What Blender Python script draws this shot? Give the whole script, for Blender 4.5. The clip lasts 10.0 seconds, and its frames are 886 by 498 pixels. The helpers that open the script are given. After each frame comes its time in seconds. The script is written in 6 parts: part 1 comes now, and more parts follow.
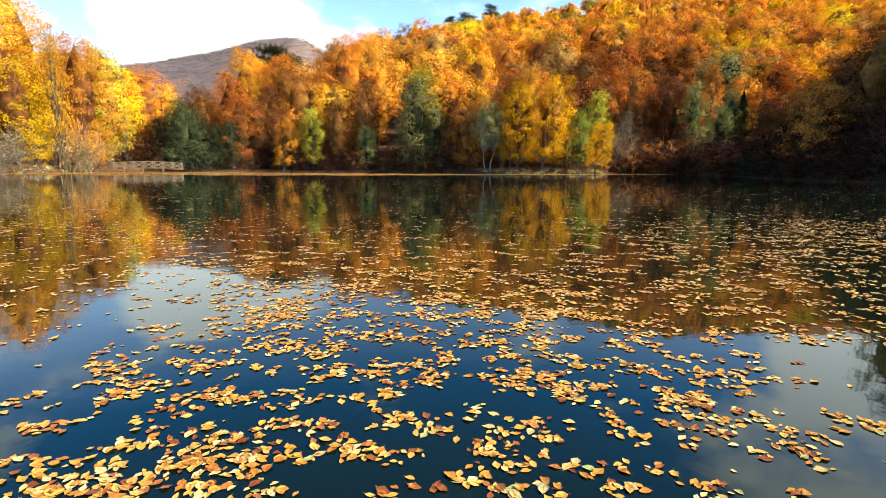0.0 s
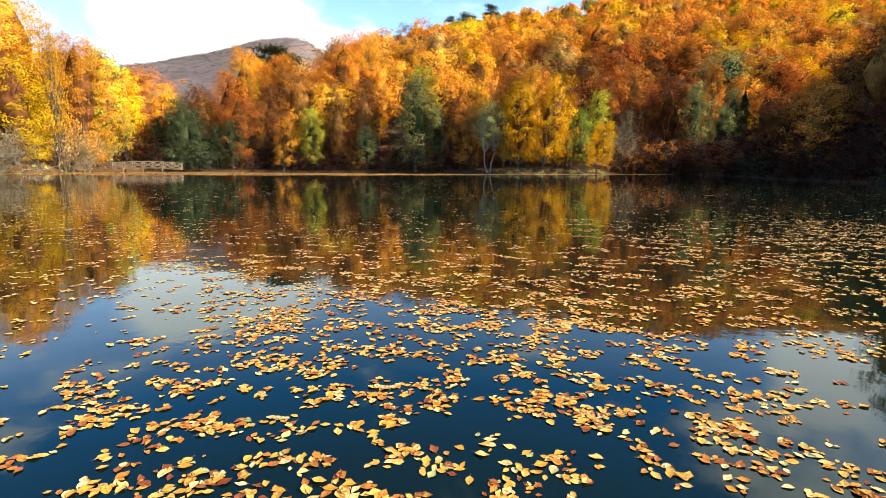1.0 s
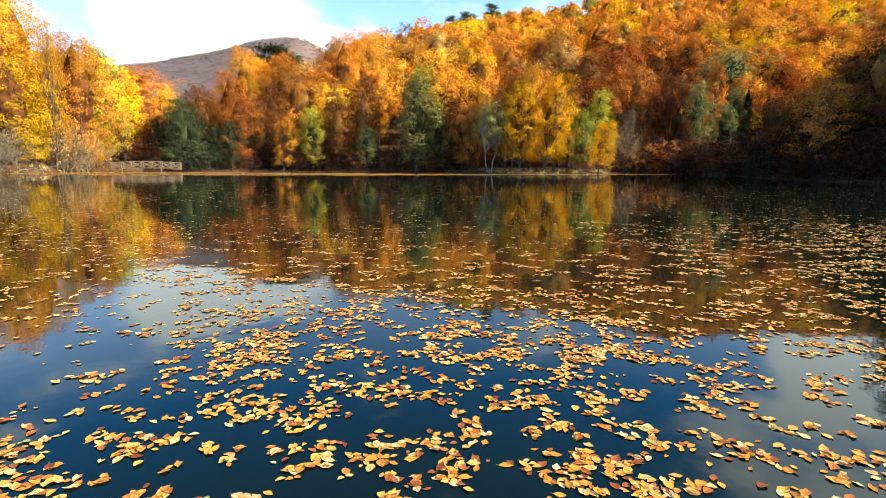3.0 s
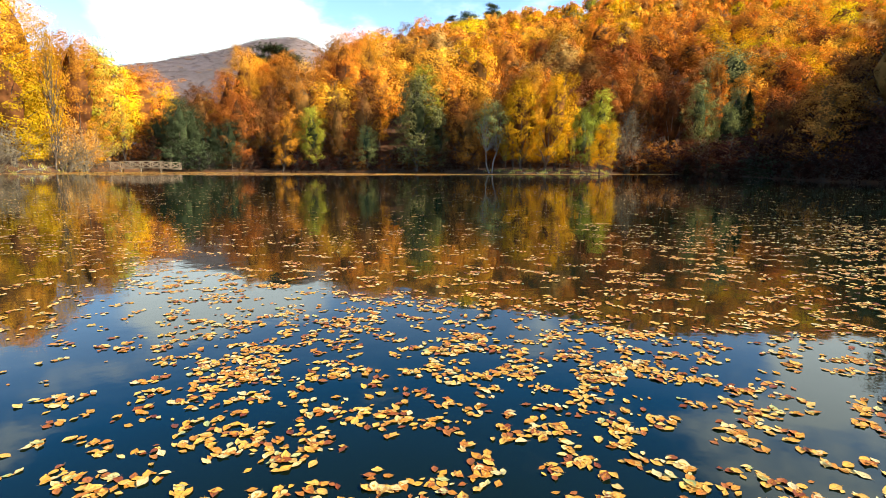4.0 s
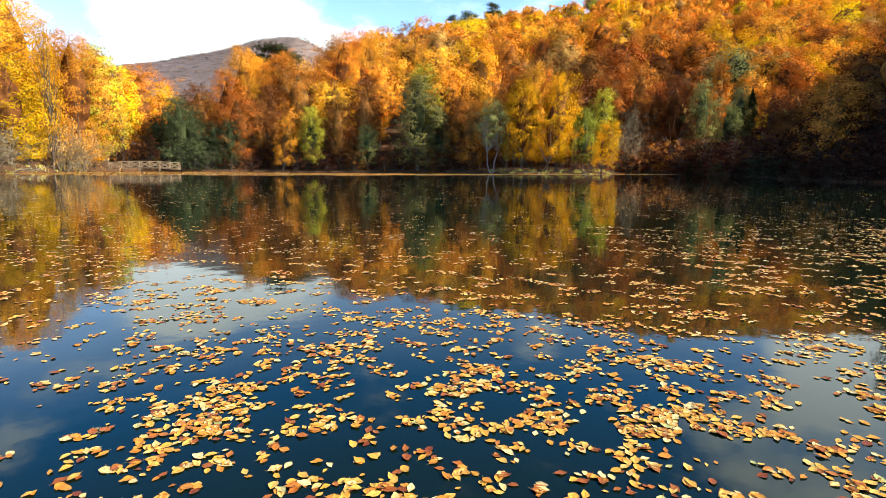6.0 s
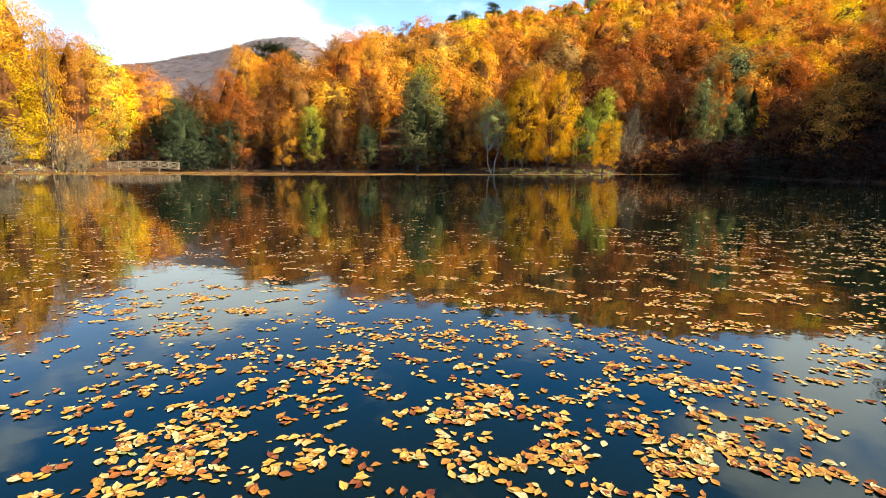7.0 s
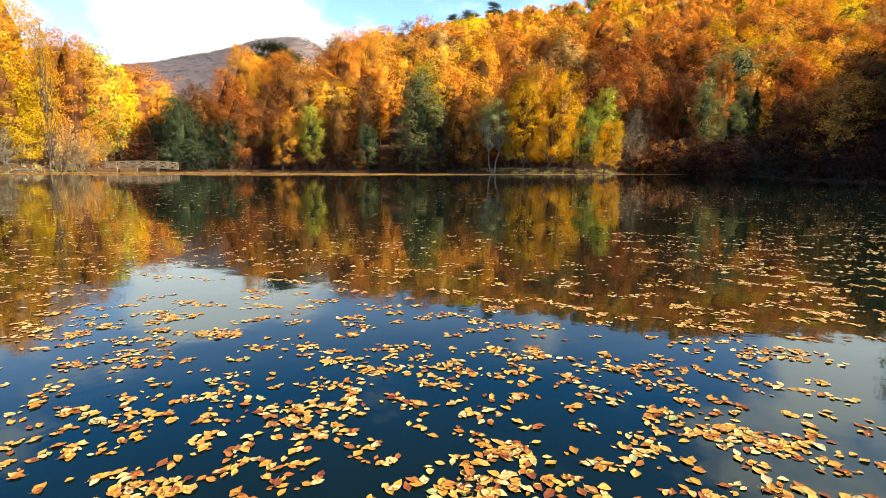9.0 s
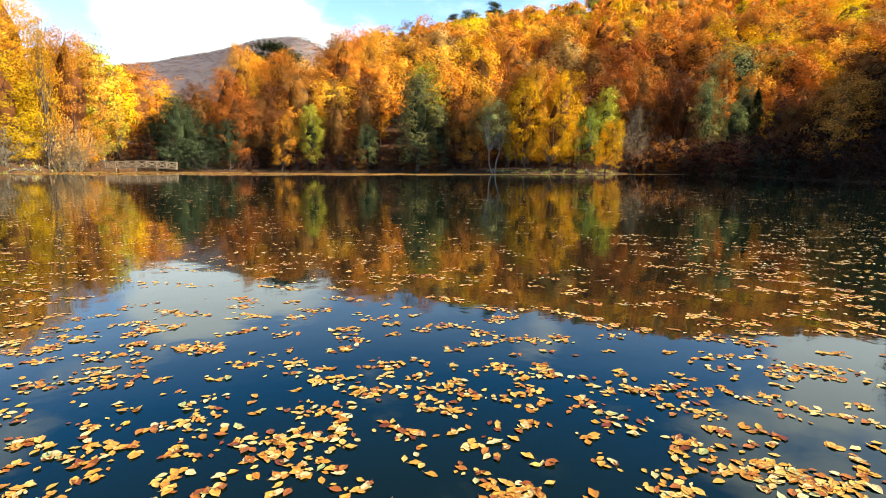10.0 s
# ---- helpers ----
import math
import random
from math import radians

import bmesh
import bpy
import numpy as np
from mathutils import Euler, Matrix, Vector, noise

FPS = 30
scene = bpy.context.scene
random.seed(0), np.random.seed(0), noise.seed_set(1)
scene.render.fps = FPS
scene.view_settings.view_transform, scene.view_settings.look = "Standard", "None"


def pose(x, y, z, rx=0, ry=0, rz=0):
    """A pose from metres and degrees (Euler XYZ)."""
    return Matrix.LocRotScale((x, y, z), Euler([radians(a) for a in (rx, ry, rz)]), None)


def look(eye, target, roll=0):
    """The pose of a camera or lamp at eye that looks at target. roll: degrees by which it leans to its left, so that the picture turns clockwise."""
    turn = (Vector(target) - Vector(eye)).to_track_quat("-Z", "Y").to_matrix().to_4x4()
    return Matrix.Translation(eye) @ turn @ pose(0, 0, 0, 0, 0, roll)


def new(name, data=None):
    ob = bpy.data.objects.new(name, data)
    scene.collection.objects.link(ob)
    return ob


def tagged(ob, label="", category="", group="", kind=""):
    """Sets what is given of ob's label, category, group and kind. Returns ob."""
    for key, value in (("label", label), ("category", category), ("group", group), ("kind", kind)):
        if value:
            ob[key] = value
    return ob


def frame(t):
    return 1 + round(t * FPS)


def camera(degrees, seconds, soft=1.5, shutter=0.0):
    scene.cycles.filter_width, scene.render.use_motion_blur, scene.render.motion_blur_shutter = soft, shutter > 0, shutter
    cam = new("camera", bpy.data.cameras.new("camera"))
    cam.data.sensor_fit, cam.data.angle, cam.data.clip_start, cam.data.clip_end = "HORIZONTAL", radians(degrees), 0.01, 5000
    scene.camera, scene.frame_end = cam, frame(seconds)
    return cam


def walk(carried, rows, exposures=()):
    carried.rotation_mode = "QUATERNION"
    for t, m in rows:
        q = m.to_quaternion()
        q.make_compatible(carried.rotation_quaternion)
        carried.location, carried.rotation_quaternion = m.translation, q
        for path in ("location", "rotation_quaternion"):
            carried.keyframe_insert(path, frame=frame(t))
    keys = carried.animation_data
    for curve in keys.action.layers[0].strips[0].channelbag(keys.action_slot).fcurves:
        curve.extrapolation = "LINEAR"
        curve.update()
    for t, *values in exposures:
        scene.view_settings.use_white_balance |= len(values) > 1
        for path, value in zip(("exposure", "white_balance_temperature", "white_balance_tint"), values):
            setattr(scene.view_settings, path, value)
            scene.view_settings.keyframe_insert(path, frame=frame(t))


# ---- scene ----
# A forest lake in autumn, seen from a camera that glides low over leaf-strewn water.

# ---- camera ----
cam = camera(81.0, 10.0, soft=0.75)
rows = []
for k in range(11):
    rows.append((float(k), pose(-0.0509 * k + 0.00264 * k * k, 0.3484 * k - 0.00013 * k * k, 1.40 + 0.0019 * k,
                                90 - 9.12 - 0.0063 * k, -0.35, 0.0273 * k)))
walk(cam, rows, exposures=((0.0, 0.95, 6750, 4), (10.0, 0.95, 6750, 4)))

# ---- light ----
SUN = Vector((0.84, -0.20, 0.52)).normalized()
sun = new("sun", bpy.data.lights.new("sun", "SUN"))
sun.data.energy, sun.data.angle, sun.data.color = 5.0, radians(0.53), (1.0, 0.90, 0.74)
sun.matrix_world = look(tuple(SUN * 100), (0, 0, 0))


def build_world():
    world = bpy.data.worlds.new("sky")
    scene.world = world
    world.use_nodes = True
    nt = world.node_tree
    nt.nodes.clear()
    N, L = nt.nodes.new, nt.links.new
    out, bg = N("ShaderNodeOutputWorld"), N("ShaderNodeBackground")
    sky = N("ShaderNodeTexSky")
    sky.sky_type, sky.sun_disc = "NISHITA", False
    sky.sun_elevation = math.asin(SUN.z)
    sky.sun_rotation = math.atan2(SUN.x, SUN.y)
    sky.air_density, sky.dust_density, sky.ozone_density = 1.0, 0.35, 1.5
    coord = N("ShaderNodeTexCoord")
    # cloud banks: soft masses by direction, broken up by noise
    stretch = N("ShaderNodeMapping")
    stretch.inputs["Scale"].default_value = (1.0, 1.0, 2.2)
    L(coord.outputs["Generated"], stretch.inputs["Vector"])
    puff = N("ShaderNodeTexNoise")
    puff.inputs["Scale"].default_value, puff.inputs["Detail"].default_value = 4.6, 9.0
    puff.inputs["Roughness"].default_value = 0.55
    L(stretch.outputs[0], puff.inputs["Vector"])
    total = puff.outputs["Fac"]
    for az, el, wide, gain in CLOUDS:
        a, e = radians(az), radians(el)
        dot = N("ShaderNodeVectorMath")
        dot.operation = "DOT_PRODUCT"
        dot.inputs[1].default_value = (math.sin(a) * math.cos(e), math.cos(a) * math.cos(e), math.sin(e))
        L(coord.outputs["Generated"], dot.inputs[0])
        ramp = N("ShaderNodeMapRange")
        ramp.interpolation_type = "SMOOTHSTEP"
        ramp.inputs["From Min"].default_value = math.cos(radians(wide))
        ramp.inputs["From Max"].default_value = 1.0
        ramp.inputs["To Max"].default_value = gain
        L(dot.outputs["Value"], ramp.inputs["Value"])
        add = N("ShaderNodeMath")
        L(total, add.inputs[0])
        L(ramp.outputs["Result"], add.inputs[1])
        total = add.outputs[0]
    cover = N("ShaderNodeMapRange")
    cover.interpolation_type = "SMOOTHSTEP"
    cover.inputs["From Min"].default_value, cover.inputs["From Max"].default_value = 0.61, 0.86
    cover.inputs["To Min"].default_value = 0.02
    L(total, cover.inputs["Value"])
    mix = N("ShaderNodeMix")
    mix.data_type = "RGBA"
    L(cover.outputs["Result"], mix.inputs["Factor"])
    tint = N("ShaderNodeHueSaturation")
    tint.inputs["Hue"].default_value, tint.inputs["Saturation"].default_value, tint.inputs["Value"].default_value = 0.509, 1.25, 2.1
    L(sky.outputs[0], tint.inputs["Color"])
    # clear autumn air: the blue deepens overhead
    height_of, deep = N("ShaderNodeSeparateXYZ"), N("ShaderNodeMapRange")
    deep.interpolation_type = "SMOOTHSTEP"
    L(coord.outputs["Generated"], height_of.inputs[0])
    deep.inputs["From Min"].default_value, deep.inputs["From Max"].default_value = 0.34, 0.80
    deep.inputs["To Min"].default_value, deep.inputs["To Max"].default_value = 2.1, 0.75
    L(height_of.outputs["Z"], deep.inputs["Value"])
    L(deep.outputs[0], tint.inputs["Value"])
    rich = N("ShaderNodeMapRange")
    rich.interpolation_type = "SMOOTHSTEP"
    rich.inputs["From Min"].default_value, rich.inputs["From Max"].default_value = 0.26, 0.46
    rich.inputs["To Min"].default_value, rich.inputs["To Max"].default_value = 1.2, 1.7
    L(height_of.outputs["Z"], rich.inputs["Value"])
    L(rich.outputs[0], tint.inputs["Saturation"])
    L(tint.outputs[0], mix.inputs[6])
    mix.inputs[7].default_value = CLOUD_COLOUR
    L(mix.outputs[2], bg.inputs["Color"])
    bg.inputs["Strength"].default_value = 0.095
    L(bg.outputs[0], out.inputs["Surface"])


CLOUDS = [(-26, 11, 9.0, 0.48), (-17, 10, 8.5, 0.48), (-9, 9, 7, 0.40), (-41, 21, 9, 0.20), (-31, 20.5, 4, 0.14), (10, 18.5, 4, 0.20), (38, 16.5, 6, 0.34), (40, 26, 16, 0.28), (27, 33, 9, 0.14), (-130, 30, 50, 0.12), (140, 40, 50, 0.12)]
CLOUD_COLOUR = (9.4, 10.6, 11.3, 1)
build_world()


# ---- materials ----
def nodes_of(name):
    mat = bpy.data.materials.new(name)
    mat.use_nodes = True
    nt = mat.node_tree
    nt.nodes.clear()
    out = nt.nodes.new("ShaderNodeOutputMaterial")
    return mat, nt, nt.nodes.new, nt.links.new, out


def foliage(name, rgb, spread=0.14, hue=0.022, through_light=0.08):
    """Leaf spray: diffuse with light passing through, every leaf and every tree a little different."""
    mat, nt, N, L, out = nodes_of(name)
    geo, info = N("ShaderNodeNewGeometry"), N("ShaderNodeObjectInfo")
    hsv = N("ShaderNodeHueSaturation")
    hsv.inputs["Color"].default_value = (*rgb, 1)
    val = N("ShaderNodeMapRange")
    val.inputs["To Min"].default_value, val.inputs["To Max"].default_value = 1 - spread, 1 + spread
    L(geo.outputs["Random Per Island"], val.inputs["Value"])
    bunch, swing, tone = N("ShaderNodeTexNoise"), N("ShaderNodeMapRange"), N("ShaderNodeMath")
    bunch.inputs["Scale"].default_value, bunch.inputs["Detail"].default_value = 0.85, 2
    L(geo.outputs["Position"], bunch.inputs["Vector"])
    swing.inputs["From Min"].default_value, swing.inputs["From Max"].default_value = 0.32, 0.68
    swing.inputs["To Min"].default_value, swing.inputs["To Max"].default_value = 0.62, 1.32
    L(bunch.outputs["Fac"], swing.inputs["Value"])
    tone.operation = "MULTIPLY"
    own, scatter = N("ShaderNodeMapRange"), N("ShaderNodeMath")
    own.inputs["To Min"].default_value, own.inputs["To Max"].default_value = 0.72, 1.30
    L(info.outputs["Random"], own.inputs["Value"])
    scatter.operation = "MULTIPLY"
    L(val.outputs[0], scatter.inputs[0])
    L(own.outputs[0], scatter.inputs[1])
    crowns, stand_tone, spread_tone = N("ShaderNodeTexNoise"), N("ShaderNodeMapRange"), N("ShaderNodeMath")
    crowns.inputs["Scale"].default_value, crowns.inputs["Detail"].default_value = 0.13, 1
    L(geo.outputs["Position"], crowns.inputs["Vector"])
    stand_tone.inputs["From Min"].default_value, stand_tone.inputs["From Max"].default_value = 0.34, 0.66
    stand_tone.inputs["To Min"].default_value, stand_tone.inputs["To Max"].default_value = 0.66, 1.34
    L(crowns.outputs["Fac"], stand_tone.inputs["Value"])
    spread_tone.operation = "MULTIPLY"
    L(scatter.outputs[0], spread_tone.inputs[0])
    L(stand_tone.outputs[0], spread_tone.inputs[1])
    L(spread_tone.outputs[0], tone.inputs[0])
    L(swing.outputs[0], tone.inputs[1])
    L(tone.outputs[0], hsv.inputs["Value"])
    shift = N("ShaderNodeMath")
    shift.operation = "MULTIPLY_ADD"
    shift.inputs[1].default_value, shift.inputs[2].default_value = 2 * hue, 0.5 - hue
    mixr = N("ShaderNodeMath")
    mixr.operation = "MULTIPLY_ADD"
    mixr.inputs[1].default_value = 0.55
    half = N("ShaderNodeMath")
    half.operation = "MULTIPLY"
    half.inputs[1].default_value = 0.45
    coarse = N("ShaderNodeTexNoise")
    coarse.inputs["Scale"].default_value = 0.35
    L(geo.outputs["Position"], coarse.inputs["Vector"])
    L(coarse.outputs["Fac"], half.inputs[0])
    L(info.outputs["Random"], mixr.inputs[0])
    L(half.outputs[0], mixr.inputs[2])
    L(mixr.outputs[0], shift.inputs[0])
    L(shift.outputs[0], hsv.inputs["Hue"])
    dif, tra, mix = N("ShaderNodeBsdfDiffuse"), N("ShaderNodeBsdfTranslucent"), N("ShaderNodeMixShader")
    L(hsv.outputs[0], dif.inputs["Color"])
    L(hsv.outputs[0], tra.inputs["Color"])
    mix.inputs[0].default_value = through_light
    L(dif.outputs[0], mix.inputs[1])
    L(tra.outputs[0], mix.inputs[2])
    L(mix.outputs[0], out.inputs["Surface"])
    return mat


def rough_stuff(name, dark, light, scale, rough=0.85, bump=0.3, detail=6, fine=8.0):
    """A rough natural surface with variation at two scales and a bump."""
    mat, nt, N, L, out = nodes_of(name)
    bsdf = N("ShaderNodeBsdfPrincipled")
    geo = N("ShaderNodeNewGeometry")
    a, b = N("ShaderNodeTexNoise"), N("ShaderNodeTexNoise")
    a.inputs["Scale"].default_value, a.inputs["Detail"].default_value = scale, detail
    b.inputs["Scale"].default_value, b.inputs["Detail"].default_value = scale * fine, 4
    for n in (a, b):
        L(geo.outputs["Position"], n.inputs["Vector"])
    mul = N("ShaderNodeMath")
    mul.operation = "MULTIPLY"
    L(a.outputs["Fac"], mul.inputs[0])
    L(b.outputs["Fac"], mul.inputs[1])
    ramp = N("ShaderNodeValToRGB")
    ramp.color_ramp.elements[0].position, ramp.color_ramp.elements[1].position = 0.12, 0.42
    ramp.color_ramp.elements[0].color, ramp.color_ramp.elements[1].color = (*dark, 1), (*light, 1)
    L(mul.outputs[0], ramp.inputs["Fac"])
    L(ramp.outputs["Color"], bsdf.inputs["Base Color"])
    bsdf.inputs["Roughness"].default_value = rough
    bm = N("ShaderNodeBump")
    bm.inputs["Strength"].default_value = bump
    L(mul.outputs[0], bm.inputs["Height"])
    L(bm.outputs[0], bsdf.inputs["Normal"])
    L(bsdf.outputs[0], out.inputs["Surface"])
    return mat


def lake_water():
    mat, nt, N, L, out = nodes_of("lake_water")
    bsdf = N("ShaderNodeBsdfPrincipled")
    geo = N("ShaderNodeNewGeometry")
    murk = N("ShaderNodeTexNoise")
    murk.inputs["Scale"].default_value = 0.15
    L(geo.outputs["Position"], murk.inputs["Vector"])
    ramp = N("ShaderNodeValToRGB")
    ramp.color_ramp.elements[0].color, ramp.color_ramp.elements[1].color = (0.0034, 0.0088, 0.0052, 1), (0.0050, 0.0112, 0.0060, 1)
    L(murk.outputs["Fac"], ramp.inputs["Fac"])
    L(ramp.outputs["Color"], bsdf.inputs["Base Color"])
    bsdf.inputs["Roughness"].default_value, bsdf.inputs["IOR"].default_value = 0.035, 1.333
    small, wide = N("ShaderNodeTexNoise"), N("ShaderNodeTexNoise")
    small.inputs["Scale"].default_value, small.inputs["Detail"].default_value = 6.0, 2
    wide.inputs["Scale"].default_value, wide.inputs["Detail"].default_value = 0.9, 2
    L(geo.outputs["Position"], small.inputs["Vector"])
    L(geo.outputs["Position"], wide.inputs["Vector"])
    b1, b2 = N("ShaderNodeBump"), N("ShaderNodeBump")
    b1.inputs["Strength"].default_value, b1.inputs["Distance"].default_value = 1.0, 0.0006
    b2.inputs["Strength"].default_value, b2.inputs["Distance"].default_value = 1.0, 0.004
    L(small.outputs["Fac"], b1.inputs["Height"])
    L(wide.outputs["Fac"], b2.inputs["Height"])
    L(b1.outputs[0], b2.inputs["Normal"])
    L(b2.outputs[0], bsdf.inputs["Normal"])
    L(bsdf.outputs[0], out.inputs["Surface"])
    return mat


def fallen_leaf():
    """Dead beech leaf: yellow to rust, darker ribs, a slight waxy sheen."""
    mat, nt, N, L, out = nodes_of("fallen_leaf")
    bsdf = N("ShaderNodeBsdfPrincipled")
    geo, info = N("ShaderNodeNewGeometry"), N("ShaderNodeObjectInfo")
    add, wrap = N("ShaderNodeMath"), N("ShaderNodeMath")
    wrap.operation = "FRACT"
    L(geo.outputs["Random Per Island"], add.inputs[0])
    L(info.outputs["Random"], add.inputs[1])
    L(add.outputs[0], wrap.inputs[0])
    ramp = N("ShaderNodeValToRGB")
    stops = [(0.0, (0.20, 0.04, 0.014)), (0.13, (0.44, 0.13, 0.025)), (0.28, (0.66, 0.25, 0.030)), (0.50, (0.76, 0.37, 0.050)),
             (0.78, (0.80, 0.46, 0.100)), (0.93, (0.86, 0.62, 0.28)), (0.995, (0.40, 0.42, 0.14))]
    el = ramp.color_ramp.elements
    while len(el) < len(stops):
        el.new(0.5)
    for e, (p, c) in zip(el, stops):
        e.position, e.color = p, (*c, 1)
    L(wrap.outputs[0], ramp.inputs["Fac"])
    spots = N("ShaderNodeTexNoise")
    spots.inputs["Scale"].default_value, spots.inputs["Detail"].default_value = 55.0, 5
    L(geo.outputs["Position"], spots.inputs["Vector"])
    tone = N("ShaderNodeMapRange")
    tone.inputs["From Min"].default_value, tone.inputs["From Max"].default_value = 0.3, 0.7
    tone.inputs["To Min"].default_value, tone.inputs["To Max"].default_value = 0.85, 1.34
    L(spots.outputs["Fac"], tone.inputs["Value"])
    hsv = N("ShaderNodeHueSaturation")
    L(ramp.outputs["Color"], hsv.inputs["Color"])
    L(tone.outputs[0], hsv.inputs["Value"])
    # midrib and side ribs, browned margins: x runs along the blade, y from margin to margin
    place, cut = N("ShaderNodeAttribute"), N("ShaderNodeSeparateXYZ")
    place.attribute_name = "blade"
    L(place.outputs["Vector"], cut.inputs[0])
    across, ribs, comb, rim = N("ShaderNodeMath"), N("ShaderNodeMath"), N("ShaderNodeMath"), N("ShaderNodeMapRange")
    across.operation, ribs.operation, comb.operation = "ABSOLUTE", "MULTIPLY_ADD", "SINE"
    L(cut.outputs["Y"], across.inputs[0])
    side = N("ShaderNodeMath")
    side.operation = "MULTIPLY"
    side.inputs[1].default_value = -7.0
    L(across.outputs[0], side.inputs[0])
    L(cut.outputs["X"], ribs.inputs[0])
    ribs.inputs[1].default_value = 46.0
    L(side.outputs[0], ribs.inputs[2])
    L(ribs.outputs[0], comb.inputs[0])
    vein = N("ShaderNodeMapRange")
    vein.inputs["From Min"].default_value, vein.inputs["From Max"].default_value = -1.0, 1.0
    vein.inputs["To Min"].default_value, vein.inputs["To Max"].default_value = 0.80, 1.06
    L(comb.outputs[0], vein.inputs["Value"])
    mid = N("ShaderNodeMapRange")
    mid.inputs["From Min"].default_value, mid.inputs["From Max"].default_value = 0.02, 0.14
    mid.inputs["To Min"].default_value, mid.inputs["To Max"].default_value = 0.55, 1.0
    L(across.outputs[0], mid.inputs["Value"])
    both = N("ShaderNodeMath")
    both.operation = "MULTIPLY"
    L(vein.outputs[0], both.inputs[0])
    L(mid.outputs[0], both.inputs[1])
    rim.interpolation_type = "SMOOTHSTEP"
    rim.inputs["From Min"].default_value, rim.inputs["From Max"].default_value = 0.55, 1.05
    rim.inputs["To Min"].default_value, rim.inputs["To Max"].default_value = 0.0, 0.75
    L(across.outputs[0], rim.inputs["Value"])
    patchy = N("ShaderNodeMath")
    patchy.operation = "MULTIPLY"
    L(rim.outputs[0], patchy.inputs[0])
    L(spots.outputs["Fac"], patchy.inputs[1])
    brown, lined = N("ShaderNodeMix"), N("ShaderNodeMix")
    for n in (brown, lined):
        n.data_type = "RGBA"
    L(patchy.outputs[0], brown.inputs["Factor"])
    L(hsv.outputs[0], brown.inputs[6])
    brown.inputs[7].default_value = (0.24, 0.075, 0.022, 1)
    lined.blend_type = "MULTIPLY"
    lined.inputs["Factor"].default_value = 1.0
    L(brown.outputs[2], lined.inputs[6])
    L(both.outputs[0], lined.inputs[7])
    L(lined.outputs[2], bsdf.inputs["Base Color"])
    bsdf.inputs["Roughness"].default_value = 0.45
    bsdf.inputs["Specular IOR Level"].default_value = 0.3
    bm = N("ShaderNodeBump")
    bm.inputs["Strength"].default_value, bm.inputs["Distance"].default_value = 0.5, 0.002
    L(spots.outputs["Fac"], bm.inputs["Height"])
    L(bm.outputs[0], bsdf.inputs["Normal"])
    L(bsdf.outputs[0], out.inputs["Surface"])
    return mat


# Two darkened reds and the crown core put shade into leaf colour.
COLOURS = {
    "gold": (0.78, 0.42, 0.016), "yellow": (0.68, 0.44, 0.014), "orange": (0.76, 0.285, 0.032), "amber": (0.81, 0.39, 0.036),
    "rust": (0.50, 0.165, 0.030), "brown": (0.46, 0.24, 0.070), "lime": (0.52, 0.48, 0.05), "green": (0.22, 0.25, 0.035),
    "sage": (0.28, 0.27, 0.085), "dark": (0.050, 0.060, 0.026), "shaded_wine": (0.06, 0.022, 0.014), "grey": (0.25, 0.20, 0.13), "shaded_russet": (0.17, 0.062, 0.018), "heath": (0.25, 0.185, 0.175), "inner_shade": (0.20, 0.088, 0.026),
}
LEAF = {k: foliage("foliage_" + k, v) for k, v in COLOURS.items()}
LEAF["heath"] = foliage("foliage_far_slope", COLOURS["heath"], 0.12, 0.02)
BARK = rough_stuff("bark", (0.05, 0.035, 0.025), (0.20, 0.15, 0.11), 3.0)
PALE_BARK = rough_stuff("pale_bark", (0.14, 0.12, 0.10), (0.42, 0.38, 0.32), 2.5)
TWIG = rough_stuff("twig_bark", (0.17, 0.13, 0.08), (0.36, 0.28, 0.18), 3.0)
LITTER = rough_stuff("leaf_litter", (0.04, 0.018, 0.008), (0.20, 0.085, 0.028), 0.5, fine=14)
FAR_SLOPE = rough_stuff("far_slope", (0.16, 0.115, 0.10), (0.26, 0.19, 0.175), 0.03, fine=11)
WOOD = rough_stuff("weathered_wood", (0.15, 0.10, 0.06), (0.40, 0.29, 0.18), 4.0)
GRASS = foliage("bank_grass", (0.46, 0.42, 0.12), 0.5, 0.02, 0.2)
ROCK = rough_stuff("bank_stone", (0.06, 0.06, 0.04), (0.24, 0.22, 0.15), 2.0)
WATER = lake_water()
FALLEN = fallen_leaf()


# ---- mesh helpers ----
def raw_mesh(name, co, faces, mats, index=None):
    """A mesh from arrays: co (n, 3), faces (m, 3 or 4)."""
    me = bpy.data.meshes.new(name)
    co, faces = np.asarray(co, np.float32), np.asarray(faces, np.int32)
    k = faces.shape[1]
    me.vertices.add(len(co))
    me.vertices.foreach_set("co", co.ravel())
    me.loops.add(faces.size)
    me.loops.foreach_set("vertex_index", faces.ravel())
    me.polygons.add(len(faces))
    me.polygons.foreach_set("loop_start", np.arange(0, faces.size, k, dtype=np.int32))
    if index is not None:
        me.polygons.foreach_set("material_index", np.asarray(index, np.int32))
    for m in mats:
        me.materials.append(m)
    me.update(calc_edges=True)
    return me


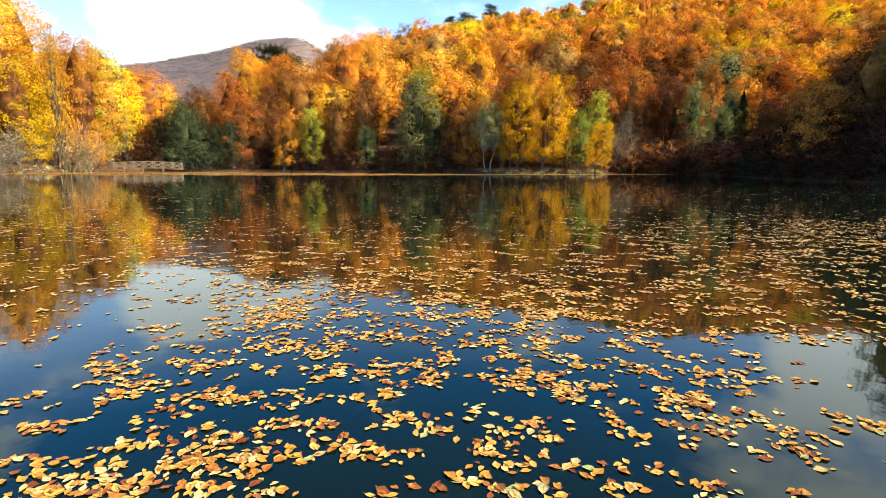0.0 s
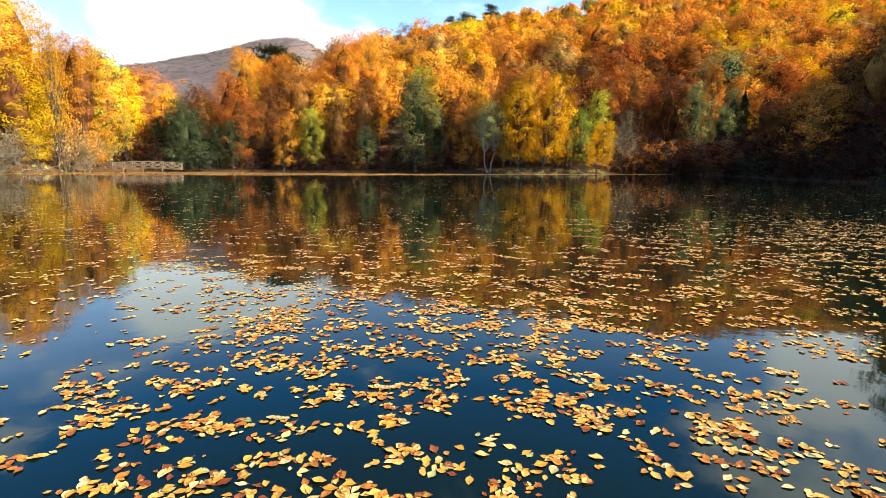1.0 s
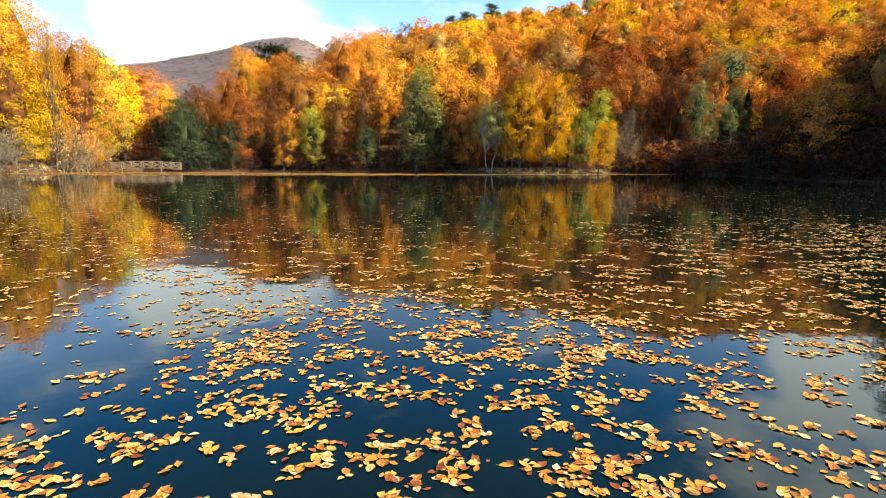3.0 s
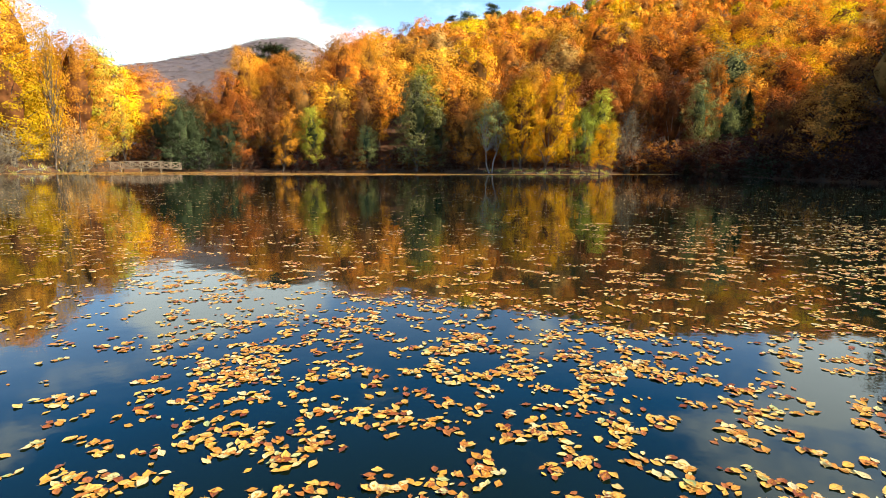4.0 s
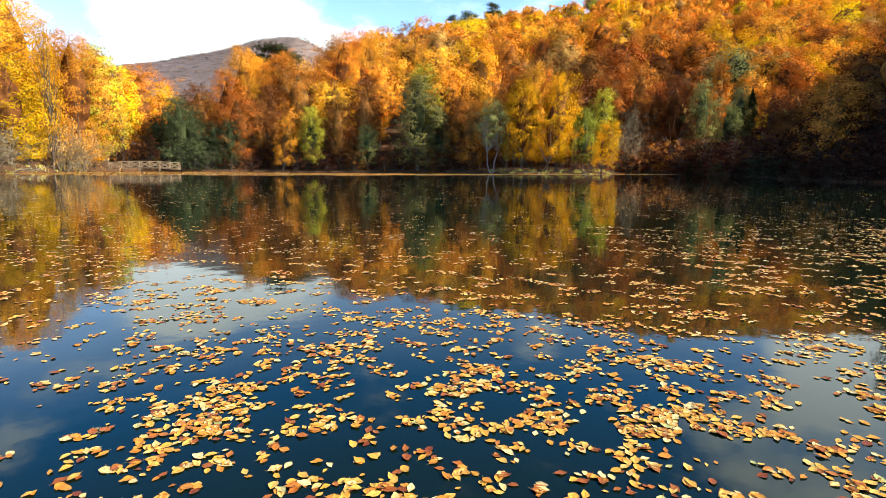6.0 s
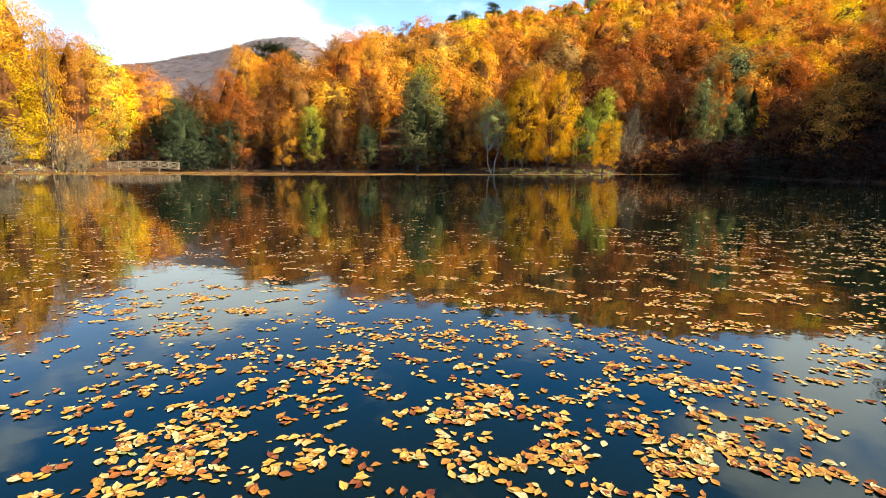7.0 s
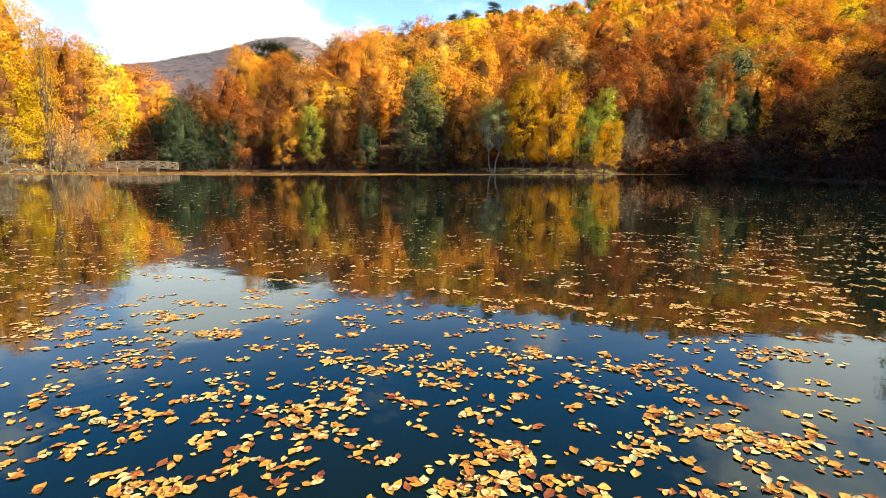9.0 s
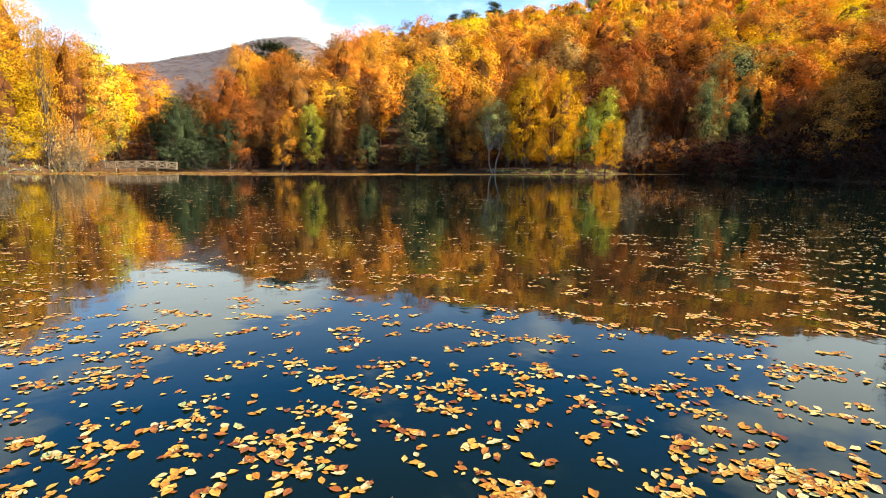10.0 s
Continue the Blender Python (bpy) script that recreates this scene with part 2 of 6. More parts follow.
def tubes(paths, sides=6):
    """Tapered tubes along paths; a path is a list of (x, y, z, radius). Returns co, faces."""
    co, faces = [], []
    for path in paths:
        p = np.array(path, float)
        base = len(co)
        for i, (x, y, z, r) in enumerate(p):
            d = p[min(i + 1, len(p) - 1), :3] - p[max(i - 1, 0), :3]
            d = d / (np.linalg.norm(d) + 1e-9)
            a = np.cross(d, (0.3, 0.9, 0.1))
            a /= np.linalg.norm(a) + 1e-9
            b = np.cross(d, a)
            for k in range(sides):
                t = 2 * math.pi * k / sides
                co.append(np.array((x, y, z)) + r * (math.cos(t) * a + math.sin(t) * b))
        for i in range(len(p) - 1):
            for k in range(sides):
                k2 = (k + 1) % sides
                faces.append((base + i * sides + k, base + i * sides + k2, base + (i + 1) * sides + k2, base + (i + 1) * sides + k))
    return np.array(co), np.array(faces)


def cards(centres, normals, size, rng, aspect=0.62):
    """Small three-cornered leaf sprays at the centres, facing the normals. Returns co, faces."""
    n = len(centres)
    nor = normals / (np.linalg.norm(normals, axis=1, keepdims=True) + 1e-9)
    ref = rng.normal(size=(n, 3))
    a = np.cross(nor, ref)
    a /= np.linalg.norm(a, axis=1, keepdims=True) + 1e-9
    b = np.cross(nor, a)
    s = (size * rng.uniform(0.6, 1.4, n))[:, None]
    droop = np.array((0, 0, -0.25))
    skew = rng.uniform(-0.5, 0.5, n)[:, None]
    co = np.stack([centres - a * s - b * s * aspect, centres - a * s * skew + b * s * aspect * 1.2, centres + a * s + droop * s], 1)
    return co.reshape(-1, 3), np.arange(3 * n).reshape(-1, 3)


# ---- the lake and the land ----
SHORE = [(-75, -70), (-66, 20), (-61, 62), (-60, 72), (-60, 84), (-62, 92), (-54, 100), (-46, 101), (-38, 105.3), (-12, 106.5), (4, 104),
         (12, 98.5), (22, 97.5), (30, 98), (32, 104), (38, 109), (47, 104), (49, 90), (43, 71), (40.5, 58), (41, 46), (48, 34),
         (66, 18), (85, -10), (70, -70)]


def inland(x, y):
    """Signed distance from the shore for arrays x, y; positive on land."""
    p = np.array(SHORE, float)
    q = np.roll(p, -1, axis=0)
    best = np.full(x.shape, 1e9)
    inside = np.zeros(x.shape, bool)
    for (x0, y0), (x1, y1) in zip(p, q):
        dx, dy = x1 - x0, y1 - y0
        t = np.clip(((x - x0) * dx + (y - y0) * dy) / (dx * dx + dy * dy), 0, 1)
        best = np.minimum(best, np.hypot(x - x0 - t * dx, y - y0 - t * dy))
        cross = (y0 > y) != (y1 > y)
        inside ^= cross & (x < (x1 - x0) * (y - y0) / (y1 - y0 + 1e-12) + x0)
    return np.where(inside, -best, best)


def step(a, b, v):
    t = np.clip((v - a) / (b - a), 0, 1)
    return t * t * (3 - 2 * t)


def height(x, y):
    """Height of the land, with the lake bed below zero."""
    x, y = np.asarray(x, float), np.asarray(y, float)
    d = inland(x, y)
    up = np.maximum(d, 0)
    z = np.where(d < 0, np.maximum(-2.5, d * 0.5), 0.35 * step(0, 1.5, d) + 0.07 * np.minimum(up, 60))
    along = np.clip((y - 112) / 200, 0, 1.25)
    across = np.interp(x, [-95, -50, -27, 25, 70, 150, 400], [0.0, 0.30, 0.61, 0.71, 0.77, 0.89, 0.89])
    z = z + np.where(d > 0, 92 * along * across, 0)
    z = z - np.where(y > 362, (y - 362) * 0.35, 0)
    far = np.interp(x, [-900, -650, -520, -433, -394, -328, -261, -200, -60, 60], [60, 120, 160, 172, 175, 187, 204, 208, 120, 0]) * np.exp(-((y - 780) / 180) ** 2)
    left = np.minimum(up, 90) * 0.42 * step(-48, -75, x) * step(140, 80, y)
    right = np.minimum(up, 42) * 0.80 * step(38, 50, x) * step(92, 64, y) * step(16, 42, y)
    right = right + 9 * np.exp(-((x - 116) / 22) ** 2 - ((y - 104) / 20) ** 2)
    right = right + 58 * np.exp(-((x - 168) / 35) ** 2 - ((y - 96) / 15) ** 2)
    roll = 1.2 * np.sin(x * 0.05 + 1) * np.sin(y * 0.043) * step(10, 60, up)
    return np.maximum(z, np.where(d > 40, -30.0, z)) + far + left + right + roll


def spaced(lo, hi, fine_lo, fine_hi, fine, grow=1.22):
    v = list(np.arange(fine_lo, fine_hi + fine / 2, fine))
    s = fine
    while v[-1] < hi:
        s *= grow
        v.append(v[-1] + s)
    s = fine
    while v[0] > lo:
        s *= grow
        v.insert(0, v[0] - s)
    return np.array(v)


def grid_mesh(name, gx, gy, zf, mats):
    X, Y = np.meshgrid(gx, gy)
    co = np.stack([X.ravel(), Y.ravel(), zf(X, Y).ravel()], 1)
    i = np.arange((len(gy) - 1) * len(gx)).reshape(len(gy) - 1, len(gx))[:, :-1].ravel()
    w = len(gx)
    me = raw_mesh(name, co, np.stack([i, i + 1, i + w + 1, i + w], 1), mats)
    me.polygons.foreach_set("use_smooth", [True] * len(me.polygons))
    return me


ground = new("ground", grid_mesh("ground", np.unique(np.concatenate([spaced(-3000, 3000, -96, 96, 2.0), np.arange(-640.5, -100, 15), np.arange(105.5, 400, 12)])),
                             np.unique(np.concatenate([spaced(-2500, 3500, 30, 140, 2.0), np.arange(150.5, 400, 12), np.arange(410.5, 900, 15)])), height, [LITTER, FAR_SLOPE]))
ground.data.polygons.foreach_set("material_index", [int(p.center.y > 430) for p in ground.data.polygons])
tagged(ground, "forest floor of brown leaf litter rising round the lake", "ground", kind="structure")
water = new("water", grid_mesh("water", np.linspace(-110, 110, 12), np.linspace(-90, 125, 12), lambda X, Y: X * 0, [WATER]))
tagged(water, "still dark lake water mirroring trees and sky", "water", kind="structure")


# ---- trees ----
def shade_core(path):
    """An added opaque core that blocks sun and colours in a crown's inner shade, from a centre line with radii. Returns
    co, triangles.
    """
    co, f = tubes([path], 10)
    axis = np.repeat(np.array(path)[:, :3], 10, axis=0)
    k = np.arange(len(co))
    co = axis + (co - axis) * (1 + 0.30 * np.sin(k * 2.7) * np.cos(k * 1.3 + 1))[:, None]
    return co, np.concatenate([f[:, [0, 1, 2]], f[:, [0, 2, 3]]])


def join(pieces):
    """Arrays of (co, triangles) joined into one, with the number of the piece for each triangle."""
    co, f, which, n = [], [], [], 0
    for k, (c, t) in enumerate(pieces):
        co.append(c)
        f.append(np.asarray(t) + n)
        which.append(np.full(len(t), k))
        n += len(c)
    return np.concatenate(co), np.concatenate(f), np.concatenate(which)


def stem_paths(rng, H, lean, forked, r0):
    """Centre lines of the trunk, or of two crooked trunks."""
    bend = rng.normal(size=2) * 0.25
    paths = []
    for dx, dy, h, r, wave in (((-2.4, 0.3, 0.7, 0.75, 0.30), (2.8, -0.2, 0.7, 0.8, 0.26)) if forked else ((0, 0, 0.93, 1.0, 0.0),)):
        pts = []
        for s in np.linspace(0, 1, 10):
            out = s ** 0.7 if wave else s * s
            pts.append((dx * out + bend[0] * math.sin(3 * s) + lean * s * H + wave * math.sin(9 * s + dx), dy * out + bend[1] * math.sin(2.4 * s) + wave * math.sin(7 * s),
                        -0.6 + s * (h * H + 0.6), r0 * r * (1 - 0.85 * s) * (1.35 if s == 0 else 1)))
        paths.append(pts)
    return paths


def tree_meshes(seed, H=16.0, R=4.6, base=0.12, widest=0.42, boughs=70, leaves=11000, card=0.125, lean=0.0, forked=False, top=0.25, shown=30, bunch=1.15):
    """Trunk and crown of a broad-leaved tree: boughs rise from the stem to an uneven outline and carry ragged layered bunches of leaves."""
    rng = np.random.default_rng(seed)
    ph = rng.uniform(0, 6.28, 6)
    paths = stem_paths(rng, H, lean, forked, 0.016 * H)
    mains = list(paths)
    spots = []
    for k in range(boughs):
        t = base + (0.985 - base) * ((k + rng.uniform(0, 1)) / boughs) ** 0.92
        a = k * 2.39996 + rng.normal() * 0.35
        reach = np.interp(t, [base, widest, 0.8, 1.0], [0.62, 1.0, 0.76, top])
        reach *= R * (1 + 0.13 * math.sin(2 * a + ph[0] + 5 * t) + 0.12 * math.sin(3 * a + ph[1] - 9 * t)) * rng.uniform(0.74, 1.08)
        src = mains[rng.integers(len(mains))]
        s = min(0.93, max(0.52 if forked else 0.12, t - 0.10 - 0.12 * rng.random()))
        root = np.array(src[int(s * 9)])
        tip = np.array((math.cos(a) * reach + lean * t * H, math.sin(a) * reach, t * H + rng.normal() * 0.25))
        mid = root[:3] * 0.5 + tip * 0.5 + np.array((0, 0, 0.25 + 0.35 * rng.random()))
        if k % max(1, boughs // shown) == 0:
            rr = max(0.035, root[3] * 0.5)
            paths.append([(*root[:3], rr), (*mid, rr * 0.6), (*tip, 0.012)])
        size = bunch * rng.uniform(0.65, 1.25) * (R / 4.6) ** 0.5
        spots.append((tip, size))
        spots.append((mid * 0.45 + tip * 0.55 + rng.normal(size=3) * 0.3, size * 0.9))
        if k % 2:
            spots.append((tip + rng.normal(size=3) * (0.9, 0.9, 0.5), size * 0.55))
    c, r = np.array([p for p, _ in spots]), np.array([q for _, q in spots])
    k = rng.choice(len(spots), leaves, p=r ** 2 / (r ** 2).sum())
    u = rng.normal(size=(leaves, 3))
    u /= np.linalg.norm(u, axis=1, keepdims=True)
    puff = u * (r[k] * rng.uniform(0.1, 1.3, leaves) ** 0.6)[:, None] * np.array((1.05, 1.05, 0.62))
    puff[:, 2] -= 0.16 * (puff[:, 0] ** 2 + puff[:, 1] ** 2)
    pts = c[k] + puff
    flat = np.stack([(pts[:, 0] - lean * pts[:, 2]) / R, pts[:, 1] / R, (pts[:, 2] / H - 0.45) * 1.1], 1)
    crown = cards(pts, flat * 0.9 + u * 0.6 + np.array((0, 0, 0.15)) + rng.normal(size=(leaves, 3)) * 0.22, card, rng)
    if leaves > 5000 and not forked:
        crown = join([crown, shade_core([(lean * t * H, 0, t * H, R * q * np.interp(t, [base, widest, 0.8, 1.0], [0.62, 1.0, 0.76, top]))
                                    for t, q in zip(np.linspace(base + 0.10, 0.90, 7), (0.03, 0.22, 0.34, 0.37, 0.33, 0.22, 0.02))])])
    return tubes(paths, 5), crown


def dome_crown(rng, R, tall, foot, bunches, leaves, card):
    """A beech crown seen over its neighbours: bunches of leaves heaped into a lumpy dome, with leaves inside too. Returns co, triangles."""
    ph, turn = rng.uniform(0, 6.28, 4), rng.normal(size=(4, 3)) * 2.4
    half = np.array((R, R, tall * 0.55))
    mid = np.array((0, 0, foot + tall * 0.45))
    i = np.arange(bunches)
    z = 1 - (i + 0.5) / bunches * 1.75
    a = i * 2.39996 + rng.normal(size=bunches) * 0.25
    d = np.stack([np.sqrt(1 - z * z) * np.cos(a), np.sqrt(1 - z * z) * np.sin(a), z], 1)
    swell = 1 + sum(0.09 * np.sin(d @ turn[k] + ph[k]) for k in range(4))
    depth = np.where(i % 4 == 3, rng.uniform(0.25, 0.7, bunches), rng.uniform(0.76, 0.98, bunches))
    c = d * half * (swell * depth)[:, None] + mid
    r = R * rng.uniform(0.18, 0.36, bunches)
    k = rng.choice(bunches, leaves, p=r ** 2 / (r ** 2).sum())
    u = rng.normal(size=(leaves, 3))
    u /= np.linalg.norm(u, axis=1, keepdims=True)
    pts = c[k] + u * (r[k] * rng.uniform(0.1, 1.2, leaves) ** 0.6)[:, None] * np.array((1.05, 1.05, 0.75))
    nor = (pts - mid) / half * 1.1 + u * 0.55 + np.array((0, 0, 0.10)) + rng.normal(size=(leaves, 3)) * 0.18
    inside = shade_core([(0, 0, mid[2] + q * half[2], 0.46 * R * math.sqrt(1.01 - (q / 0.6) ** 2)) for q in (-0.6, -0.45, -0.2, 0.1, 0.35, 0.5, 0.6)])
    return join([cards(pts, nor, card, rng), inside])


def wood_meshes(seed, H=16.0, R=4.4, base=0.30, bunches=64, leaves=5000, card=0.18):
    """A beech of the closed wood: bare trunk below, a billowing dome above."""
    rng = np.random.default_rng(seed)
    paths = stem_paths(rng, H, 0.0, False, 0.014 * H)
    for k in range(6):
        a, q = rng.uniform(0, 6.28), paths[0][4 + k % 4]
        paths.append([(*q[:3], 0.10), (q[0] + math.cos(a) * R * 0.4, q[1] + math.sin(a) * R * 0.4, q[2] + 1.6, 0.06), (q[0] + math.cos(a) * R * 0.75, q[1] + math.sin(a) * R * 0.75, q[2] + 2.6, 0.02)])
    return tubes(paths, 5), dome_crown(rng, R, H * (1 - base), H * base, bunches, leaves, card)


def twig_meshes(seed, H=4.0, stems=14, spread=0.9, order=3, leaves=160):
    """A leafless shrub: forking stems with fine twigs, a few leaves left."""
    rng = np.random.default_rng(seed)
    paths, tips = [], []

    def grow(p, d, length, r, lvl):
        pts, q = [], np.array(p, float)
        for s in range(4):
            pts.append((*q, max(r * (1 - 0.2 * s), 0.006)))
            d = d + rng.normal(size=3) * 0.16 + np.array((0, 0, 0.04))
            d /= np.linalg.norm(d)
            q = q + d * length / 3
        paths.append(pts)
        tips.append(q)
        if lvl:
            for _ in range(3 if lvl > 1 else 4):
                i = rng.integers(1, 4)
                grow(pts[i][:3], d + rng.normal(size=3) * 0.55, length * rng.uniform(0.45, 0.7), r * 0.55, lvl - 1)

    for _ in range(stems):
        a, w = rng.uniform(0, 6.28), rng.uniform(0.1, spread)
        d = np.array((math.cos(a) * w, math.sin(a) * w, 1.0))
        grow((math.cos(a) * 0.3, math.sin(a) * 0.3, -0.2), d / np.linalg.norm(d), H * rng.uniform(0.4, 0.62), 0.045, order)
    tips = np.array(tips)
    k = rng.integers(0, len(tips), leaves)
    crown = cards(tips[k] + rng.normal(size=(leaves, 3)) * 0.12, rng.normal(size=(leaves, 3)) + (0, 0, 0.6), 0.10, rng)
    return tubes(paths, 3), crown


def conifer_meshes(seed, H=12.0, R=2.6):
    rng = np.random.default_rng(seed)
    n = 7000
    t = rng.uniform(0.06, 1, n) ** 0.85
    tier = np.round(t * 22) / 22
    a = np.round(rng.uniform(0, 2 * math.pi, n) / 0.5) * 0.5 + tier * 7 + rng.normal(size=n) * 0.16
    out = rng.uniform(0.08, 1, n) ** 0.6 * R * (1 - tier) ** 0.8 * (1 + 0.28 * np.sin(a * 3 + tier * 30))
    c = np.stack([out * np.cos(a), out * np.sin(a), tier * H - 0.30 * out + rng.normal(size=n) * 0.20], 1)
    crown = cards(c, rng.normal(size=(n, 3)) * 0.5 + (0, 0, 1), 0.13, rng)
    return tubes([[(0, 0, -0.5, 0.2), (0, 0, H * 0.5, 0.11), (0, 0, H, 0.02)]], 7), crown


def pine_meshes(seed, H=16.0):
    """A pine: bare trunk, flat layered crown."""
    rng = np.random.default_rng(seed)
    paths, pts = [[(0, 0, -0.5, 0.3), (0.2, 0, H * 0.5, 0.2), (0, 0.1, H * 0.95, 0.06)]], []
    for i in range(15):
        a, t = rng.uniform(0, 6.28), rng.uniform(0.62, 0.97)
        reach = 4.2 * (1.15 - t) / 0.5 * rng.uniform(0.6, 1.0)
        tip = np.array((math.cos(a) * reach, math.sin(a) * reach, t * H + 0.5))
        paths.append([(0, 0, t * H - 0.4, 0.08), (*(tip * (0.5, 0.5, 1)), 0.05), (*tip, 0.02)])
        n = 300
        pts.append(tip * (0.75, 0.75, 1) + rng.normal(size=(n, 3)) * (1.0, 1.0, 0.24))
    c = np.concatenate(pts)
    crown = cards(c, rng.normal(size=(len(c), 3)) * 0.7 + (0, 0, 0.6), 0.24, rng, 0.3)
    return tubes(paths, 6), crown


TEMPLATE = {
    "pine": [pine_meshes(121), pine_meshes(122)],
    "broad": [tree_meshes(11), tree_meshes(12, R=5.4, widest=0.36, leaves=12500), tree_meshes(13, R=4.2, widest=0.5, base=0.16), tree_meshes(14, R=5.0, base=0.08)],
    "grand": [tree_meshes(15, H=24, R=7.0, base=0.06, widest=0.4, boughs=130, leaves=25500), tree_meshes(16, H=24, R=6.2, base=0.10, widest=0.5, boughs=120, leaves=23000, top=0.18)],
    "tall": [tree_meshes(21, R=3.4, base=0.2, widest=0.6, boughs=60, leaves=8200), tree_meshes(22, R=3.0, base=0.12, widest=0.5, top=0.15, boughs=56, leaves=6600), tree_meshes(23, R=3.7, base=0.3, widest=0.66, boughs=60, leaves=8200)],
    "thin": [tree_meshes(31, R=3.0, base=0.25, boughs=44, leaves=2600, shown=44), tree_meshes(32, R=3.6, base=0.3, boughs=48, leaves=2500, shown=48)],
    "poplar": [tree_meshes(41, R=2.6, base=0.06, widest=0.4, boughs=80, leaves=8200, top=0.3)],
    "fork": [tree_meshes(51, R=4.4, base=0.40, widest=0.64, boughs=44, leaves=4800, forked=True, shown=44)],
    "lean": [tree_meshes(61, R=5.0, base=0.14, widest=0.45, lean=0.16), tree_meshes(62, R=4.6, base=0.10, widest=0.4, lean=0.22, leaves=8200)],
    "bare": [twig_meshes(71, 11.0, 6, 0.35, 4, 260), twig_meshes(72, 12.0, 5, 0.3, 4, 160)],
    "shrub": [twig_meshes(81, 5.6, 30, 0.9, 3, 1500), twig_meshes(82, 5.2, 32, 1.2, 3, 1300)],
    "wood": [wood_meshes(101), wood_meshes(102, R=4.9), wood_meshes(103, R=3.8, base=0.26), wood_meshes(104, R=4.3, base=0.36), wood_meshes(105, R=4.6, base=0.22)],
    "bush": [tree_meshes(111, H=5, R=2.6, base=0.02, widest=0.35, boughs=26, leaves=1100, card=0.13, bunch=0.8), tree_meshes(112, H=5, R=3.0, base=0.02, widest=0.4, boughs=28, leaves=1300, card=0.13, bunch=0.8)],
    "conifer": [conifer_meshes(91), conifer_meshes(92, 12, 3.2)],
}
NOMINAL = {"broad": 16, "grand": 24, "tall": 16, "thin": 16, "poplar": 16, "fork": 16, "lean": 16, "bare": 11, "shrub": 5, "conifer": 12, "wood": 16, "bush": 5, "pine": 16}
WORDS = {"gold": "golden", "yellow": "bright yellow", "orange": "orange", "amber": "amber", "rust": "rust-red", "brown": "brown", "lime": "yellow-green",
         "green": "green", "sage": "grey-green", "dark": "dark green", "grey": "grey-brown", "heath": "grey", "shaded_russet": "shade-darkened russet", "shaded_wine": "shade-deepened red"}
FORM = {"grand": "great beech with a towering full crown", "broad": "beech with a broad full crown", "tall": "tall beech with a narrow crown", "thin": "half-bare beech with thin foliage", "poplar": "slender tree leafy to the ground",
        "fork": "tree with a forked pale trunk by the water", "lean": "beech leaning out over the water", "bare": "leafless tree of fine twigs", "shrub": "leafless tangled shrub on the bank",
        "conifer": "conifer among the beeches", "wood": "beech in the wood on the slope", "bush": "leafy bush hanging over the bank",
        "pine": "pine with a flat dark crown above the beeches"}
SHARED = {}
for form, made in TEMPLATE.items():
    SHARED[form] = []
    for tube, crown in made:
        bark = PALE_BARK if form == "fork" else TWIG if form in ("bare", "shrub") else BARK
        stem_me = raw_mesh("trunk", *tube, [bark])
        stem_me.polygons.foreach_set("use_smooth", [True] * len(stem_me.polygons))
        # The second material is the dark core that imitates shade inside the crown.
        SHARED[form].append((stem_me, raw_mesh("crown", *crown[:2], [LEAF["gold"], LEAF["inner_shade"]], crown[2] if len(crown) > 2 else None)))


def tree(form, colour, x, y, high, wide=1.0, turn=None, variant=None, sink=0.0):
    """One tree: an Empty at its foot with trunk and crown."""
    pick = random.randrange(len(SHARED[form])) if variant is None else variant
    stem_me, crown_me = SHARED[form][pick]
    name = {"shrub": "shrub", "bush": "shrub", "conifer": "conifer", "pine": "pine"}.get(form, "tree")
    ob = new(name)
    ob.empty_display_size = 0.5
    s = high / NOMINAL[form]
    rz = random.uniform(0, 6.28) if turn is None else radians(turn)
    ob.matrix_world = Matrix.LocRotScale((x, y, max(float(height(x, y)), 0.05) - sink), Euler((0, 0, rz)), (s * wide, s * wide, s))
    t, c = new("trunk", stem_me), new("crown", crown_me)
    t.parent = c.parent = ob
    c.material_slots[0].link = "OBJECT"
    c.material_slots[0].material = LEAF[colour]
    # These crowns take dark green for the shade painted in their core.
    if colour in ("dark", "green", "sage", "lime", "grey", "shaded_wine"):
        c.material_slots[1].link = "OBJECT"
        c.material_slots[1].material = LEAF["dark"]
    tagged(ob, WORDS[colour] + " autumn " + FORM[form], "shrub" if form in ("shrub", "bush") else "tree", "trees round the lake")
    return ob


def at(px, depth):
    """The place across the lake, from the bearing given in thousandths left or right of straight ahead, and the distance ahead."""
    return px * depth / 1000.0, depth


# front row along the far bank: form, colour, bearing, distance, height, width
def stand(form, colour, bearing, depth, high, wide, turn=None):
    return tree(form, colour, *at(bearing, depth), high, wide, turn)


stand("shrub", "grey", -852, 70.5, 8.0, 0.9)
stand("broad", "yellow", -805, 77, 16, 1.15)
stand("lean", "yellow", -775, 80, 9, 1.0)
stand("broad", "gold", -655, 94, 9, 0.9)
stand("grand", "amber", -845, 80, 24.3, 1.15)
stand("grand", "gold", -785, 91, 25, 1.0)
stand("shrub", "brown", -712, 85, 7.6, 0.75)
stand("shrub", "brown", -678, 89.5, 8.0, 0.85)
stand("thin", "gold", -730, 83.5, 21, 0.5)
stand("thin", "gold", -720, 84.5, 22, 0.5)
stand("grand", "amber", -680, 92, 23, 0.9)
stand("poplar", "lime", -634, 99, 21, 1.3)
stand("tall", "gold", -600, 103, 17.5, 1.1)
stand("thin", "amber", -598, 99.5, 11, 0.7)
stand("broad", "orange", -560, 108, 18.5, 1.0)
stand("tall", "gold", -520, 110, 16, 1.1)
